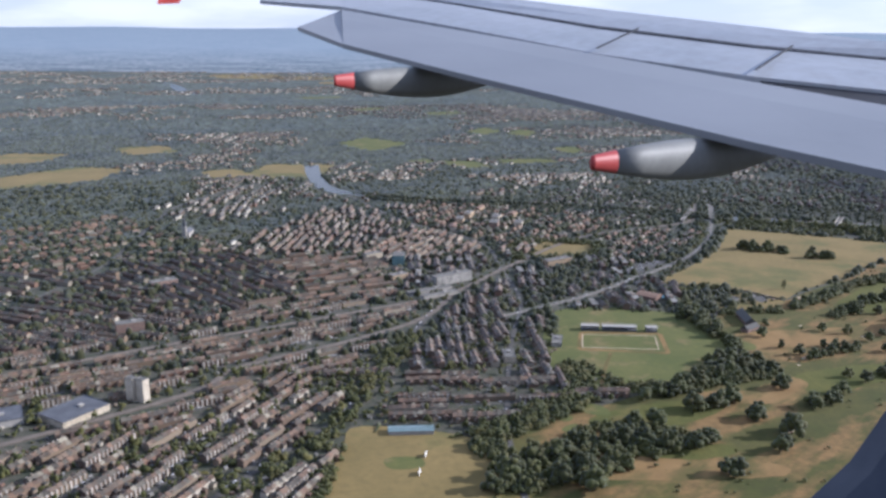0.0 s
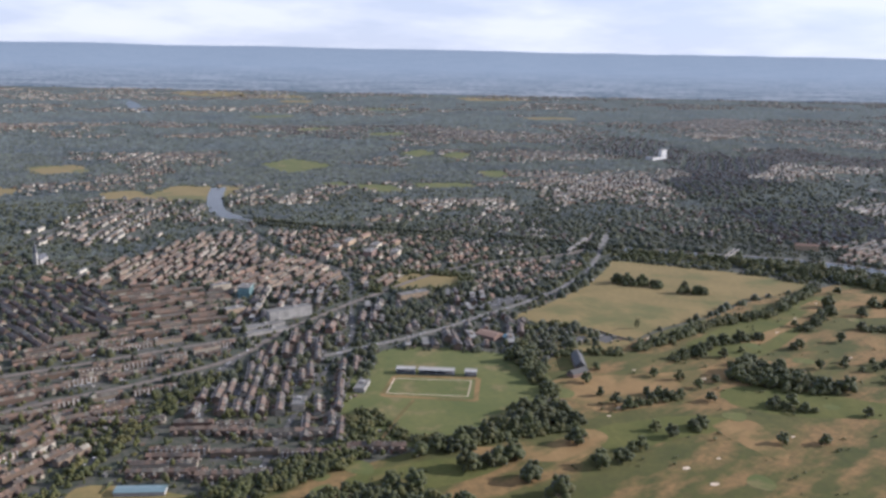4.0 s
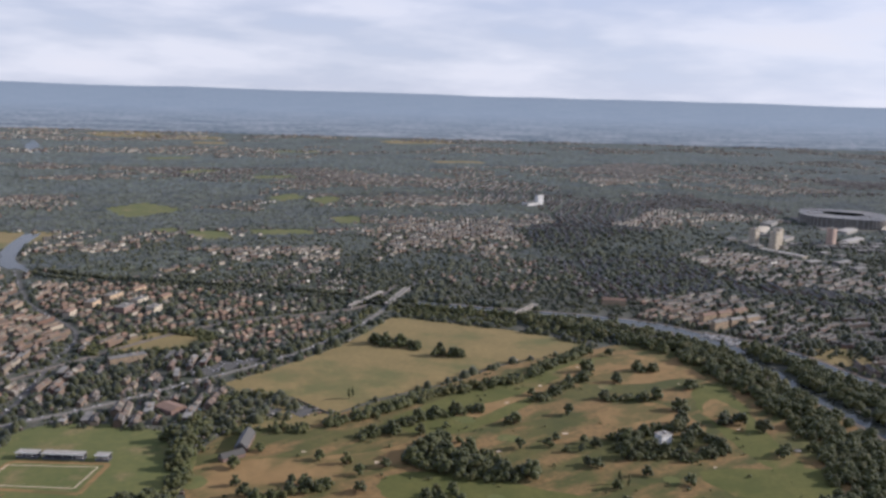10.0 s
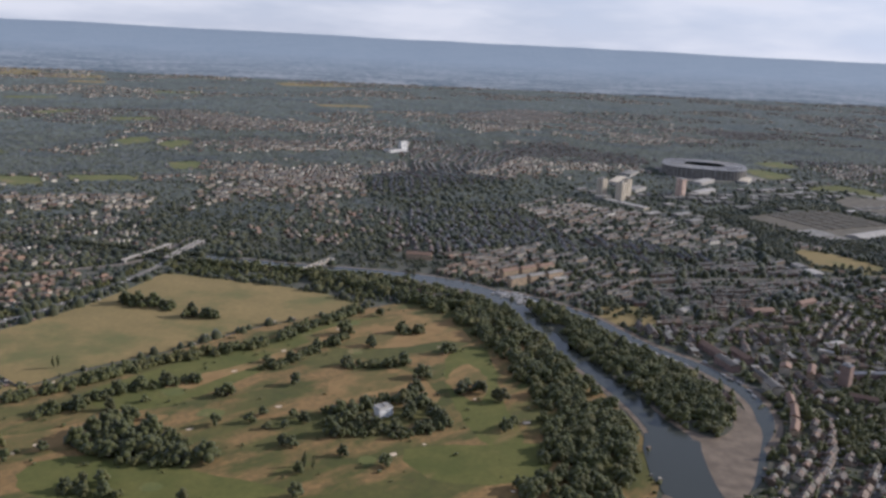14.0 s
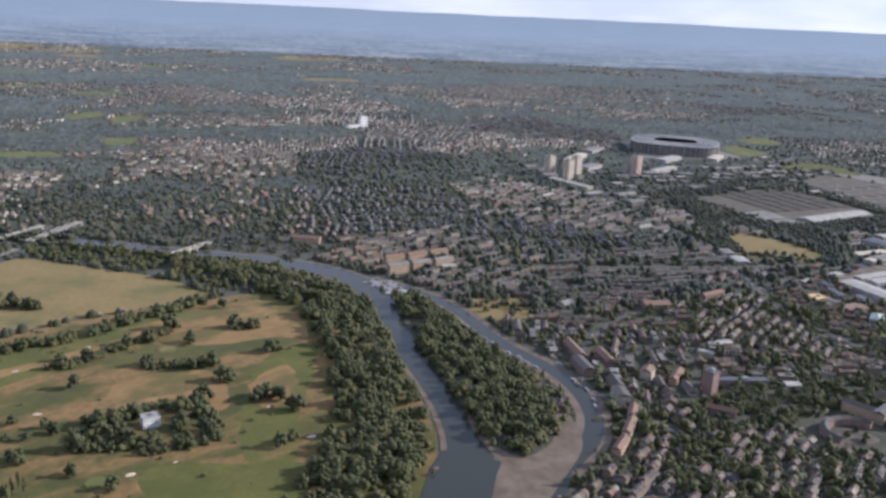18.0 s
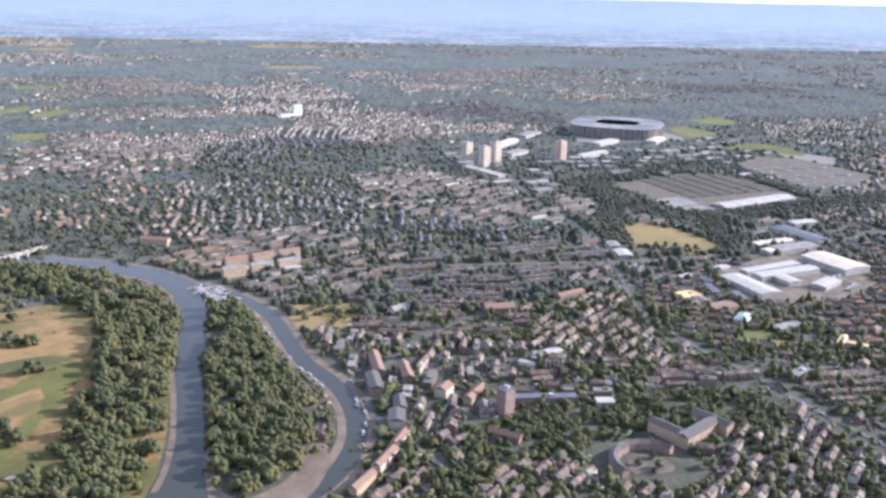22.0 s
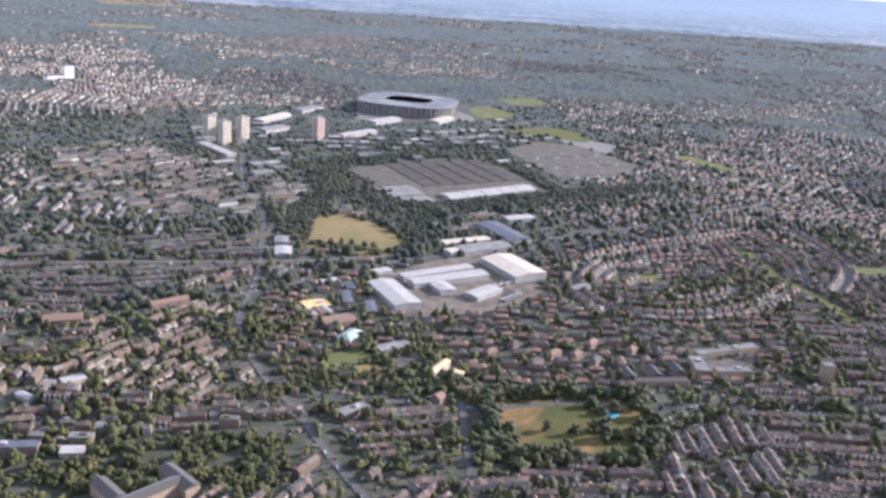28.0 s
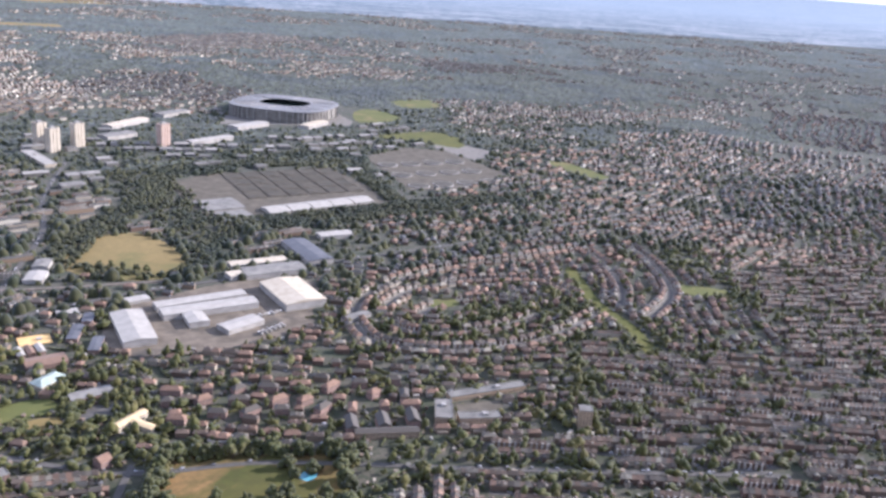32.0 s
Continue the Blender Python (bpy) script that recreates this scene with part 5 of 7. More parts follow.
single_building(1415, 708, 40, 34, 10, 8, M_STOCK, M_REDROOF, 3.5, 2, "sunlit brick terrace by the river")
single_building(1580, 745, -50, 36, 9, 7, M_BRICK, M_REDROOF, 3.5, 2, "brick row with red tiled roof")
single_building(1500, 1370, 0, 26, 14, 8, M_CREAM, M_WHITE, 1.0, 2, "low boathouse with a white roof")
single_building(1303, 1600, -30, 52, 15, 12, M_STOCK, M_REDROOF, 4.0, 3, "stock-brick riverside flats with tiled roofs")
single_building(1600, 1130, 20, 30, 16, 10, M_CREAM, M_FLAT, 3.0, 3, "large white house among trees")
single_building(1870, 1110, 12, 50, 14, 8, M_BRICK, M_REDROOF, 3.5, 2, "long brick school building")
single_building(1740, 1090, -10, 44, 22, 9, M_BRICK, M_REDROOF, 4.0, 2, "red-brick hall with a tiled roof")
single_building(1990, 760, 15, 34, 13, 8, M_BRICK, M_FLAT, 0.0, 3, "red-brick block with a flat roof")
single_building(2085, 752, 30, 12, 12, 9, M_BRICK, M_REDROOF, 4.0, 2, "corner house with red roof")
single_building(2560, 640, 60, 14, 14, 24, M_STOCK, M_FLAT, 0.0, 6, "square church-like stone tower")
single_building(10, 1545, 70, 34, 22, 18, M_GLASS_GREEN, M_FLAT, 0.0, 5, "glazed office block with a green-blue front")
single_building(65, 1392, 18, 78, 16, 17, M_CONCRETE, M_FLAT, 0.0, 5, "long concrete station office block")
single_building(10, 1350, 14, 84, 14, 5, M_CONCRETE, M_FLAT, 0.0, 0, "long grey canopy over station platforms")
single_building(20, 1322, 14, 70, 12, 5, M_CONCRETE, M_FLAT, 0.0, 0, "long grey canopy over station platforms")
single_building(-30, 1590, 20, 36, 14, 12, M_CREAM, M_FLAT, 0.0, 3, "cream office block in the old town")
single_building(-525, 1005, 40, 62, 46, 8, M_CREAM, M_DARKROOF, 0.0, 2, "large flat-roofed store with a cream front")
single_building(-610, 1010, 10, 60, 40, 8, M_CONCRETE, M_DARKROOF, 0.0, 0, "large depot with grey roof")
single_building(-168, 848, -14, 50, 14, 5, M_CONCRETE, M_BLUE, 0.8, 0, "sports hall with a pale blue-green roof")
single_building(433, 1062, 70, 52, 16, 6, M_BRICK, M_HAZED_SLATE, 8.0, 2, "long clubhouse with a steep slate roof among trees")
single_building(412, 1024, 20, 30, 13, 5, M_BRICK, M_HAZED_SLATE, 5.0, 1, "low slate-roofed wing of the clubhouse")
single_building(352, 1211, -55, 36, 26, 6, M_BRICK, M_REDROOF, 3.0, 1, "swimming baths with a brown-red roof")
single_building(956, 913, 10, 18, 14, 12, M_PLASTER, M_WHITE, 0.0, 3, "white three-storey observatory villa in parkland")
single_building(300, 1455, 15, 60, 16, 10, M_STOCK, M_FLAT, 0.0, 3, "flat-roofed brick block by the green")
single_building(110, 1058, 62, 34, 14, 6, M_CONCRETE, M_FLAT, 0.0, 2, "flat-roofed club building by the road")
single_building(20, 1020, 75, 30, 16, 9, M_CREAM, M_FLAT, 0.0, 2, "white flat-roofed building in the terraces")
for x, y, deg, w, d, h, wall, roof, label in (
    (280, 1900, 55, 46, 16, 13, M_STOCK, M_FLAT, "long cream-brick town block in low sun"), (330, 1850, 55, 38, 18, 12, M_CREAM, M_FLAT, "cream rendered town block with flat roof"), (380, 1870, 50, 30, 16, 11, M_STOCK, M_REDROOF, "stock-brick town block with tiled roof"),
    (300, 1785, 60, 40, 20, 14, M_BRICK, M_FLAT, "brick department store with flat roof"), (355, 1775, 60, 34, 18, 12, M_CREAM, M_FLAT, "cream rendered town block with flat roof"), (240, 1850, 65, 36, 18, 12, M_STOCK, M_FLAT, "cream-brick town block with flat roof"),
    (200, 1780, 70, 34, 15, 11, M_CREAM, M_REDROOF, "cream town block with tiled roof"), (330, 1960, 50, 40, 14, 10, M_STOCK, M_REDROOF, "stock-brick riverside block with tiled roof"), (-20, 1440, 20, 34, 16, 10, M_STOCK, M_FLAT, "pale brick shop block by the station")):
    block("town_block", x, y, deg, w, d, h, label, "building", wall, roof, pitch=3.0 if roof is M_REDROOF else 0.0, floors=3, group="town blocks")
single_building(-470, 1290, 10, 40, 16, 14, M_BRICK, M_FLAT, 0.0, 4, "brick flats among trees")
single_building(-420, 1510, 20, 46, 18, 12, M_BRICK, M_FLAT, 0.0, 4, "brick college range among trees")

# curved brick court with a paved yard
court = new("courtyard_flats")
court.matrix_basis = pose(1690, 648, 0, 0, 0, 18)
for i in range(9):
    a = radians(10 + 160 * i / 8)
    k = Heap()
    add_box(k, 36 * math.cos(a), 33 * math.sin(a), a + math.pi / 2, 13, 9, 8)
    k.build("wall", M_BRICK, court)
    k = Heap()
    add_gable(k, 36 * math.cos(a), 33 * math.sin(a), a + math.pi / 2, 13, 9, 8, 3.0, 0)
    k.build("roof", M_ROOF, court)
tagged(court, "curved red-brick courtyard flats with tiled roofs", "flats")
take([(1640, 630), (1640, 690), (1690, 705), (1745, 660), (1740, 610), (1690, 600)])
plate("paved_court", [(1668, 636), (1676, 664), (1698, 668), (1714, 648), (1706, 630)], M_DRYYARD, 0.5, "worn paved court ringed by flats", "court", soft=3)

# large brick blocks with hipped roofs between park and works
rbl = random.Random(77)
for i in range(24):
    x, y = 2170 + 34 * (i % 8) + rbl.uniform(-6, 6), 872 - 16 * (i % 8) / 1.6 - 30 * (i // 8) + rbl.uniform(-5, 5)
    if not is_free(x, y):
        continue
    block("brick_block", x, y, -22 + rbl.choice((0, 0, 90, 45)) + rbl.uniform(-8, 8), rbl.uniform(11, 23), 9.5, rbl.uniform(7, 9), "brick block of flats with a hipped tiled roof", "flats", M_BRICK, rbl.choice((M_REDROOF, M_ROOF, M_REDROOF)), pitch=3.6, hip=5.0, floors=2, group="brick blocks")

# rugby stands, pitch lines, goal posts
for x, y, w in ((222, 1080, 50), (182, 1096, 26), (266, 1062, 16)):
    st = new("grandstand")
    st.matrix_basis = pose(x, y, 0.4, 0, 0, -22)
    k = Heap()
    add_box(k, 0, 0, 0, w, 0.6, 7, 0, 0, 0, 5)
    add_box(k, 0, 0, 0, w, 10, 2.2, 0, 0)
    k.build("tier", M_DARKROOF, st)
    k = Heap()
    add_box(k, 0, 0, 0, w + 1, 12, 0.5, 7.2)
    k.build("roof", M_WHITE, st)
    k = Heap()
    add_box(k, 0, 0, 0, w + 1.2, 0.3, 0.9, 7.0, 0, 0, -6.1)
    k.build("fascia", M_PLASTER, st)
    for i in range(5):
        k = Heap()
        add_box(k, 0, 0, 0, 0.4, 0.4, 5.2, 2.1, 0, (i / 4 - 0.5) * (w - 1), -4.6)
        k.build("post", M_PLASTER, st)
    tagged(st, "low grandstand with a white roof beside the pitch", "grandstand", "grandstands")
lines = Heap()
PITCH = [(161, 1079), (260, 1043), (236, 992), (137, 1032)]
SURROUND = [(164, 1088), (272, 1048), (241, 976), (129, 1026)]
worn = Heap()
for i in range(4):
    ribbon(worn, [SURROUND[i], SURROUND[(i + 1) % 4]], 7, 0.455 + 0.006 * i, 0.05)
tagged(worn.build("worn_border", M_WORN), "worn brown border round the rugby pitch", "path", kind="structure")
for i in range(4):
    ribbon(lines, [PITCH[i], PITCH[(i + 1) % 4]], 1.3, 0.50 + 0.02 * i, 0.1)
tagged(lines.build("pitch_markings", M_SAND_PALE), "pale worn lines round the rugby pitch", "markings", kind="structure")
tracks = Heap()
ribbon(tracks, curve_line([(96, 900), (133, 957), (165, 1000)]), 5, 0.485, 0.05)
ribbon(tracks, curve_line([(440, 962), (469, 969), (512, 970), (580, 990), (640, 1004)]), 6, 0.365, 0.05)
tagged(tracks.build("worn_tracks", M_WORN), "worn earth tracks across the sports ground", "path", kind="structure")
plate("cricket_square", [(-211, 797), (-178, 790), (-177, 769), (-210, 773)], M_GREEN, 0.50, "mown green square on the parched sports ground", "cricket square", soft=3)
for x, y in ((-169, 789), (-186, 755)):
    base = new("sight_screen")
    base.matrix_basis = pose(x, y, 0.42, 0, 0, 62)
    for name, dx, w, d, h, z in (("panel", 0, 9, 0.4, 4.2, 0.5), ("post", -3.5, 0.3, 0.8, 4.4, 0.0), ("post", 3.5, 0.3, 0.8, 4.4, 0.0)):
        k = Heap()
        add_box(k, 0, 0, 0, w, d, h, z, 0, dx, 0)
        k.build(name, M_PLASTER, base)
    tagged(base, "white sight screen on the parched sports ground", "sight screen", "sight screens")
plate("dry_lawn", [(379, 1158), (400, 1215), (440, 1212), (499, 1210), (532, 1200), (560, 1138), (522, 1098), (465, 1110)], M_STRAW, 0.43, "parched lawn round pool and courts", "lawn", soft=3)
for ring in ([(457, 1169), (481, 1146), (501, 1169), (475, 1193)], [(504, 1162), (518, 1133), (550, 1150), (533, 1177)]):
    plate("tennis_courts", ring, M_ASPHALT, 0.52, "grey hard courts beside the playing field", "court")
fence = new("fence")
for i in range(12):
    u = i / 11
    k = Heap()
    add_box(k, 528 + 30 * u, 1196 - 62 * u, -1.12, 0.5, 0.5, 3.0, 0.3)
    k.build("post", M_DARKROOF, fence)
    if i < 11:
        k = Heap()
        add_box(k, 529.4 + 30 * u, 1193.2 - 62 * u, -1.12, 5.6, 0.25, 2.4, 0.4)
        k.build("panel", M_DARKROOF, fence)
tagged(fence, "dark fence between courts and playing field", "fence")
plate("pool", [(372, 1203), (381, 1188), (393, 1199), (382, 1218)], M_POOL, 0.8, "bright blue open-air swimming pool", "pool")
plate("car_park", [(372, 1356), (418, 1350), (470, 1378), (518, 1412), (500, 1424), (421, 1394)], M_ASPHALT, 0.6, "grey car park beside the carriageway", "car park")
take([(372, 1356), (418, 1350), (470, 1378), (518, 1412), (500, 1424), (421, 1394)])
plate("paddling_pool", [(2245, 667), (2257, 674), (2263, 664), (2251, 657)], M_POOL, 0.55, "pale blue paddling pool in the park", "pool", soft=3)

# fairways and worn ground of the course
for i, ring in enumerate((
    [(1134, 1088), (1182, 1075), (1116, 899), (1085, 799), (1039, 802), (1050, 905), (1085, 1013)], [(947, 820), (1064, 794), (1103, 771), (1051, 712), (952, 743)], [(645, 1101), (890, 1215), (1063, 1268), (1088, 1237), (893, 1118), (726, 1021), (645, 1044)],
    [(559, 898), (616, 923), (726, 848), (810, 759), (603, 822)], [(340, 851), (427, 865), (508, 851), (519, 816), (429, 804), (347, 794)], [(61, 830), (204, 831), (196, 793), (104, 774), (31, 794)], [(33, 740), (139, 724), (143, 697), (68, 706)])):
    plate("fairway", ring, M_FAIRWAY, 0.27 + 0.006 * i, "mown olive-green fairway strip on the golf course", "fairway", thick=0.1, soft=6, wobble=2.2)
for i, ring in enumerate((
    [(950, 1215), (1110, 1265), (1185, 1215), (1180, 1120), (1130, 1130), (1060, 1125), (981, 1150)], [(926, 1028), (1033, 1045), (1043, 935), (981, 939), (931, 954)], [(1074, 984), (1129, 1035), (1129, 969), (1082, 909)], [(368, 1011), (566, 995), (720, 995), (624, 942), (545, 944), (459, 902), (380, 902)],
    [(197, 849), (272, 835), (336, 860), (353, 832), (284, 789), (192, 823)], [(494, 824), (551, 820), (527, 727), (499, 751)], [(733, 1092), (847, 1132), (960, 1190), (940, 1160), (832, 1105), (745, 1062)], [(-10, 746), (96, 698), (176, 664), (150, 645), (-25, 695)])):
    plate("worn_ground", ring, M_WORN, 0.314 + 0.005 * i, "parched golden ground between the fairways", "dry grass", thick=0.1, soft=6, wobble=2.2)

# bunkers and greens
rbk = random.Random(17)
sand_groups = 0
while sand_groups < 46:
    x, y = rbk.uniform(-40, 1180), rbk.uniform(540, 1280)
    if not bool(inside(COURSE, np.array(x), np.array(y))) or bool(inside(BELT, np.array(x), np.array(y))):
        continue
    sand_groups += 1
    if sand_groups % 3 == 0:
        r0 = rbk.uniform(10, 18)
        plate("putting_green", [(x + r0 * rbk.uniform(0.7, 1.2) * math.cos(a), y + r0 * rbk.uniform(0.7, 1.2) * math.sin(a)) for a in (0, 1.05, 2.1, 3.14, 4.2, 5.2)], M_GREEN, 0.36 + 0.002 * sand_groups, "smooth pale green putting green", "green", thick=0.1, soft=4)
    else:
        r0 = rbk.uniform(1.6, 3.8)
        plate("bunker", [(x + r0 * 1.5 * rbk.uniform(0.6, 1.2) * math.cos(a), y + r0 * rbk.uniform(0.6, 1.2) * math.sin(a)) for a in (0, 1.05, 2.1, 3.14, 4.2, 5.2)], M_SAND_PALE, 0.36 + 0.002 * sand_groups, "pale sand bunker on the golf course", "bunker", thick=0.1, soft=4)

# lock footbridge, road and rail bridges
lock = new("footbridge")
ax, ay, bx, by = 1048, 1558, 1122, 1620
lock.matrix_basis = pose((ax + bx) / 2, (ay + by) / 2, 0, 0, 0, math.degrees(math.atan2(by - ay, bx - ax)))
span = math.hypot(bx - ax, by - ay)
for off in (-5, 5):
    k = Heap()
    ribbon(k, [(-span / 2, off), (span / 2, off)], 2.6, 8.0, 0.8)
    k.build("deck", M_CREAM, lock)
    for j in range(5):
        k = Heap()
        w = span / 5
        x0 = -span / 2 + w * j
        n = 10
        for q in range(n + 1):
            z0 = 2 + 4.6 * math.sin(math.pi * q / n)
            k.v.extend([(x0 + w * q / n, off - 1, z0), (x0 + w * q / n, off - 1, z0 + 1.2), (x0 + w * q / n, off + 1, z0 + 1.2), (x0 + w * q / n, off + 1, z0)])
        for q in range(n):
            for c in range(4):
                k.f.append((4 * q + c, 4 * q + 4 + c, 4 * q + 4 + (c + 1) % 4, 4 * q + (c + 1) % 4))
                k.m.append(0)
        k.build("arch", M_CREAM, lock)
for j in range(6):
    k = Heap()
    add_box(k, -span / 2 + span / 5 * j, 0, 0, 3.4, 14, 8.2)
    k.build("pier", M_CONCRETE, lock)
tagged(lock, "cream twin-deck footbridge with five arches over the weir", "footbridge")
for name, (ax, ay), (bx, by), w, label in (("road_bridge", (815, 1698), (905, 1832), 13, "pale concrete road bridge over the river"), ("rail_bridge", (735, 1700), (838, 1812), 8, "steel and stone railway bridge over the river")):
    br = new(name)
    br.matrix_basis = pose((ax + bx) / 2, (ay + by) / 2, 0, 0, 0, math.degrees(math.atan2(by - ay, bx - ax)))
    span = math.hypot(bx - ax, by - ay)
    k = Heap()
    add_box(k, 0, 0, 0, span, w, 1.4, 6.5)
    k.build("deck", M_PAVED, br)
    for s_ in (-1, 1):
        k = Heap()
        add_box(k, 0, 0, 0, span, 0.6, 1.2, 7.9, 0, 0, s_ * (w / 2 - 0.3))
        k.build("parapet", M_CONCRETE, br)
    for j in range(4):
        k = Heap()
        add_box(k, 0, 0, 0, 4, w - 2, 6.6, 0, 0, (j / 3 - 0.5) * (span - 10))
        k.build("pier", M_CONCRETE, br)
    tagged(br, label, "bridge")

# church spire
ch = block("church", -364, 1885, 70, 34, 15, 11, "stone church with a tall pointed spire", "church", M_CONCRETE, M_DARKROOF, pitch=7)
k = Heap()
add_box(k, -20, 0, 0, 7, 7, 26)
k.build("tower", M_CONCRETE, ch)
k = Heap()
k.add([(-23.5, -3.5, 26), (-16.5, -3.5, 26), (-16.5, 3.5, 26), (-23.5, 3.5, 26), (-20, 0, 52)], [(0, 1, 4), (1, 2, 4), (2, 3, 4), (3, 0, 4)])
k.build("spire", M_DARKROOF, ch)

# marina pontoons and moored boats
BOAT = new("boat")
k = Heap()
k.add([(-6, -1.5, 1.2), (3, -1.7, 1.2), (6.5, 0, 1.4), (3, 1.7, 1.2), (-6, 1.5, 1.2), (-5.6, -1.1, 0), (3, -1.2, 0), (5, 0, 0), (3, 1.2, 0), (-5.6, 1.1, 0)], [(0, 1, 2, 3, 4), (5, 6, 1, 0), (6, 7, 2, 1), (7, 8, 3, 2), (8, 9, 4, 3), (9, 5, 0, 4)])
k.build("hull", M_BOAT, BOAT)
k = Heap()
add_box(k, -1, 0, 0, 5.5, 2.2, 1.3, 1.2)
k.build("cabin", M_BOAT, BOAT)
tagged(BOAT, "white cabin boat moored on the river", "boat", "moored boats")
BOAT.matrix_basis = pose(1350, 1342, 0.6, 0, 0, 60)
rbo = random.Random(3)
k = Heap()
for q in range(3):
    px, py = 1338 + 15 * q, 1334 - 3 * q
    ribbon(k, [(px, py), (px + 20, py - 72)], 2.2, 1.2, 0.6)
    for i in range(13):
        for side in (-1, 1):
            if rbo.random() < 0.55:
                copy_thing(BOAT, pose(px + 20 * i / 13 + 5.2 * side, py - 72 * (i + 0.5) / 13, 0.6, 0, 0, 15 + rbo.uniform(-8, 8)))
tagged(k.build("pontoon", M_CONCRETE), "floating pontoons with boats alongside", "pontoon")
# houseboats along the island, a few craft off the town quay
for x, y, deg in ((1407, 1130, 95), (1409, 1112, 93), (1411, 1094, 95), (1415, 1040, 92), (1417, 1022, 96), (1422, 985, 105), (1428, 966, 108), (1430, 948, 104), (1434, 930, 98), (1461, 880, 88), (1458, 866, 92), (1462, 850, 84), (1454, 822, 78), (1446, 806, 70), (1470, 930, 100)):
    copy_thing(BOAT, pose(x, y, 0.6, 0, 0, deg))
# park trees, a ring of large ones round the green
EDGE = [(2143, 742), (2124, 700), (2104, 656), (2098, 628), (2150, 604), (2206, 580), (2259, 588), (2276, 622), (2290, 655), (2302, 688), (2262, 704), (2227, 718), (2187, 730), (2143, 742)]
for (ax, ay), (bx, by) in zip(EDGE, EDGE[1:]):
    n = max(1, int(math.hypot(bx - ax, by - ay) / 13))
    for i in range(n):
        u = (i + rt.random() * 0.7) / n
        plant(ax + (bx - ax) * u + rt.uniform(-4, 4), ay + (by - ay) * u + rt.uniform(-4, 4), 9.5 * rt.uniform(0.75, 1.15))
for i in range(26):
    x, y = 2100 + 190 * rt.random(), 600 + 95 * rt.random()
    if bool(inside(PARK, np.array(x), np.array(y))) and (x > 2200 or rt.random() < 0.3):
        plant(x, y, 7.5 * rt.uniform(0.7, 1.1))
for i in range(12):
    plant(1450 + 90 * rt.random(), 1105 + 90 * rt.random(), 5 * rt.uniform(0.7, 1.2))
for x, y in ((2165, 1300), (2180, 1292), (2196, 1284), (2212, 1272), (2225, 1262)):
    plant(x, y, 6)
WOOD_TOWN = [(1530, 715), (1551, 775), (1649, 785), (1760, 770), (1884, 764), (1922, 711), (1872, 656), (1830, 680), (1748, 712), (1690, 716), (1615, 695)]
slope = scatter(WOOD_TOWN, 85, 4.5, 8, 41)
slope += scatter([(1985, 736), (2040, 760), (2080, 700), (2060, 640), (1960, 650)], 60, 3.5, 6.5, 44) + along([(1830, 850), (1980, 830), (2080, 870), (2160, 900)], 26, 7, 3.5, 6, 45) + along([(1620, 1000), (1700, 1010), (1850, 960), (1930, 930)], 30, 7, 3.5, 6, 46)
slope += scatter([(1420, 640), (1500, 705), (1560, 720), (1600, 660), (1560, 590), (1440, 540)], 75, 4.5, 8, 42)
slope += scatter([(1560, 590), (1620, 625), (1760, 600), (1900, 590), (1900, 520), (1700, 490)], 55, 4, 7.5, 47)
slope += along([(2143, 744), (2104, 640), (2206, 578), (2262, 588), (2304, 688), (2227, 720), (2143, 744)], 12, 9, 4.5, 8, 48)
slope += scatter([(2100, 760), (2300, 705), (2320, 722), (2120, 785)], 40, 3.5, 6, 43)
forest("town_woods", slope, WOOD_KINDS, "dark green belt of trees between the houses", "trees")
take(WOOD_TOWN)
for x, y, r0 in ((1680, 652, 4), (1697, 640, 5), (1702, 657, 4.5), (1688, 634, 4), (2118, 700, 9), (2125, 668, 9), (2255, 620, 9), (2225, 640, 8), (2212, 622, 9), (2238, 612, 8)):
    plant(x, y, r0)
# far fields and water
OPEN_LAND = []
for x, y, w, d, deg, mat, label in (
    (420, 8200, 520, 700, 20, M_STRAW, "straw-coloured field in the far distance"), (900, 7850, 460, 500, 15, M_STRAW, "straw-coloured field in the far distance"), (1000, 7100, 240, 240, 30, M_STRAW, "straw-coloured field in the far distance"),
    (2850, 7400, 600, 420, 12, M_STRAW, "straw-coloured field in the far distance"), (-240, 6700, 90, 1500, 8, M_WATER, "bright reach of the river far off"), (1500, 6200, 300, 150, 10, M_GREEN, "green field in the far distance"),
    (600, 5600, 260, 130, 20, M_GREEN, "green field in the far distance"), (2400, 5300, 300, 160, -10, M_STRAW, "straw-coloured field in the far distance"), (-450, 3300, 160, 200, 20, M_STRAW, "parched clearing in a wooded park"),
    (-220, 2700, 110, 130, 20, M_STRAW, "parched clearing in a wooded park"), (430, 2790, 70, 70, 0, M_GREEN, "small green field among trees"), (1050, 4400, 200, 130, 10, M_GREEN, "green field among suburbs"), (700, 4700, 220, 110, 30, M_GREEN, "green field among suburbs"),
    (3020, 915, 70, 40, -40, M_GREEN, "small green in the housing estate"), (2590, 1010, 40, 26, 0, M_GREEN, "small green inside the crescent"),
):
    c, s = math.cos(radians(deg)), math.sin(radians(deg))
    corners = [(x + a * w / 2 * c - b * d / 2 * s, y + a * w / 2 * s + b * d / 2 * c) for a, b in ((-1, -1), (1, -1), (1, 1), (-1, 1))]
    plate("far_water" if mat is M_WATER else "far_field", corners, mat, 0.6, label, "river" if mat is M_WATER else "field", soft=3)
    take(corners)
    OPEN_LAND.append((x, y, w, d))

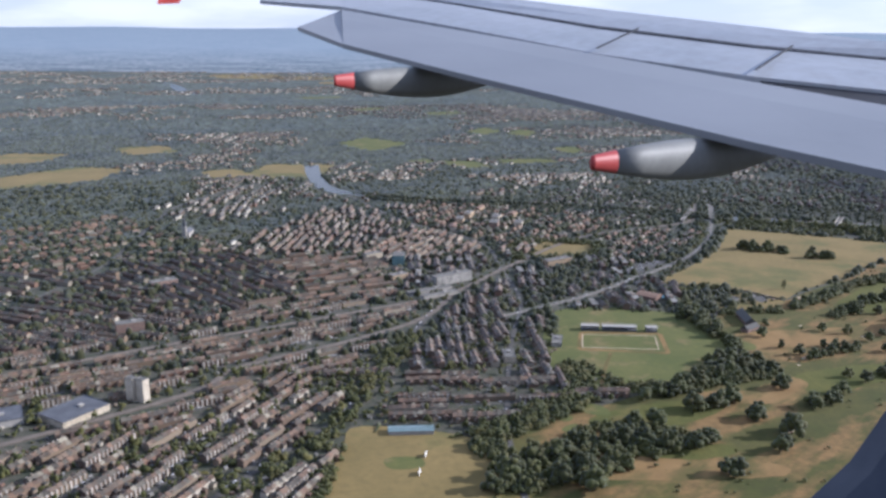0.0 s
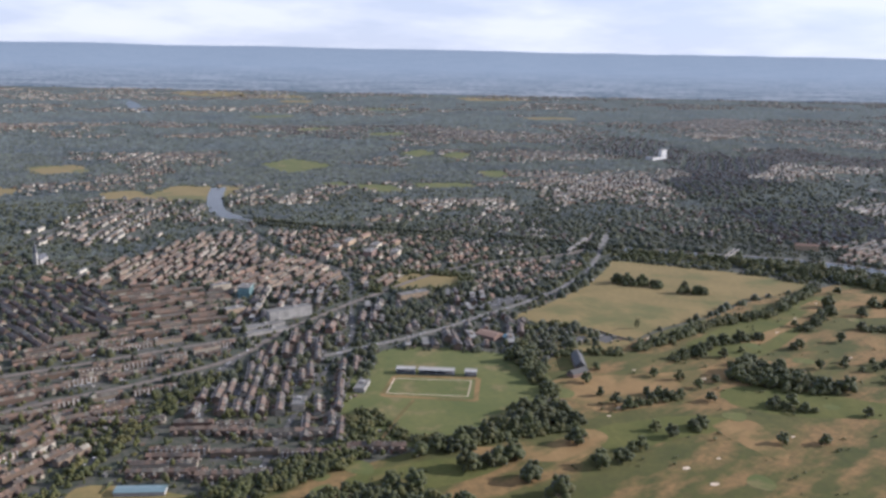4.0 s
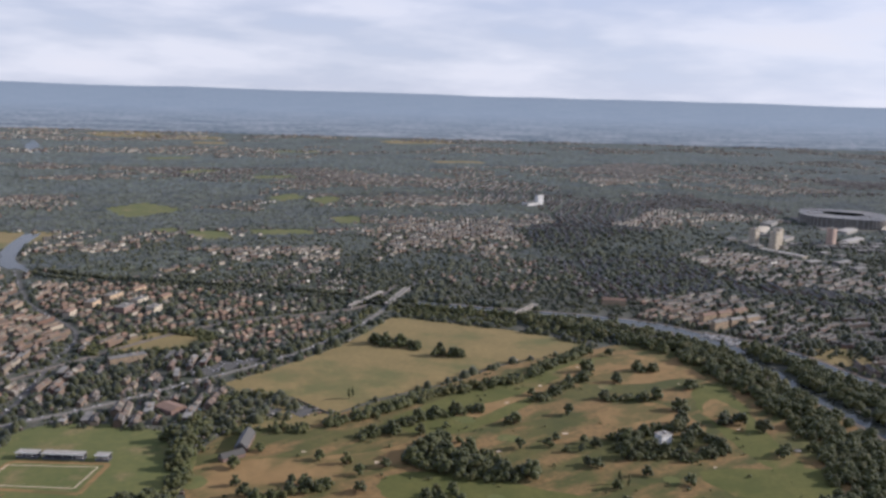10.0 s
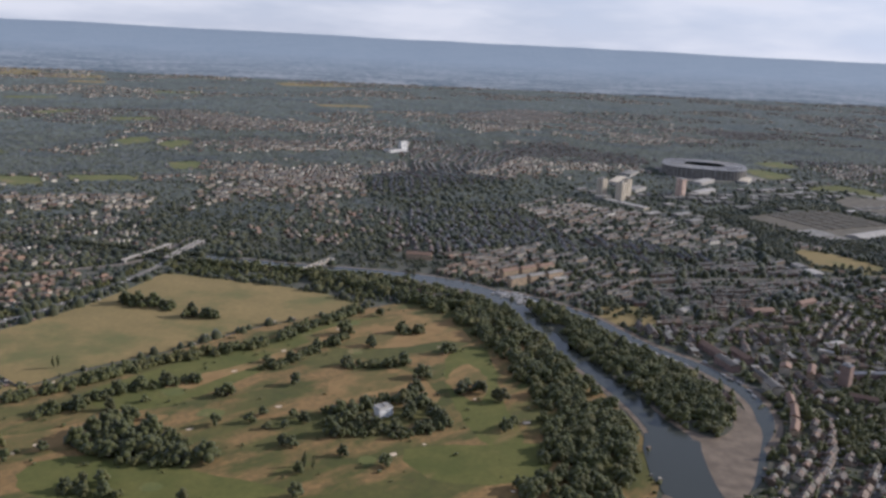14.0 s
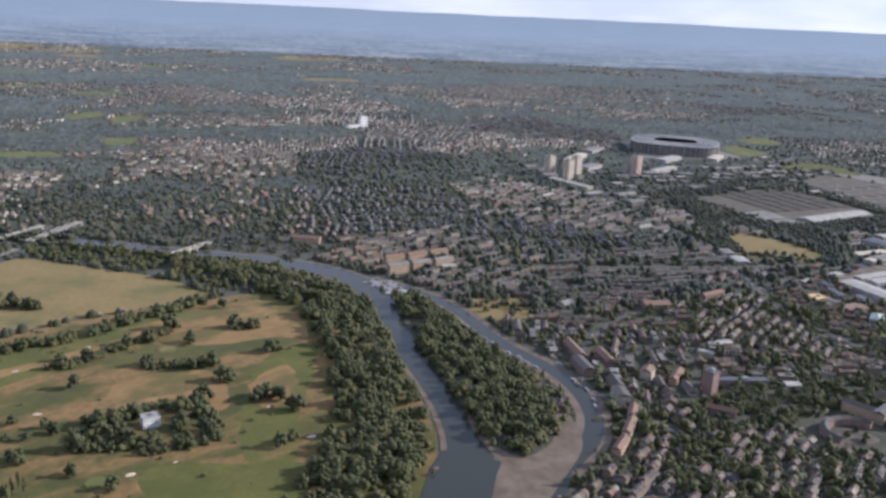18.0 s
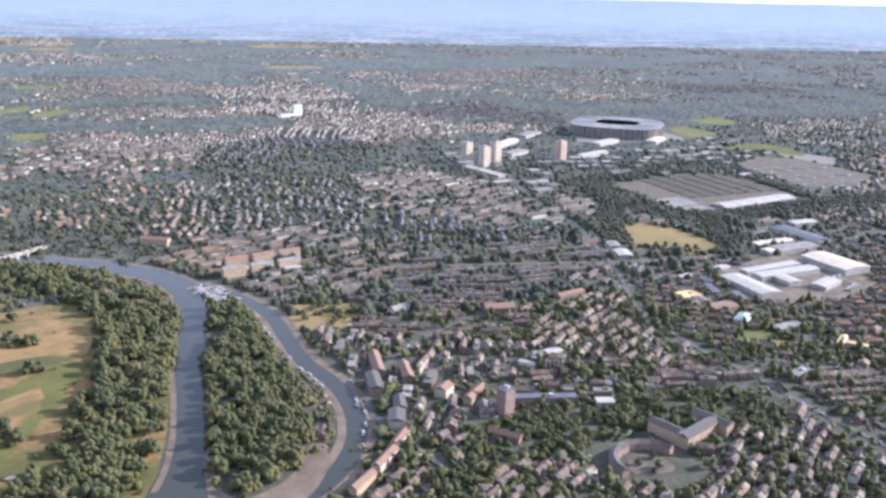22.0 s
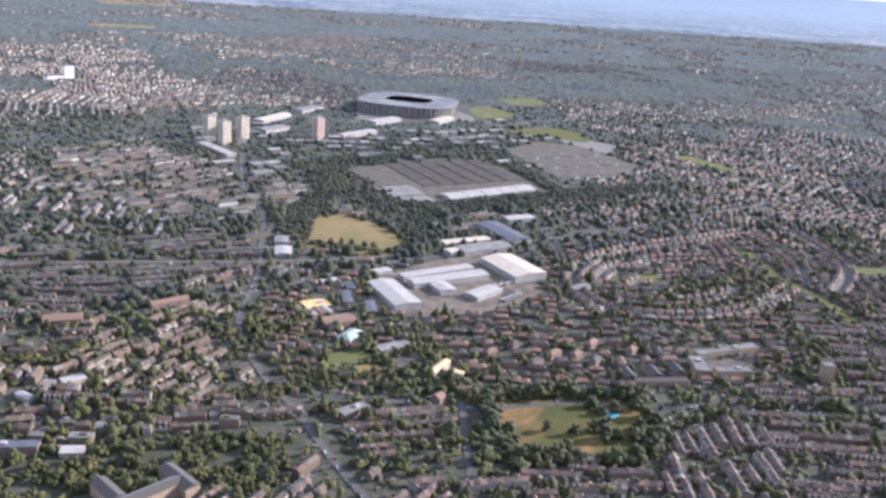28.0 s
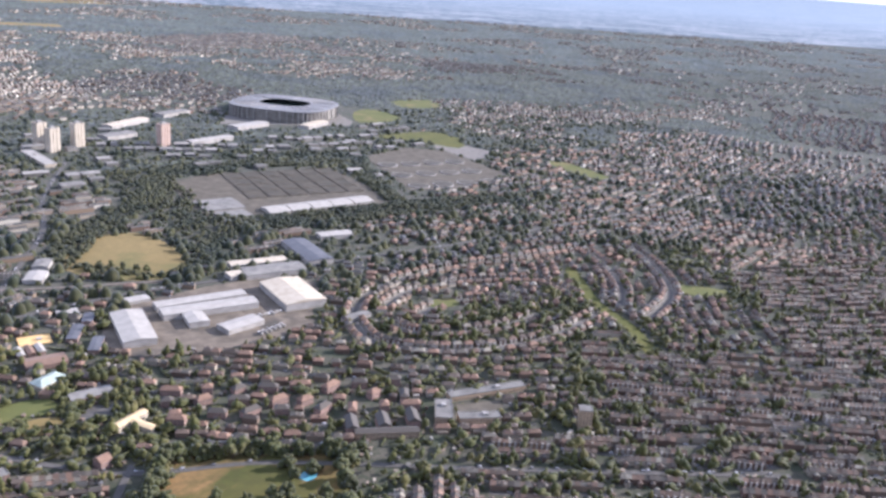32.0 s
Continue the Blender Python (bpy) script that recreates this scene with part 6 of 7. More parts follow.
for ring, mat, label in (
    ([(876, 3575), (1004, 3695), (1030, 3558), (905, 3447)], M_GREEN, "green field among far suburbs"), ([(1028, 3468), (1126, 3585), (1166, 3488), (1063, 3344)], M_GREEN, "green field among far suburbs"), ([(1002, 2979), (1102, 2992), (1072, 2840), (1000, 2852)], M_GREEN, "green field among far suburbs"),
    ([(3330, 1778), (3387, 1781), (3398, 1610), (3348, 1592)], M_GREEN, "green sports field beside the works"), ([(3343, 2749), (3511, 2767), (3479, 2625), (3340, 2611)], M_GREEN, "green sports field beyond the stadium"),
    ([(2857, 1071), (2876, 1066), (2822, 931), (2812, 845), (2778, 757), (2760, 763), (2795, 850), (2803, 935)], M_FAIRWAY, "narrow green strip along a stream")):
    plate("green_field", ring, mat, 0.6, label, "field", soft=3)
    take(ring)
    xs, ys = [p[0] for p in ring], [p[1] for p in ring]
    OPEN_LAND.append(((min(xs) + max(xs)) / 2, (min(ys) + max(ys)) / 2, max(xs) - min(xs), max(ys) - min(ys)))

M_BAY = material("painted_bays", (0.27, 0.245, 0.205), (0.37, 0.34, 0.29), 0.4, 0.85, jitter=0.3)
# crescents of semis round a small green
CRES = (2590, 1010)
rows = Heap()      # roofs, walls and chimneys of rows far from the path
roads = Heap()
verge_glare = Heap()
cars = Heap()
sheds = Heap()
rh = random.Random(11)
near_rows = []


def add_row(x, y, ang, length, depth, height, rise, far, flat=False, kind="terrace"):
    """Walls, roof and chimneys of a row of houses in the joined mesh."""
    red = kind == "semi" and rh.random() < 0.3
    add_box(rows, x, y, ang, length, depth, height, 0, 5 if (far and rh.random() < 0.6) or (y > 1350 and x > 1500 and rh.random() < 0.3) else 0)
    if flat:
        add_box(rows, x, y, ang, length + 0.4, depth + 0.4, 0.6, height, 3)
        if rh.random() < 0.6:
            add_box(rows, x, y, ang, length * 0.3, depth * 0.4, 2.2, height + 0.6, 0, rh.uniform(-0.2, 0.2) * length)
        return
    if far:
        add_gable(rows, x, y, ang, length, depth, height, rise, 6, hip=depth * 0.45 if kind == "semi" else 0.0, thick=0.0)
        return
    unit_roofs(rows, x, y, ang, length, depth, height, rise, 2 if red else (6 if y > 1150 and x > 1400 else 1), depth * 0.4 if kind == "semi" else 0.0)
    n = max(1, int(length / 5.5))
    for i in range(n):
        if i % (2 if y < 1350 else 4) == 0:
            add_box(rows, x, y, ang, 1.1, 0.8, 2.0, height + rise - 0.9, 0, (i + 1) / n * length - length / 2 - 0.5, rh.choice((-0.4, 0.4)))
    if kind == "terrace" and y < 1350:
        n = max(1, int(length / 11))
        for i in range(n):
            add_box(rows, x, y, ang, 4.4, 5.0, height * 0.75, 0, 0, (i + 0.5) / n * length - length / 2, depth / 2 + 2.5)
            add_gable(rows, x, y, ang + math.pi / 2, 5.0, 4.4, height * 0.75, 1.4, 1, 0, 0.2, dx=depth / 2 + 2.5, dy=-((i + 0.5) / n * length - length / 2))


def unit_roofs(heap, x, y, ang, length, depth, height, rise, mat, hip, where=None):
    """One roof for each house of a row, some a little higher or deeper, some with a dormer or an extension."""
    bays = not hip and rh.random() < (0.15 if 600 < (x if where is None else where) < 2200 else 0.45)
    n = max(1, round(length / (12 if hip or y > 1350 else 5.6)))
    w = length / n
    for i in range(n):
        lift = rh.uniform(-0.35, 0.45)
        off = (i + 0.5) * w - length / 2
        add_gable(heap, x, y, ang, w - 0.08, depth * rh.uniform(0.97, 1.06), height + lift, rise * rh.uniform(0.9, 1.1), mat, hip, 0.04 if not hip else 0.3, dx=off)
        if y > 1350:
            continue
        if bays:
            add_box(heap, x, y, ang, w * 0.34, 1.1, height + lift + 0.9, 0, 4, off - w * 0.2, -depth / 2 - 0.5)
        if rh.random() < 0.25:
            add_box(heap, x, y, ang, 2.4, 2.0, 1.7, height + lift + 0.4, 0, off, -depth * 0.28)
        if rh.random() < 0.3:
            add_box(heap, x, y, ang, w * 0.7, rh.uniform(2.5, 5), 2.8, 0, rh.choice((0, 3)), off, depth / 2 + 1.5)


def green_mass(x, y):
    """Where gardens and trees crowd together (above 0) and where houses do (below 0)."""
    return noise.noise((x * 0.006, y * 0.006, 2.0)) + 0.6 * noise.noise((x * 0.02, y * 0.02, 5.0))


# wooded parks and commons among the far suburbs: middle and half widths
WILD_WOODS = ((1260, 1880, 260, 170), (1520, 1850, 110, 110), (-750, 2450, 420, 330), (-1000, 3400, 800, 600), (330, 3050, 420, 260), (760, 2520, 260, 110), (1050, 2080, 200, 110), (300, 2330, 260, 120), (100, 4000, 900, 260), (1500, 5200, 1500, 330), (2600, 1900, 300, 60), (3900, 3000, 900, 260), (-300, 5600, 1200, 400), (4200, 5600, 1600, 420), (1000, 7000, 2500, 300))
TOWN_CENTRES = ((1650, 2700, 350, 260), (2100, 2750, 330, 280), (650, 2340, 230, 110), (1650, 3450, 330, 250), (250, 2290, 160, 90), (2500, 2900, 400, 300), (1150, 2900, 200, 130), (2450, 4100, 500, 350), (900, 6200, 900, 300), (300, 5000, 500, 220), (3600, 4700, 700, 400))


def town_mass(x, y):
    """Above 0 where the far suburbs are built up, below 0 where they are wooded."""
    wild = max([1 - ((x - cx) / rx) ** 2 - ((y - cy) / ry) ** 2 for cx, cy, rx, ry in WILD_WOODS])
    centre = max([1 - ((x - cx) / rx) ** 2 - ((y - cy) / ry) ** 2 for cx, cy, rx, ry in TOWN_CENTRES])
    return 1.3 * noise.noise((x * 0.0018, y * 0.0018, 6.0)) + 0.7 * noise.noise((x * 0.006, y * 0.006, 9.0)) - 1.2 * max(0.0, min(1.0, 2 * wild + 0.4)) + 0.5 * max(0.0, min(1.0, 2 * centre + 0.3))


def dome(seed):
    """A low uneven mound of leaves on five sides, for far woods."""
    r = random.Random(seed)
    v = [(1.1 * r.uniform(0.8, 1.2) * math.cos(1.257 * k), 1.1 * r.uniform(0.8, 1.2) * math.sin(1.257 * k), 0.0) for k in range(5)]
    v += [(0.75 * r.uniform(0.7, 1.2) * math.cos(1.257 * k + 0.5), 0.75 * r.uniform(0.7, 1.2) * math.sin(1.257 * k + 0.5), r.uniform(0.9, 1.3)) for k in range(5)]
    v.append((r.uniform(-0.2, 0.2), r.uniform(-0.2, 0.2), 1.7))
    f = [(k, (k + 1) % 5, 5 + k) for k in range(5)] + [(5 + k, (k + 1) % 5, 5 + (k + 1) % 5) for k in range(5)] + [(5 + k, 5 + (k + 1) % 5, 10) for k in range(5)]
    return np.array(v), np.array(f)


def tuft(seed):
    """The smallest crown, a six-sided tuft for trees seen from kilometres away."""
    r = random.Random(seed)
    v = [(r.uniform(0.8, 1.25) * math.cos(1.047 * k), r.uniform(0.8, 1.25) * math.sin(1.047 * k), r.uniform(0.0, 0.5)) for k in range(6)] + [(r.uniform(-0.3, 0.3), r.uniform(-0.3, 0.3), 1.5)]
    return np.array(v), np.array([(k, (k + 1) % 6, 6) for k in range(6)])


DOMES = [dome(s) for s in range(200, 208)]
TUFTS = [tuft(s) for s in range(220, 228)]


def far_woods(name, y0, y1, count, low, high, seed, mat, kinds):
    """Trees and copses of the far suburbs, thick in woods and thin among houses, absent on fields and water."""
    r, places = random.Random(seed), []
    while len(places) < count:
        y = y0 + (y1 - y0) * r.random()
        x = r.uniform(-900 - 0.26 * y, 2150 + 1.68 * y)
        a, b = int((x - MX0) / CELL), int((y - MY0) / CELL)
        if any(abs(x - fx) < 0.55 * fw and abs(y - fy) < 0.55 * fd for fx, fy, fw, fd in OPEN_LAND):
            continue
        if 0 <= a < MAPW and 0 <= b < MAPH and taken[max(0, b - 1):b + 2, max(0, a - 1):a + 2].any():
            continue
        wooded = 0.55 - 2.4 * town_mass(x, y) + 0.7 * noise.noise((x * 0.012, y * 0.004, 3.0))
        if r.random() > max(0.1, wooded):
            continue
        size = r.uniform(low, high) * (1.25 if wooded > 0.9 else 0.85)
        places.append((x, y, -0.5, size, r.uniform(4, 7.5)))
    forest(name, places, kinds, "dark green woods and garden trees of the far suburbs", "woods", mat, True)


def settle(si):
    cx, cy, deg, pitch, kind, length, leafy = SEEDS[si]
    ang = radians(deg)
    c, s = math.cos(ang), math.sin(ang)
    reach, far_seed = 420, cy > 1950
    if far_seed:
        reach = 620
    n = int(reach / pitch)
    for k in range(-n, n + 1):
        v = k * pitch + rh.uniform(-5, 5)
        u = -reach
        while u < reach:
            for side in (1, -1):
                L = length * (rh.uniform(0.4, 1.8) if kind == "town" else rh.uniform(0.5, 1.25)) * (0.65 if far_seed else 1.0)
                if side == 1:
                    step = L
                depth = {"terrace": 8.0, "semi": 8.5, "town": 8.5, "works": 22, "leafy": 10}[kind] * (rh.uniform(0.75, 1.5) if kind == "town" else rh.uniform(0.85, 1.2))
                front = 9.0 if kind != "works" else 20
                bow = 16 * math.sin(u * 0.008 + si) + 6 * math.sin(u * 0.021 + 2 * si)
                w = v + bow + side * (front + depth / 2 - 4)
                x, y = cx + (u + L / 2) * c - w * s, cy + (u + L / 2) * s + w * c
                if not in_view(x, y) or nearest_seed(x, y) != si:
                    continue
                ends = [(x + a * L / 2 * c - b * depth / 2 * s, y + a * L / 2 * s + b * depth / 2 * c) for a in (-1, 0, 1) for b in (-1, 1)]
                if not all(is_free(*p) for p in ends):
                    continue
                bare = {"terrace": 0.06 if y < 1000 or x < 600 else (0.12 if x < 1400 else 0.26), "semi": 0.26, "town": 0.2, "works": 0.8, "leafy": 0.75}[kind] + ((0.2 if leafy < 0.22 else 0.5) if kind == "terrace" else 1.1) * max(0.0, green_mass(x, y) - 0.12)
                if rh.random() < (bare if not far_seed else 0.84 - 1.3 * town_mass(x, y)):
                    continue
                tilt = ang + rh.uniform(-0.06, 0.06) * (1 if kind == "terrace" else 2.6)
                take_spot(x, y, ang, L, depth)
                if math.hypot(x - CRES[0], y - CRES[1]) < 40:
                    continue
                if kind == "works":
                    add_box(sheds, x, y, ang, L, depth, rh.uniform(5, 9), 0, 0)
                    add_gable(sheds, x, y, ang, L, depth, 7 + rh.uniform(0, 2), 1.6, rh.choice((0, 0, 0, 0, 1, 2)))
                    continue
                flat = kind == "town" and rh.random() < 0.22
                height = {"terrace": 6.4, "semi": 5.6, "town": 6.6, "leafy": 6}[kind] * (rh.uniform(0.9, 1.2) if kind != "town" else rh.uniform(0.6, 1.5))
                rise = depth * 0.33
                face = tilt if side == 1 else tilt + math.pi
                if not flat and y < 1150 and y + 0.15 * abs(x - 1400) < 1000 and kind in ("terrace", "town", "semi") and rh.random() < 0.75:
                    near_rows.append((x, y, face, L, depth, height, rise, kind))
                else:
                    add_row(x, y, face, L, depth, height, rise, far_seed, flat, kind)
                if side == 1 and not far_seed:
                    a, b = cx + u * c - (v + bow) * s, cy + u * s + (v + bow) * c
                    ribbon(roads, [(a, b), (a + (L + 5) * c, b + (L + 5) * s)], 5.6, 0.14 + 0.02 * rh.random(), 0.12)
                if y < 1500:
                    for i in range(int(L / 9)):
                        if rh.random() < 0.6:
                            p = u + rh.uniform(0, L)
                            q = v + bow + side * 3.0
                            add_box(cars, cx + p * c - q * s, cy + p * s + q * c, ang, 4.3, 1.75, 0.75, 0.35)
                            add_box(cars, cx + p * c - q * s, cy + p * s + q * c, ang, 2.3, 1.55, 0.6, 1.1)
            u += step + (rh.uniform(3, 9) if kind not in ("terrace", "town") else rh.choice((2.5, 3.5, 12)))


def crescent(pts, gap=16.5, setback=12.0):
    """Paired houses on both sides of a curving street."""
    line = curve_line(pts, 6)
    ribbon(roads, line, 6.0, 0.2, 0.15)
    # wide pale verge under the street, its colour standing in for road glare
    ribbon(verge_glare, line, 13.0, 0.12, 0.1)
    take_line(line, 12)
    walked, nxt = 0.0, 4.0
    for (ax, ay), (bx, by) in zip(line, line[1:]):
        d = math.hypot(bx - ax, by - ay)
        while nxt < walked + d:
            f = (nxt - walked) / d
            tang = math.atan2(by - ay, bx - ax)
            for side in (-1, 1):
                x = ax + (bx - ax) * f - math.sin(tang) * setback * side
                y = ay + (by - ay) * f + math.cos(tang) * setback * side
                if is_free(x, y) and in_view(x, y) and rh.random() < 0.93:
                    add_row(x, y, tang if side > 0 else tang + math.pi, 12.5 * rh.uniform(0.9, 1.08), 8.5, 5.6, 3.0, False, False, "semi")
                    # pale boxes added to each front for the brightness of sunlit walls
                    for off in (-3.3, 3.3):
                        add_box(rows, x, y, tang if side > 0 else tang + math.pi, 3.0, 1.0, 5.0, 0, 4, off, -4.5)
                    take_spot(x, y, tang, 13, 9)
            nxt += gap
        walked += d


# crescents first
for pts in ([(2447, 1003), (2484, 1060), (2561, 1112), (2675, 1143), (2807, 1149), (2962, 1166)], [(2442, 994), (2437, 934), (2459, 897), (2532, 858), (2637, 848), (2716, 869), (2790, 900)],
            [(2486, 968), (2498, 933), (2556, 909), (2630, 905), (2700, 928)], [(2500, 1020), (2560, 1064), (2640, 1080), (2720, 1070), (2790, 1040), (2800, 970)], [(2540, 985), (2600, 1010), (2670, 1000), (2710, 970)],
            [(2840, 910), (2900, 980), (2940, 1070), (2960, 1150)], [(2850, 860), (2960, 930), (3030, 1050), (3060, 1150)]):
    crescent(pts)
for si in range(len(SEEDS)):
    settle(si)
far_woods("suburb_woods", 1900, 3800, 72000, 4, 8, 301, M_HAZED_CANOPY, TUFTS)
far_woods("outer_woods", 3800, 8700, 85000, 5, 11, 302, M_HAZED_WOOD, TUFTS)
tagged(rows.build("house_rows", [M_WALL, M_ROOF, M_REDROOF, M_FLAT, M_BAY, M_SUNLIT_WALL, M_HAZED_SLATE]), "rows of brick houses with tiled roofs filling the suburbs", "houses", kind="stuff")
tagged(roads.build("streets", M_ASPHALT), "grey residential streets between the house rows", "streets", kind="structure")
tagged(verge_glare.build("pavement", M_PAVED), "pale verges along curving streets, lightened for glare off the road", "pavement", kind="structure")
for line, off, gap in ((A_ROAD, 2.6, 40), (A_ROAD, -2.6, 46), (TWICK_ROAD, 2.0, 60), (TWICK_ROAD, -2.0, 50), (KEW_ROAD, 1.8, 40), (LONDON_ROAD, 2.0, 60), (SOUTH_ROAD, 2.6, 26), (LOWER_ROAD, 2.6, 22)):
    for (ax, ay), (bx, by) in zip(line, line[1:]):
        d = math.hypot(bx - ax, by - ay)
        for i in range(int(d / gap + rh.random())):
            f = rh.random()
            x, y = ax + (bx - ax) * f - (by - ay) / d * off, ay + (by - ay) * f + (bx - ax) / d * off
            for w, h, z in ((4.3, 0.8, 1.0), (2.3, 0.6, 1.8)):
                add_box(cars, x, y, math.atan2(by - ay, bx - ax), w, 1.75, h, z)
for i in range(12):
    for j in range(4):
        if rh.random() < 0.7:
            x, y = 402 + 8.2 * i - 3 * j, 1352 + 5.2 * i + 8 * j
            add_box(cars, x, y, 2.1, 4.3, 1.75, 0.9, 0.65)
            add_box(cars, x, y, 2.1, 2.3, 1.6, 0.6, 1.5)
tagged(cars.build("parked_cars", M_CAR), "cars parked nose to tail along the streets", "cars", kind="stuff")
tagged(sheds.build("works_sheds", [M_FLAT, M_WHITE, M_FLAT]), "long industrial sheds with pale roofs", "sheds", kind="stuff")


# the rows that the flight passes nearest, one thing each
def house_row(x, y, ang, L, depth, height, rise, kind):
    base = new("terrace" if kind == "terrace" else "house")
    base.matrix_basis = pose(x, y, 0, 0, 0, math.degrees(ang))
    h = Heap()
    add_box(h, 0, 0, 0, L, depth, height)
    if kind == "terrace":
        n = max(1, int(L / 11))
        for i in range(n):
            add_box(h, 0, 0, 0, 4.4, 5.0, height * 0.75, 0, 0, (i + 0.5) / n * L - L / 2, depth / 2 + 2.5)
    h.build("wall", M_WALL_ONE, base)
    red = kind == "semi"
    hip = depth * 0.4 if red else 0.0
    bays = not hip and rh.random() < (0.15 if 600 < x < 2200 else 0.45)
    units = max(1, round(L / (12 if hip else 5.6)))
    w = L / units
    for i in range(units):
        lift, off = rh.uniform(-0.35, 0.45), (i + 0.5) * w - L / 2
        h = Heap()
        add_gable(h, 0, 0, 0, w - 0.08, depth * rh.uniform(0.97, 1.06), height + lift, rise * rh.uniform(0.9, 1.1), 0, hip, 0.3 if hip else 0.04, dx=off)
        h.build("roof", M_REDROOF if red and int(x) % 2 else M_ROOF_ONE, base)
        if bays:
            h = Heap()
            add_box(h, 0, 0, 0, w * 0.34, 1.1, height + lift + 0.9, 0, 0, off - w * 0.2, -depth / 2 - 0.5)
            h.build("bay_window", M_BAY, base)
    if kind == "terrace":
        for i in range(n):
            h = Heap()
            add_gable(h, 0, 0, math.pi / 2, 5.0, 4.4, height * 0.75, 1.4, 0, 0, 0.2, dx=depth / 2 + 2.5, dy=-((i + 0.5) / n * L - L / 2))
            h.build("rear_roof", M_ROOF_ONE, base)
    n = max(1, int(L / 10))
    for i in range(n):
        ch = new("chimney", CHIMNEY)
        ch.parent, ch.location = base, ((i + 0.5) / n * L - L / 2 + 4.0, 0.3, height + rise - 0.9)
    n = max(2, int(L / 5))
    for i in range(n):
        for z in (0.9, 3.6):
            wd = new("window", PANE)
            wd.parent, wd.location = base, ((i + 0.5) / n * L - L / 2, -depth / 2, z)
    word = {"terrace": "terrace of brick houses with slate roof and chimney stacks", "semi": "detached brick house with hipped tiled roof", "town": "town building with pitched roof and brick walls"}[kind]
    return tagged(base, word, "house", "house rows")


M_WALL_ONE = material("row_walls", (0.14, 0.11, 0.08), (0.32, 0.24, 0.17), 0.3, 0.9, jitter=0.2, haze_sheen=0.08, by="object", palette=WALLS)
M_ROOF_ONE = material("row_roofs", (0.06, 0.05, 0.045), (0.15, 0.10, 0.08), 0.4, 0.7, jitter=0.25, haze_sheen=0.02, by="object", palette=ROOFS)
hc = Heap()
add_box(hc, 0, 0, 0, 1.1, 0.8, 2.0)
add_box(hc, 0, 0, 0, 0.3, 0.3, 0.5, 2.0, 0, -0.3)
add_box(hc, 0, 0, 0, 0.3, 0.3, 0.5, 2.0, 0, 0.3)
tmp = hc.build("chimney", M_BRICK)
CHIMNEY = tmp.data
bpy.data.objects.remove(tmp)
hc = Heap()
add_box(hc, 0, 0, 0, 1.3, 0.16, 1.5)
tmp = hc.build("window", M_WINDOW)
PANE = tmp.data
bpy.data.objects.remove(tmp)
near_rows.sort(key=lambda r: r[1] + 0.12 * abs(r[0] - 1000))
for row in near_rows[:176]:
    house_row(*row)
rest = Heap()
rows = rest
for x, y, ang, L, depth, height, rise, kind in near_rows[176:]:
    add_row(x, y, ang, L, depth, height, rise, False, False, kind)
if near_rows[176:]:
    tagged(rest.build("house_rows_near", [M_WALL, M_ROOF, M_REDROOF, M_FLAT, M_BAY, M_SUNLIT_WALL, M_HAZED_SLATE]), "rows of brick houses with tiled roofs and chimneys", "houses", kind="stuff")

# garden and street trees on what is left free
rg = random.Random(21)
near_g, mid_g, far_g = [], [], []
yards = Heap()
CELLS = 24
for i in range(250):
    for j in range(205):
        x0, y0 = -1900 + CELLS * i, 300 + CELLS * j
        if not in_view(x0, y0):
            continue
        leafy = SEEDS[nearest_seed(x0, y0)][6]
        thick = green_mass(x0, y0)
        share = min(1.0, max(0.35 if y0 < 1900 else 0.4, leafy * 0.75 + 0.25 + 1.3 * thick))
        tries = 10 if y0 < 1000 else (10 if y0 < 1500 else (8.5 if y0 < 2100 else (4.0 if y0 < 2600 else 1.8)))
        if x0 > 2450 + 0.55 * y0:
            tries = tries * 0.6
        for k in range(int(tries + rg.random())):
            if rg.random() > share * (0.6 if x0 > 2000 and y0 > 950 else 1.0):
                continue
            x, y = x0 + rg.uniform(0, CELLS), y0 + rg.uniform(0, CELLS)
            if not is_free(x, y):
                continue
            s = (1.7 + 5.6 * rg.random() ** 2.0) * (1.15 if x > 1450 else 1.0) * (1.2 if leafy > 0.55 or (x > 1430 and thick > 0.1) else 1.0)
            if y < 1500:
                near_g.append((x, y, -0.5, s * 1.1, s * rg.uniform(1.5, 2.1)))
                if rg.random() < 0.3:
                    add_box(yards, x + rg.uniform(3, 8), y + rg.uniform(3, 8), rg.uniform(0, 3), rg.uniform(2, 6), rg.uniform(2, 4), rg.uniform(2.2, 3.0), 0, rg.choice((0, 0, 1)))
            elif y < 2600:
                mid_g.append((x, y, -0.6, s * 1.1, s * rg.uniform(1.1, 1.6)))
            else:
                far_g.append((x, y, -0.5, 2 + s * 1.2, rg.uniform(5, 9)))
tagged(yards.build("garden_sheds", [M_WALL, M_FLAT]), "small sheds and outbuildings in back gardens", "sheds", kind="stuff")
forest("garden_trees", [p for p in near_g if p[1] < 1100], GARDEN_KINDS, "small dark green trees in gardens and streets", "trees")
forest("street_trees", [p for p in near_g if p[1] >= 1100], DOMES, "small dark green trees among the terraces", "trees", M_HAZED_LEAF)
forest("suburb_trees", mid_g, DOMES, "dark green trees among the suburban houses", "trees", M_HAZED_LEAF, True)
forest("distant_trees", far_g, TUFTS, "dark green trees among the far suburbs", "trees", M_HAZED_CANOPY, True)
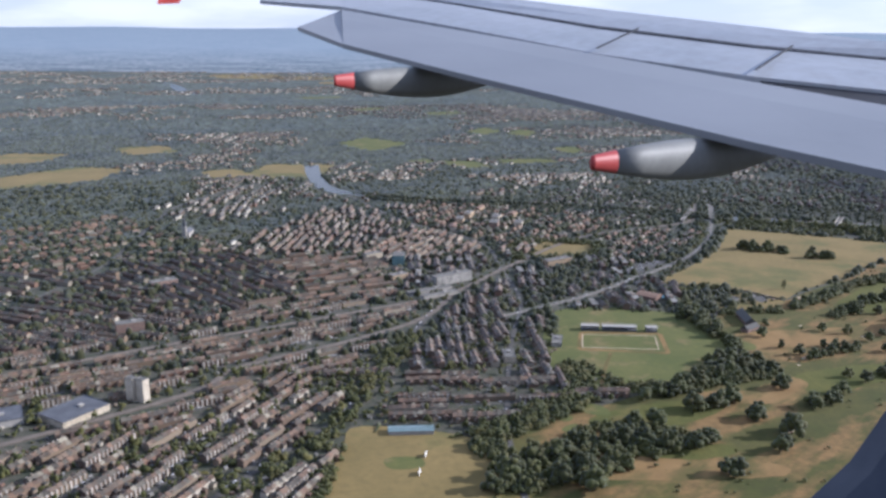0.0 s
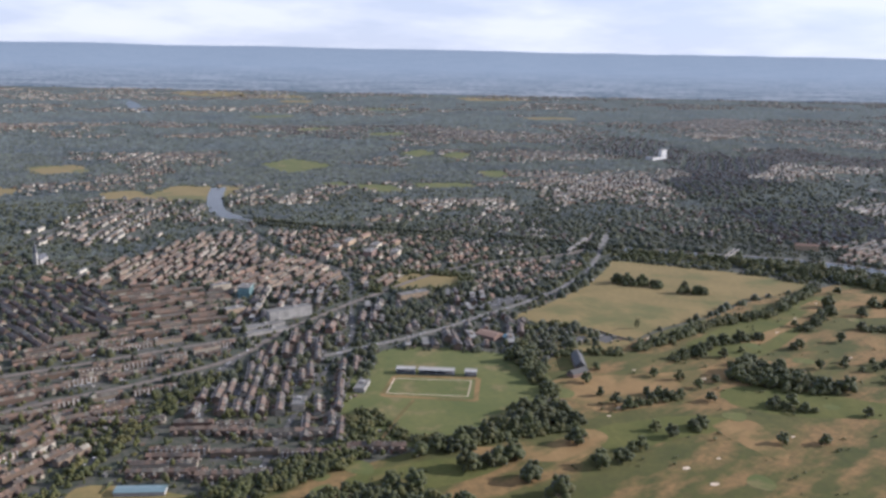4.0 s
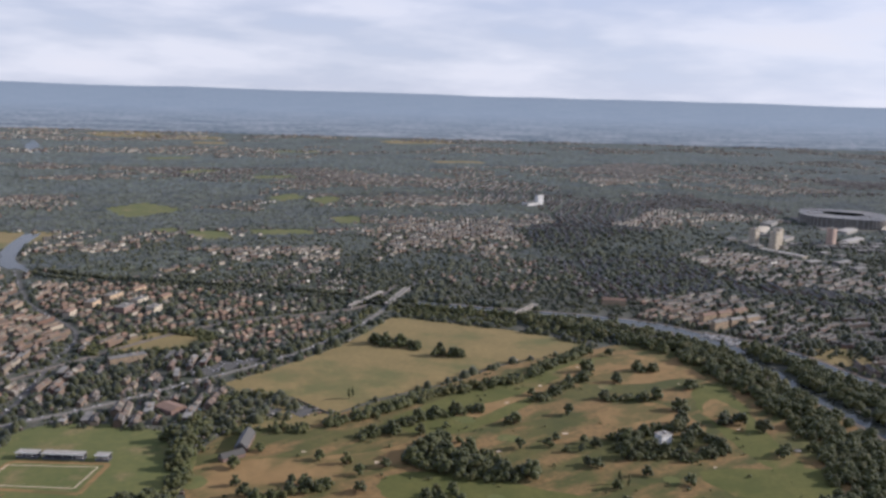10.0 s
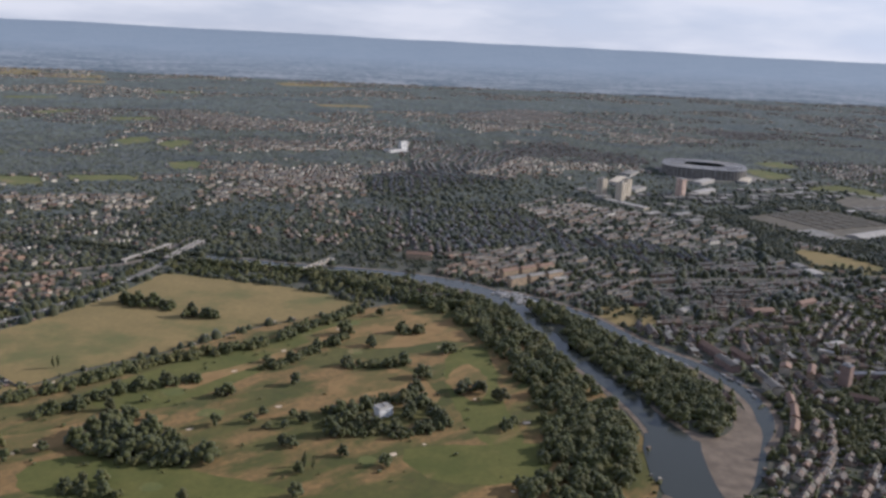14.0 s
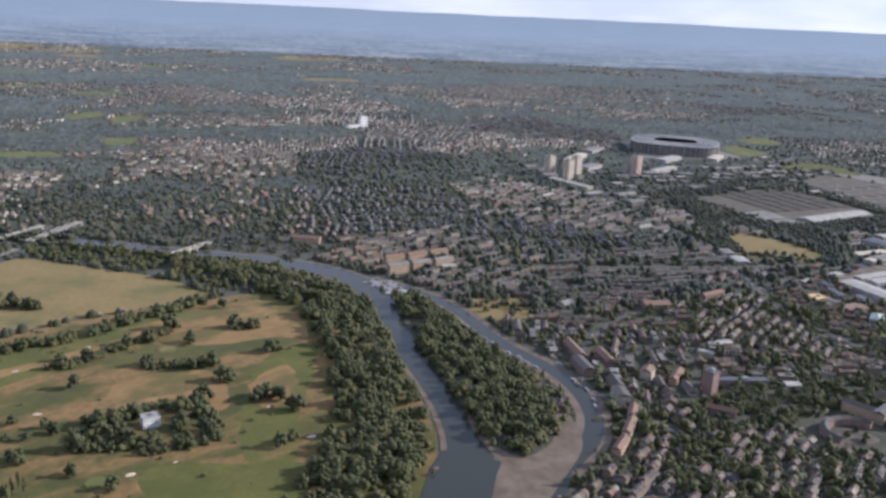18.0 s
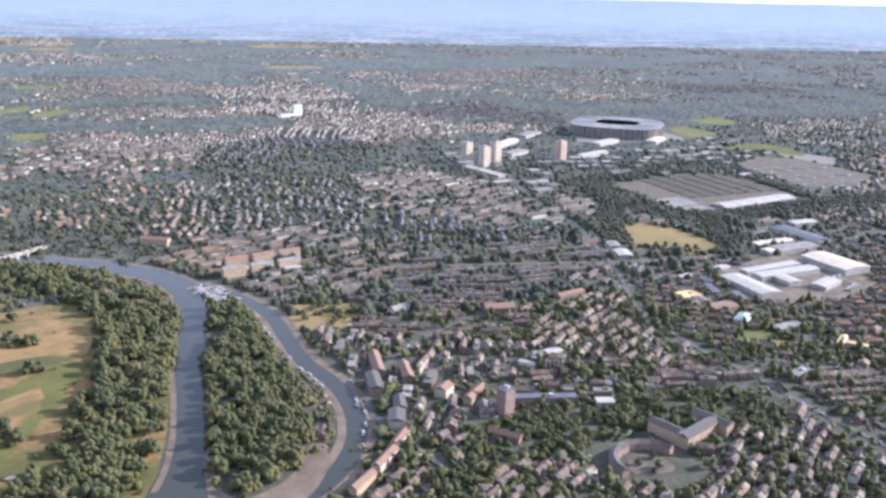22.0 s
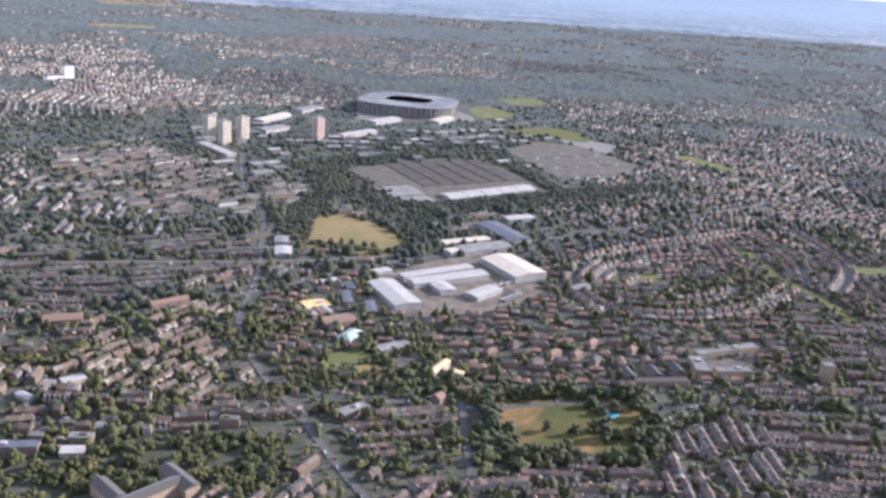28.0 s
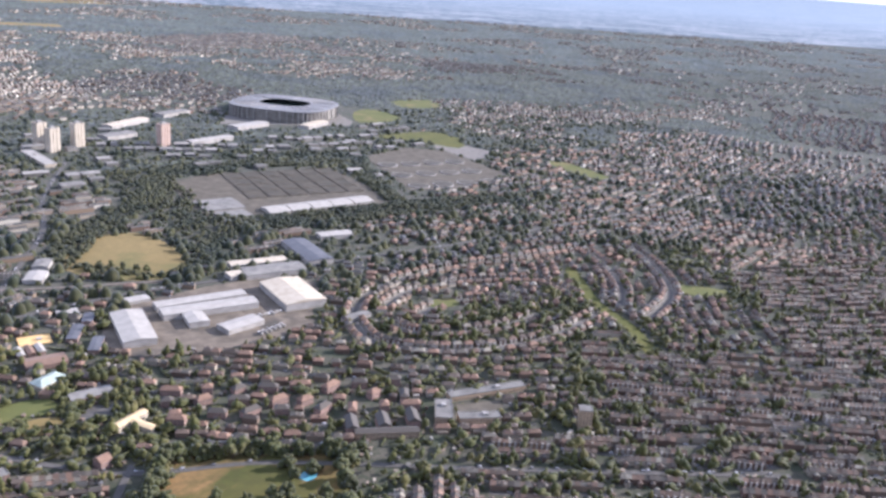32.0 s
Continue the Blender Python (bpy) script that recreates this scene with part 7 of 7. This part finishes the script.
# beyond: woods, estates and fields of the outer suburbs
rf = random.Random(31)
outer = Heap()
for i in range(42000):
    dist = 3000 + 5800 * rf.random()
    s = rf.uniform(-4200, 7500)
    x, y, z = far_place(s, dist, 0)
    if y < 600 or x > 2100 + 1.68 * y or (y < 5150 and np.min((sx - x) ** 2 + (sy - y) ** 2) < 560 ** 2) or x < -900 - 0.26 * y:
        continue
    built = town_mass(x, y)
    if built > 0.05 and rf.random() < 0.55:
        L = rf.uniform(9, 26)
        h = rf.uniform(5, 8)
        a = rf.choice((0.2, 0.9, -0.5, 1.4))
        add_box(outer, x, y, a, L, 10, h, 0, 0)
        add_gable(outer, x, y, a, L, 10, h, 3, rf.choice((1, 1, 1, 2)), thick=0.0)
tagged(outer.build("outer_houses", [M_SUNLIT_WALL, M_HAZED_SLATE, M_FLAT]), "pale specks of houses in the outer suburbs", "houses", kind="stuff")

# ---- the airliner's wing and window, where the flight begins ----
WX, WY, WZ = -413.65, -0.87, 434.12
M_SKIN = material("wing_paint", (0.19, 0.19, 0.185), (0.245, 0.24, 0.235), 0.6, 0.38, fine=(6.0, (0.33, 0.34, 0.36)))
M_FLAP = material("flap_paint", (0.135, 0.138, 0.142), (0.172, 0.174, 0.178), 0.5, 0.45, fine=(5.0, (0.16, 0.16, 0.168)))
M_FAIRING = material("fairing_paint", (0.12, 0.12, 0.11), (0.16, 0.16, 0.15), 0.8, 0.55, fine=(7.0, (0.1, 0.1, 0.095)))
M_REDTIP = material("red_paint", (0.24, 0.038, 0.034), (0.30, 0.05, 0.044), 3.0, 0.5)
M_GAP = material("dark_joint_and_shade", (0.02, 0.02, 0.022), (0.035, 0.035, 0.04), 1.0, 0.7)
M_EDGE = material("bare_metal", (0.72, 0.72, 0.72), (0.82, 0.82, 0.82), 2.0, 0.3)
M_RUBBER = material("window_seal", (0.03, 0.035, 0.05), (0.05, 0.055, 0.07), 20.0, 0.5)
M_PANEL = material("cabin_panel", (0.10, 0.08, 0.06), (0.13, 0.105, 0.08), 10.0, 0.7)
SKIN = [(1.75, 15.23, 0.42), (2.9, 14.11, 0.31), (3.78, 11.1, 0.01), (4.45, 8.43, -0.26), (5.21, 6.79, -0.42), (5.94, 5.95, -0.5), (6.75, 4.9, -0.61)]
HINGE = [(2.37, 20.42, 1.07), (3.47, 16.85, 0.72), (4.47, 13.14, 0.35), (5.16, 9.81, 0.01), (5.99, 7.85, -0.18), (6.83, 6.89, -0.28), (7.76, 5.69, -0.4)]
LEAD = [(2.41, 20.71, 1.23), (3.58, 17.37, 0.9), (4.76, 14.02, 0.57), (5.8, 11.06, 0.27), (6.63, 8.73, 0.04), (7.15, 7.24, -0.11), (7.69, 5.66, -0.27)]
SLOT = [(2.92, 14.23, 0.26), (3.86, 11.34, -0.03), (4.62, 8.76, -0.28), (5.26, 6.84, -0.48), (5.59, 5.57, -0.6), (5.92, 4.26, -0.73)]
TRAIL = [(1.99, 9.7, -0.19), (2.58, 7.57, -0.4), (3.13, 5.89, -0.57), (3.54, 4.55, -0.7), (3.87, 3.8, -0.78), (4.21, 2.96, -0.86)]


def sheet(name, rails, mat, parent, thick=0.06):
    """A panel spanned between rails of equal length, with thickness."""
    k = Heap()
    n, m = len(rails[0]), len(rails)
    for dz in (0, -thick):
        for rail in rails:
            k.v.extend([(x, y, z + dz) for x, y, z in rail])
    for layer in (0, 1):
        for a in range(m - 1):
            for b in range(n - 1):
                q = [layer * n * m + i for i in (a * n + b, a * n + b + 1, (a + 1) * n + b + 1, (a + 1) * n + b)]
                k.f.append(tuple(q if layer == 0 else q[::-1]))
                k.m.append(0)
    edge = list(range(n)) + [a * n + n - 1 for a in range(1, m)] + [(m - 1) * n + b for b in range(n - 2, -1, -1)] + [a * n for a in range(m - 2, 0, -1)]
    for i in range(len(edge)):
        p, q = edge[i], edge[(i + 1) % len(edge)]
        k.f.append((p, q, q + n * m, p + n * m))
        k.m.append(0)
    return k.build(name, mat, parent)


def between(a, b, f, dz=0.0):
    return [tuple(p + (q - p) * f + (dz if i == 2 else 0) for i, (p, q) in enumerate(zip(u, v))) for u, v in zip(a, b)]


def shifted(rail, dx, dz):
    return [(x + dx, y, z + dz) for x, y, z in rail]


wing = new("aircraft_wing")
wing.matrix_basis = pose(WX, WY, WZ)
sheet("upper_skin", [between(HINGE, LEAD, 0.06), between(HINGE, LEAD, 0.5, 0.02), LEAD, shifted(LEAD, 0.25, -0.12)], M_SKIN, wing)
sheet("spoiler", [SKIN, between(SKIN, HINGE, 0.5, 0.015), HINGE], M_SKIN, wing)
sheet("hinge_line", [between(HINGE, LEAD, -0.04, 0.012), between(HINGE, LEAD, 0.06, 0.012)], M_GAP, wing, 0.01)
# near-black sheet across the open slot, painting the shade inside it
sheet("flap_bay", [shifted(SLOT, 0.02, -0.05), shifted(SKIN[1:], 0.02, -0.03)], M_GAP, wing, 0.03)
flap = sheet("flap", [shifted(SLOT, 0, -0.03), between(SLOT, TRAIL, 0.12, 0.05), between(SLOT, TRAIL, 0.45, 0.05), TRAIL], M_FLAP, wing, 0.05)
k = Heap()
k.add([(2.92, 14.23, 0.26), (1.78, 11.53, -0.01), (1.99, 9.7, -0.19), (2.92, 14.23, 0.2), (1.78, 11.53, -0.06), (1.99, 9.7, -0.24)], [(0, 1, 2), (5, 4, 3), (0, 3, 4, 1), (1, 4, 5, 2)])
k.build("flap_tip", M_FLAP, wing)
sheet("shroud_strip", [shifted(SLOT[:2], -0.03, 0.03), shifted(SLOT[:2], 0.05, 0.05)], M_EDGE, wing, 0.02)
sheet("shroud_strip", [shifted(SLOT[1:4], -0.015, 0.04), shifted(SLOT[1:4], 0.02, 0.05)], M_EDGE, wing, 0.02)
for a in (3, 4):
    p, q = SKIN[a], between(HINGE[a:a + 1], HINGE[a + 1:a + 2], 0.3)[0]
    k = Heap()
    ribbon(k, [p[:2], q[:2]], 0.018, 0, 0.01)
    k.v = [(x, y, z + (p[2] + q[2]) / 2 + 0.06 + (y - (p[1] + q[1]) / 2) * (q[2] - p[2]) / (q[1] - p[1])) for x, y, z in k.v]
    k.build("spoiler_gap", M_GAP, wing)


def fairing(tail, nose, wide, deep):
    """A pointed canoe under the flap, with a red tail cone."""
    ax_, bx_ = Vector(tail), Vector(nose)
    part_bands = ((0.0, 0.10, M_REDTIP, "tail_cone"), (0.10, 1.0, M_FAIRING, "fairing"))
    holder = None
    for lo, hi, mat, name in part_bands[::-1]:
        k = Heap()
        n, rings = 12, 9
        for i in range(rings):
            u = lo + (hi - lo) * i / (rings - 1)
            c = ax_ + (bx_ - ax_) * u
            girth = 0.3 + 0.7 * math.sin(math.pi / 2 * u / 0.5) if u < 0.5 else max(0.02, math.cos(math.pi / 2 * (u - 0.5) / 0.5))
            for j in range(n):
                a = 2 * math.pi * j / n
                k.v.append((c.x + 0.15 * wide * girth * math.cos(a), c.y + wide * girth * math.cos(a), c.z - 0.10 + deep * girth * math.sin(a)))
        for i in range(rings - 1):
            for j in range(n):
                k.f.append((i * n + j, i * n + (j + 1) % n, (i + 1) * n + (j + 1) % n, (i + 1) * n + j))
                k.m.append(0)
        k.f.append(tuple(range(n))[::-1])
        k.m.append(0)
        ob = k.build(name, mat, holder or wing, smooth=True)
        holder = holder or ob


fairing((1.44, 7.5, -0.36), (3.6, 9.3, -0.52), 0.12, 0.15)
fairing((2.32, 4.42, -0.66), (4.5, 5.5, -0.85), 0.11, 0.14)
k = Heap()
k.add([(0.1, 13.9, 0.30), (0.42, 14.3, 0.33), (0.6, 14.3, 0.62), (0.15, 13.9, 0.60), (0.1, 13.95, 0.30), (0.42, 14.35, 0.33), (0.6, 14.35, 0.62), (0.15, 13.95, 0.60)], [(0, 1, 2, 3), (7, 6, 5, 4), (0, 4, 5, 1), (2, 6, 7, 3), (1, 5, 6, 2), (3, 7, 4, 0)])
k.build("wingtip_fence", M_REDTIP, wing)
tagged(wing, "grey airliner wing with lowered flap and red-tipped fairings", "aircraft wing")

# cabin window beside the camera: rubber seal and dark side panel in one plane along the fuselage
pane = new("cabin_window")
pane.matrix_basis = pose(WX, WY, WZ)


def oval_at(grow):
    """The rounded opening, grown about its middle, in the plane of the cabin wall."""
    out = []
    for i in range(40):
        a = 2 * math.pi * i / 40
        c, s = math.cos(a), math.sin(a)
        px = 450 + 1160 * grow * math.copysign(abs(c) ** (2 / 2.6), c)
        py = 300 + 900 * grow * math.copysign(abs(s) ** (2 / 2.6), s)
        m = aim(0, 0, 0, *PATH[0][4:]).to_3x3()
        way = m @ Vector(((px - 784) / 1537, (441 - py) / 1537, -1))
        out.append(way * (0.45 / way.y))
    return out


def band(name, g0, g1, y0, y1, mat):
    k = Heap()
    a, b = oval_at(g0), oval_at(g1)
    k.v = [(p.x, p.y + y0, p.z) for p in a] + [(p.x, p.y + y1, p.z) for p in b]
    k.f = [(i, (i + 1) % 40, 40 + (i + 1) % 40, 40 + i) for i in range(40)]
    k.m = [0] * 40
    return k.build(name, mat, pane, smooth=True)


band("seal", 1.075, 1.06, 0.03, 0.0, M_RUBBER)
band("inner_frame", 1.06, 1.09, 0.0, -0.03, M_RUBBER)
band("side_panel", 1.09, 1.4, -0.03, -0.05, M_PANEL)
tagged(pane, "rounded cabin window with dark seal and side panel", "window")

# ---- to half size ----
for ob in [o for o in scene.objects if o.parent is None and o.type in ("MESH", "EMPTY")]:
    ob.matrix_basis = Matrix.Diagonal((SCALE, SCALE, SCALE, 1)) @ ob.matrix_basis
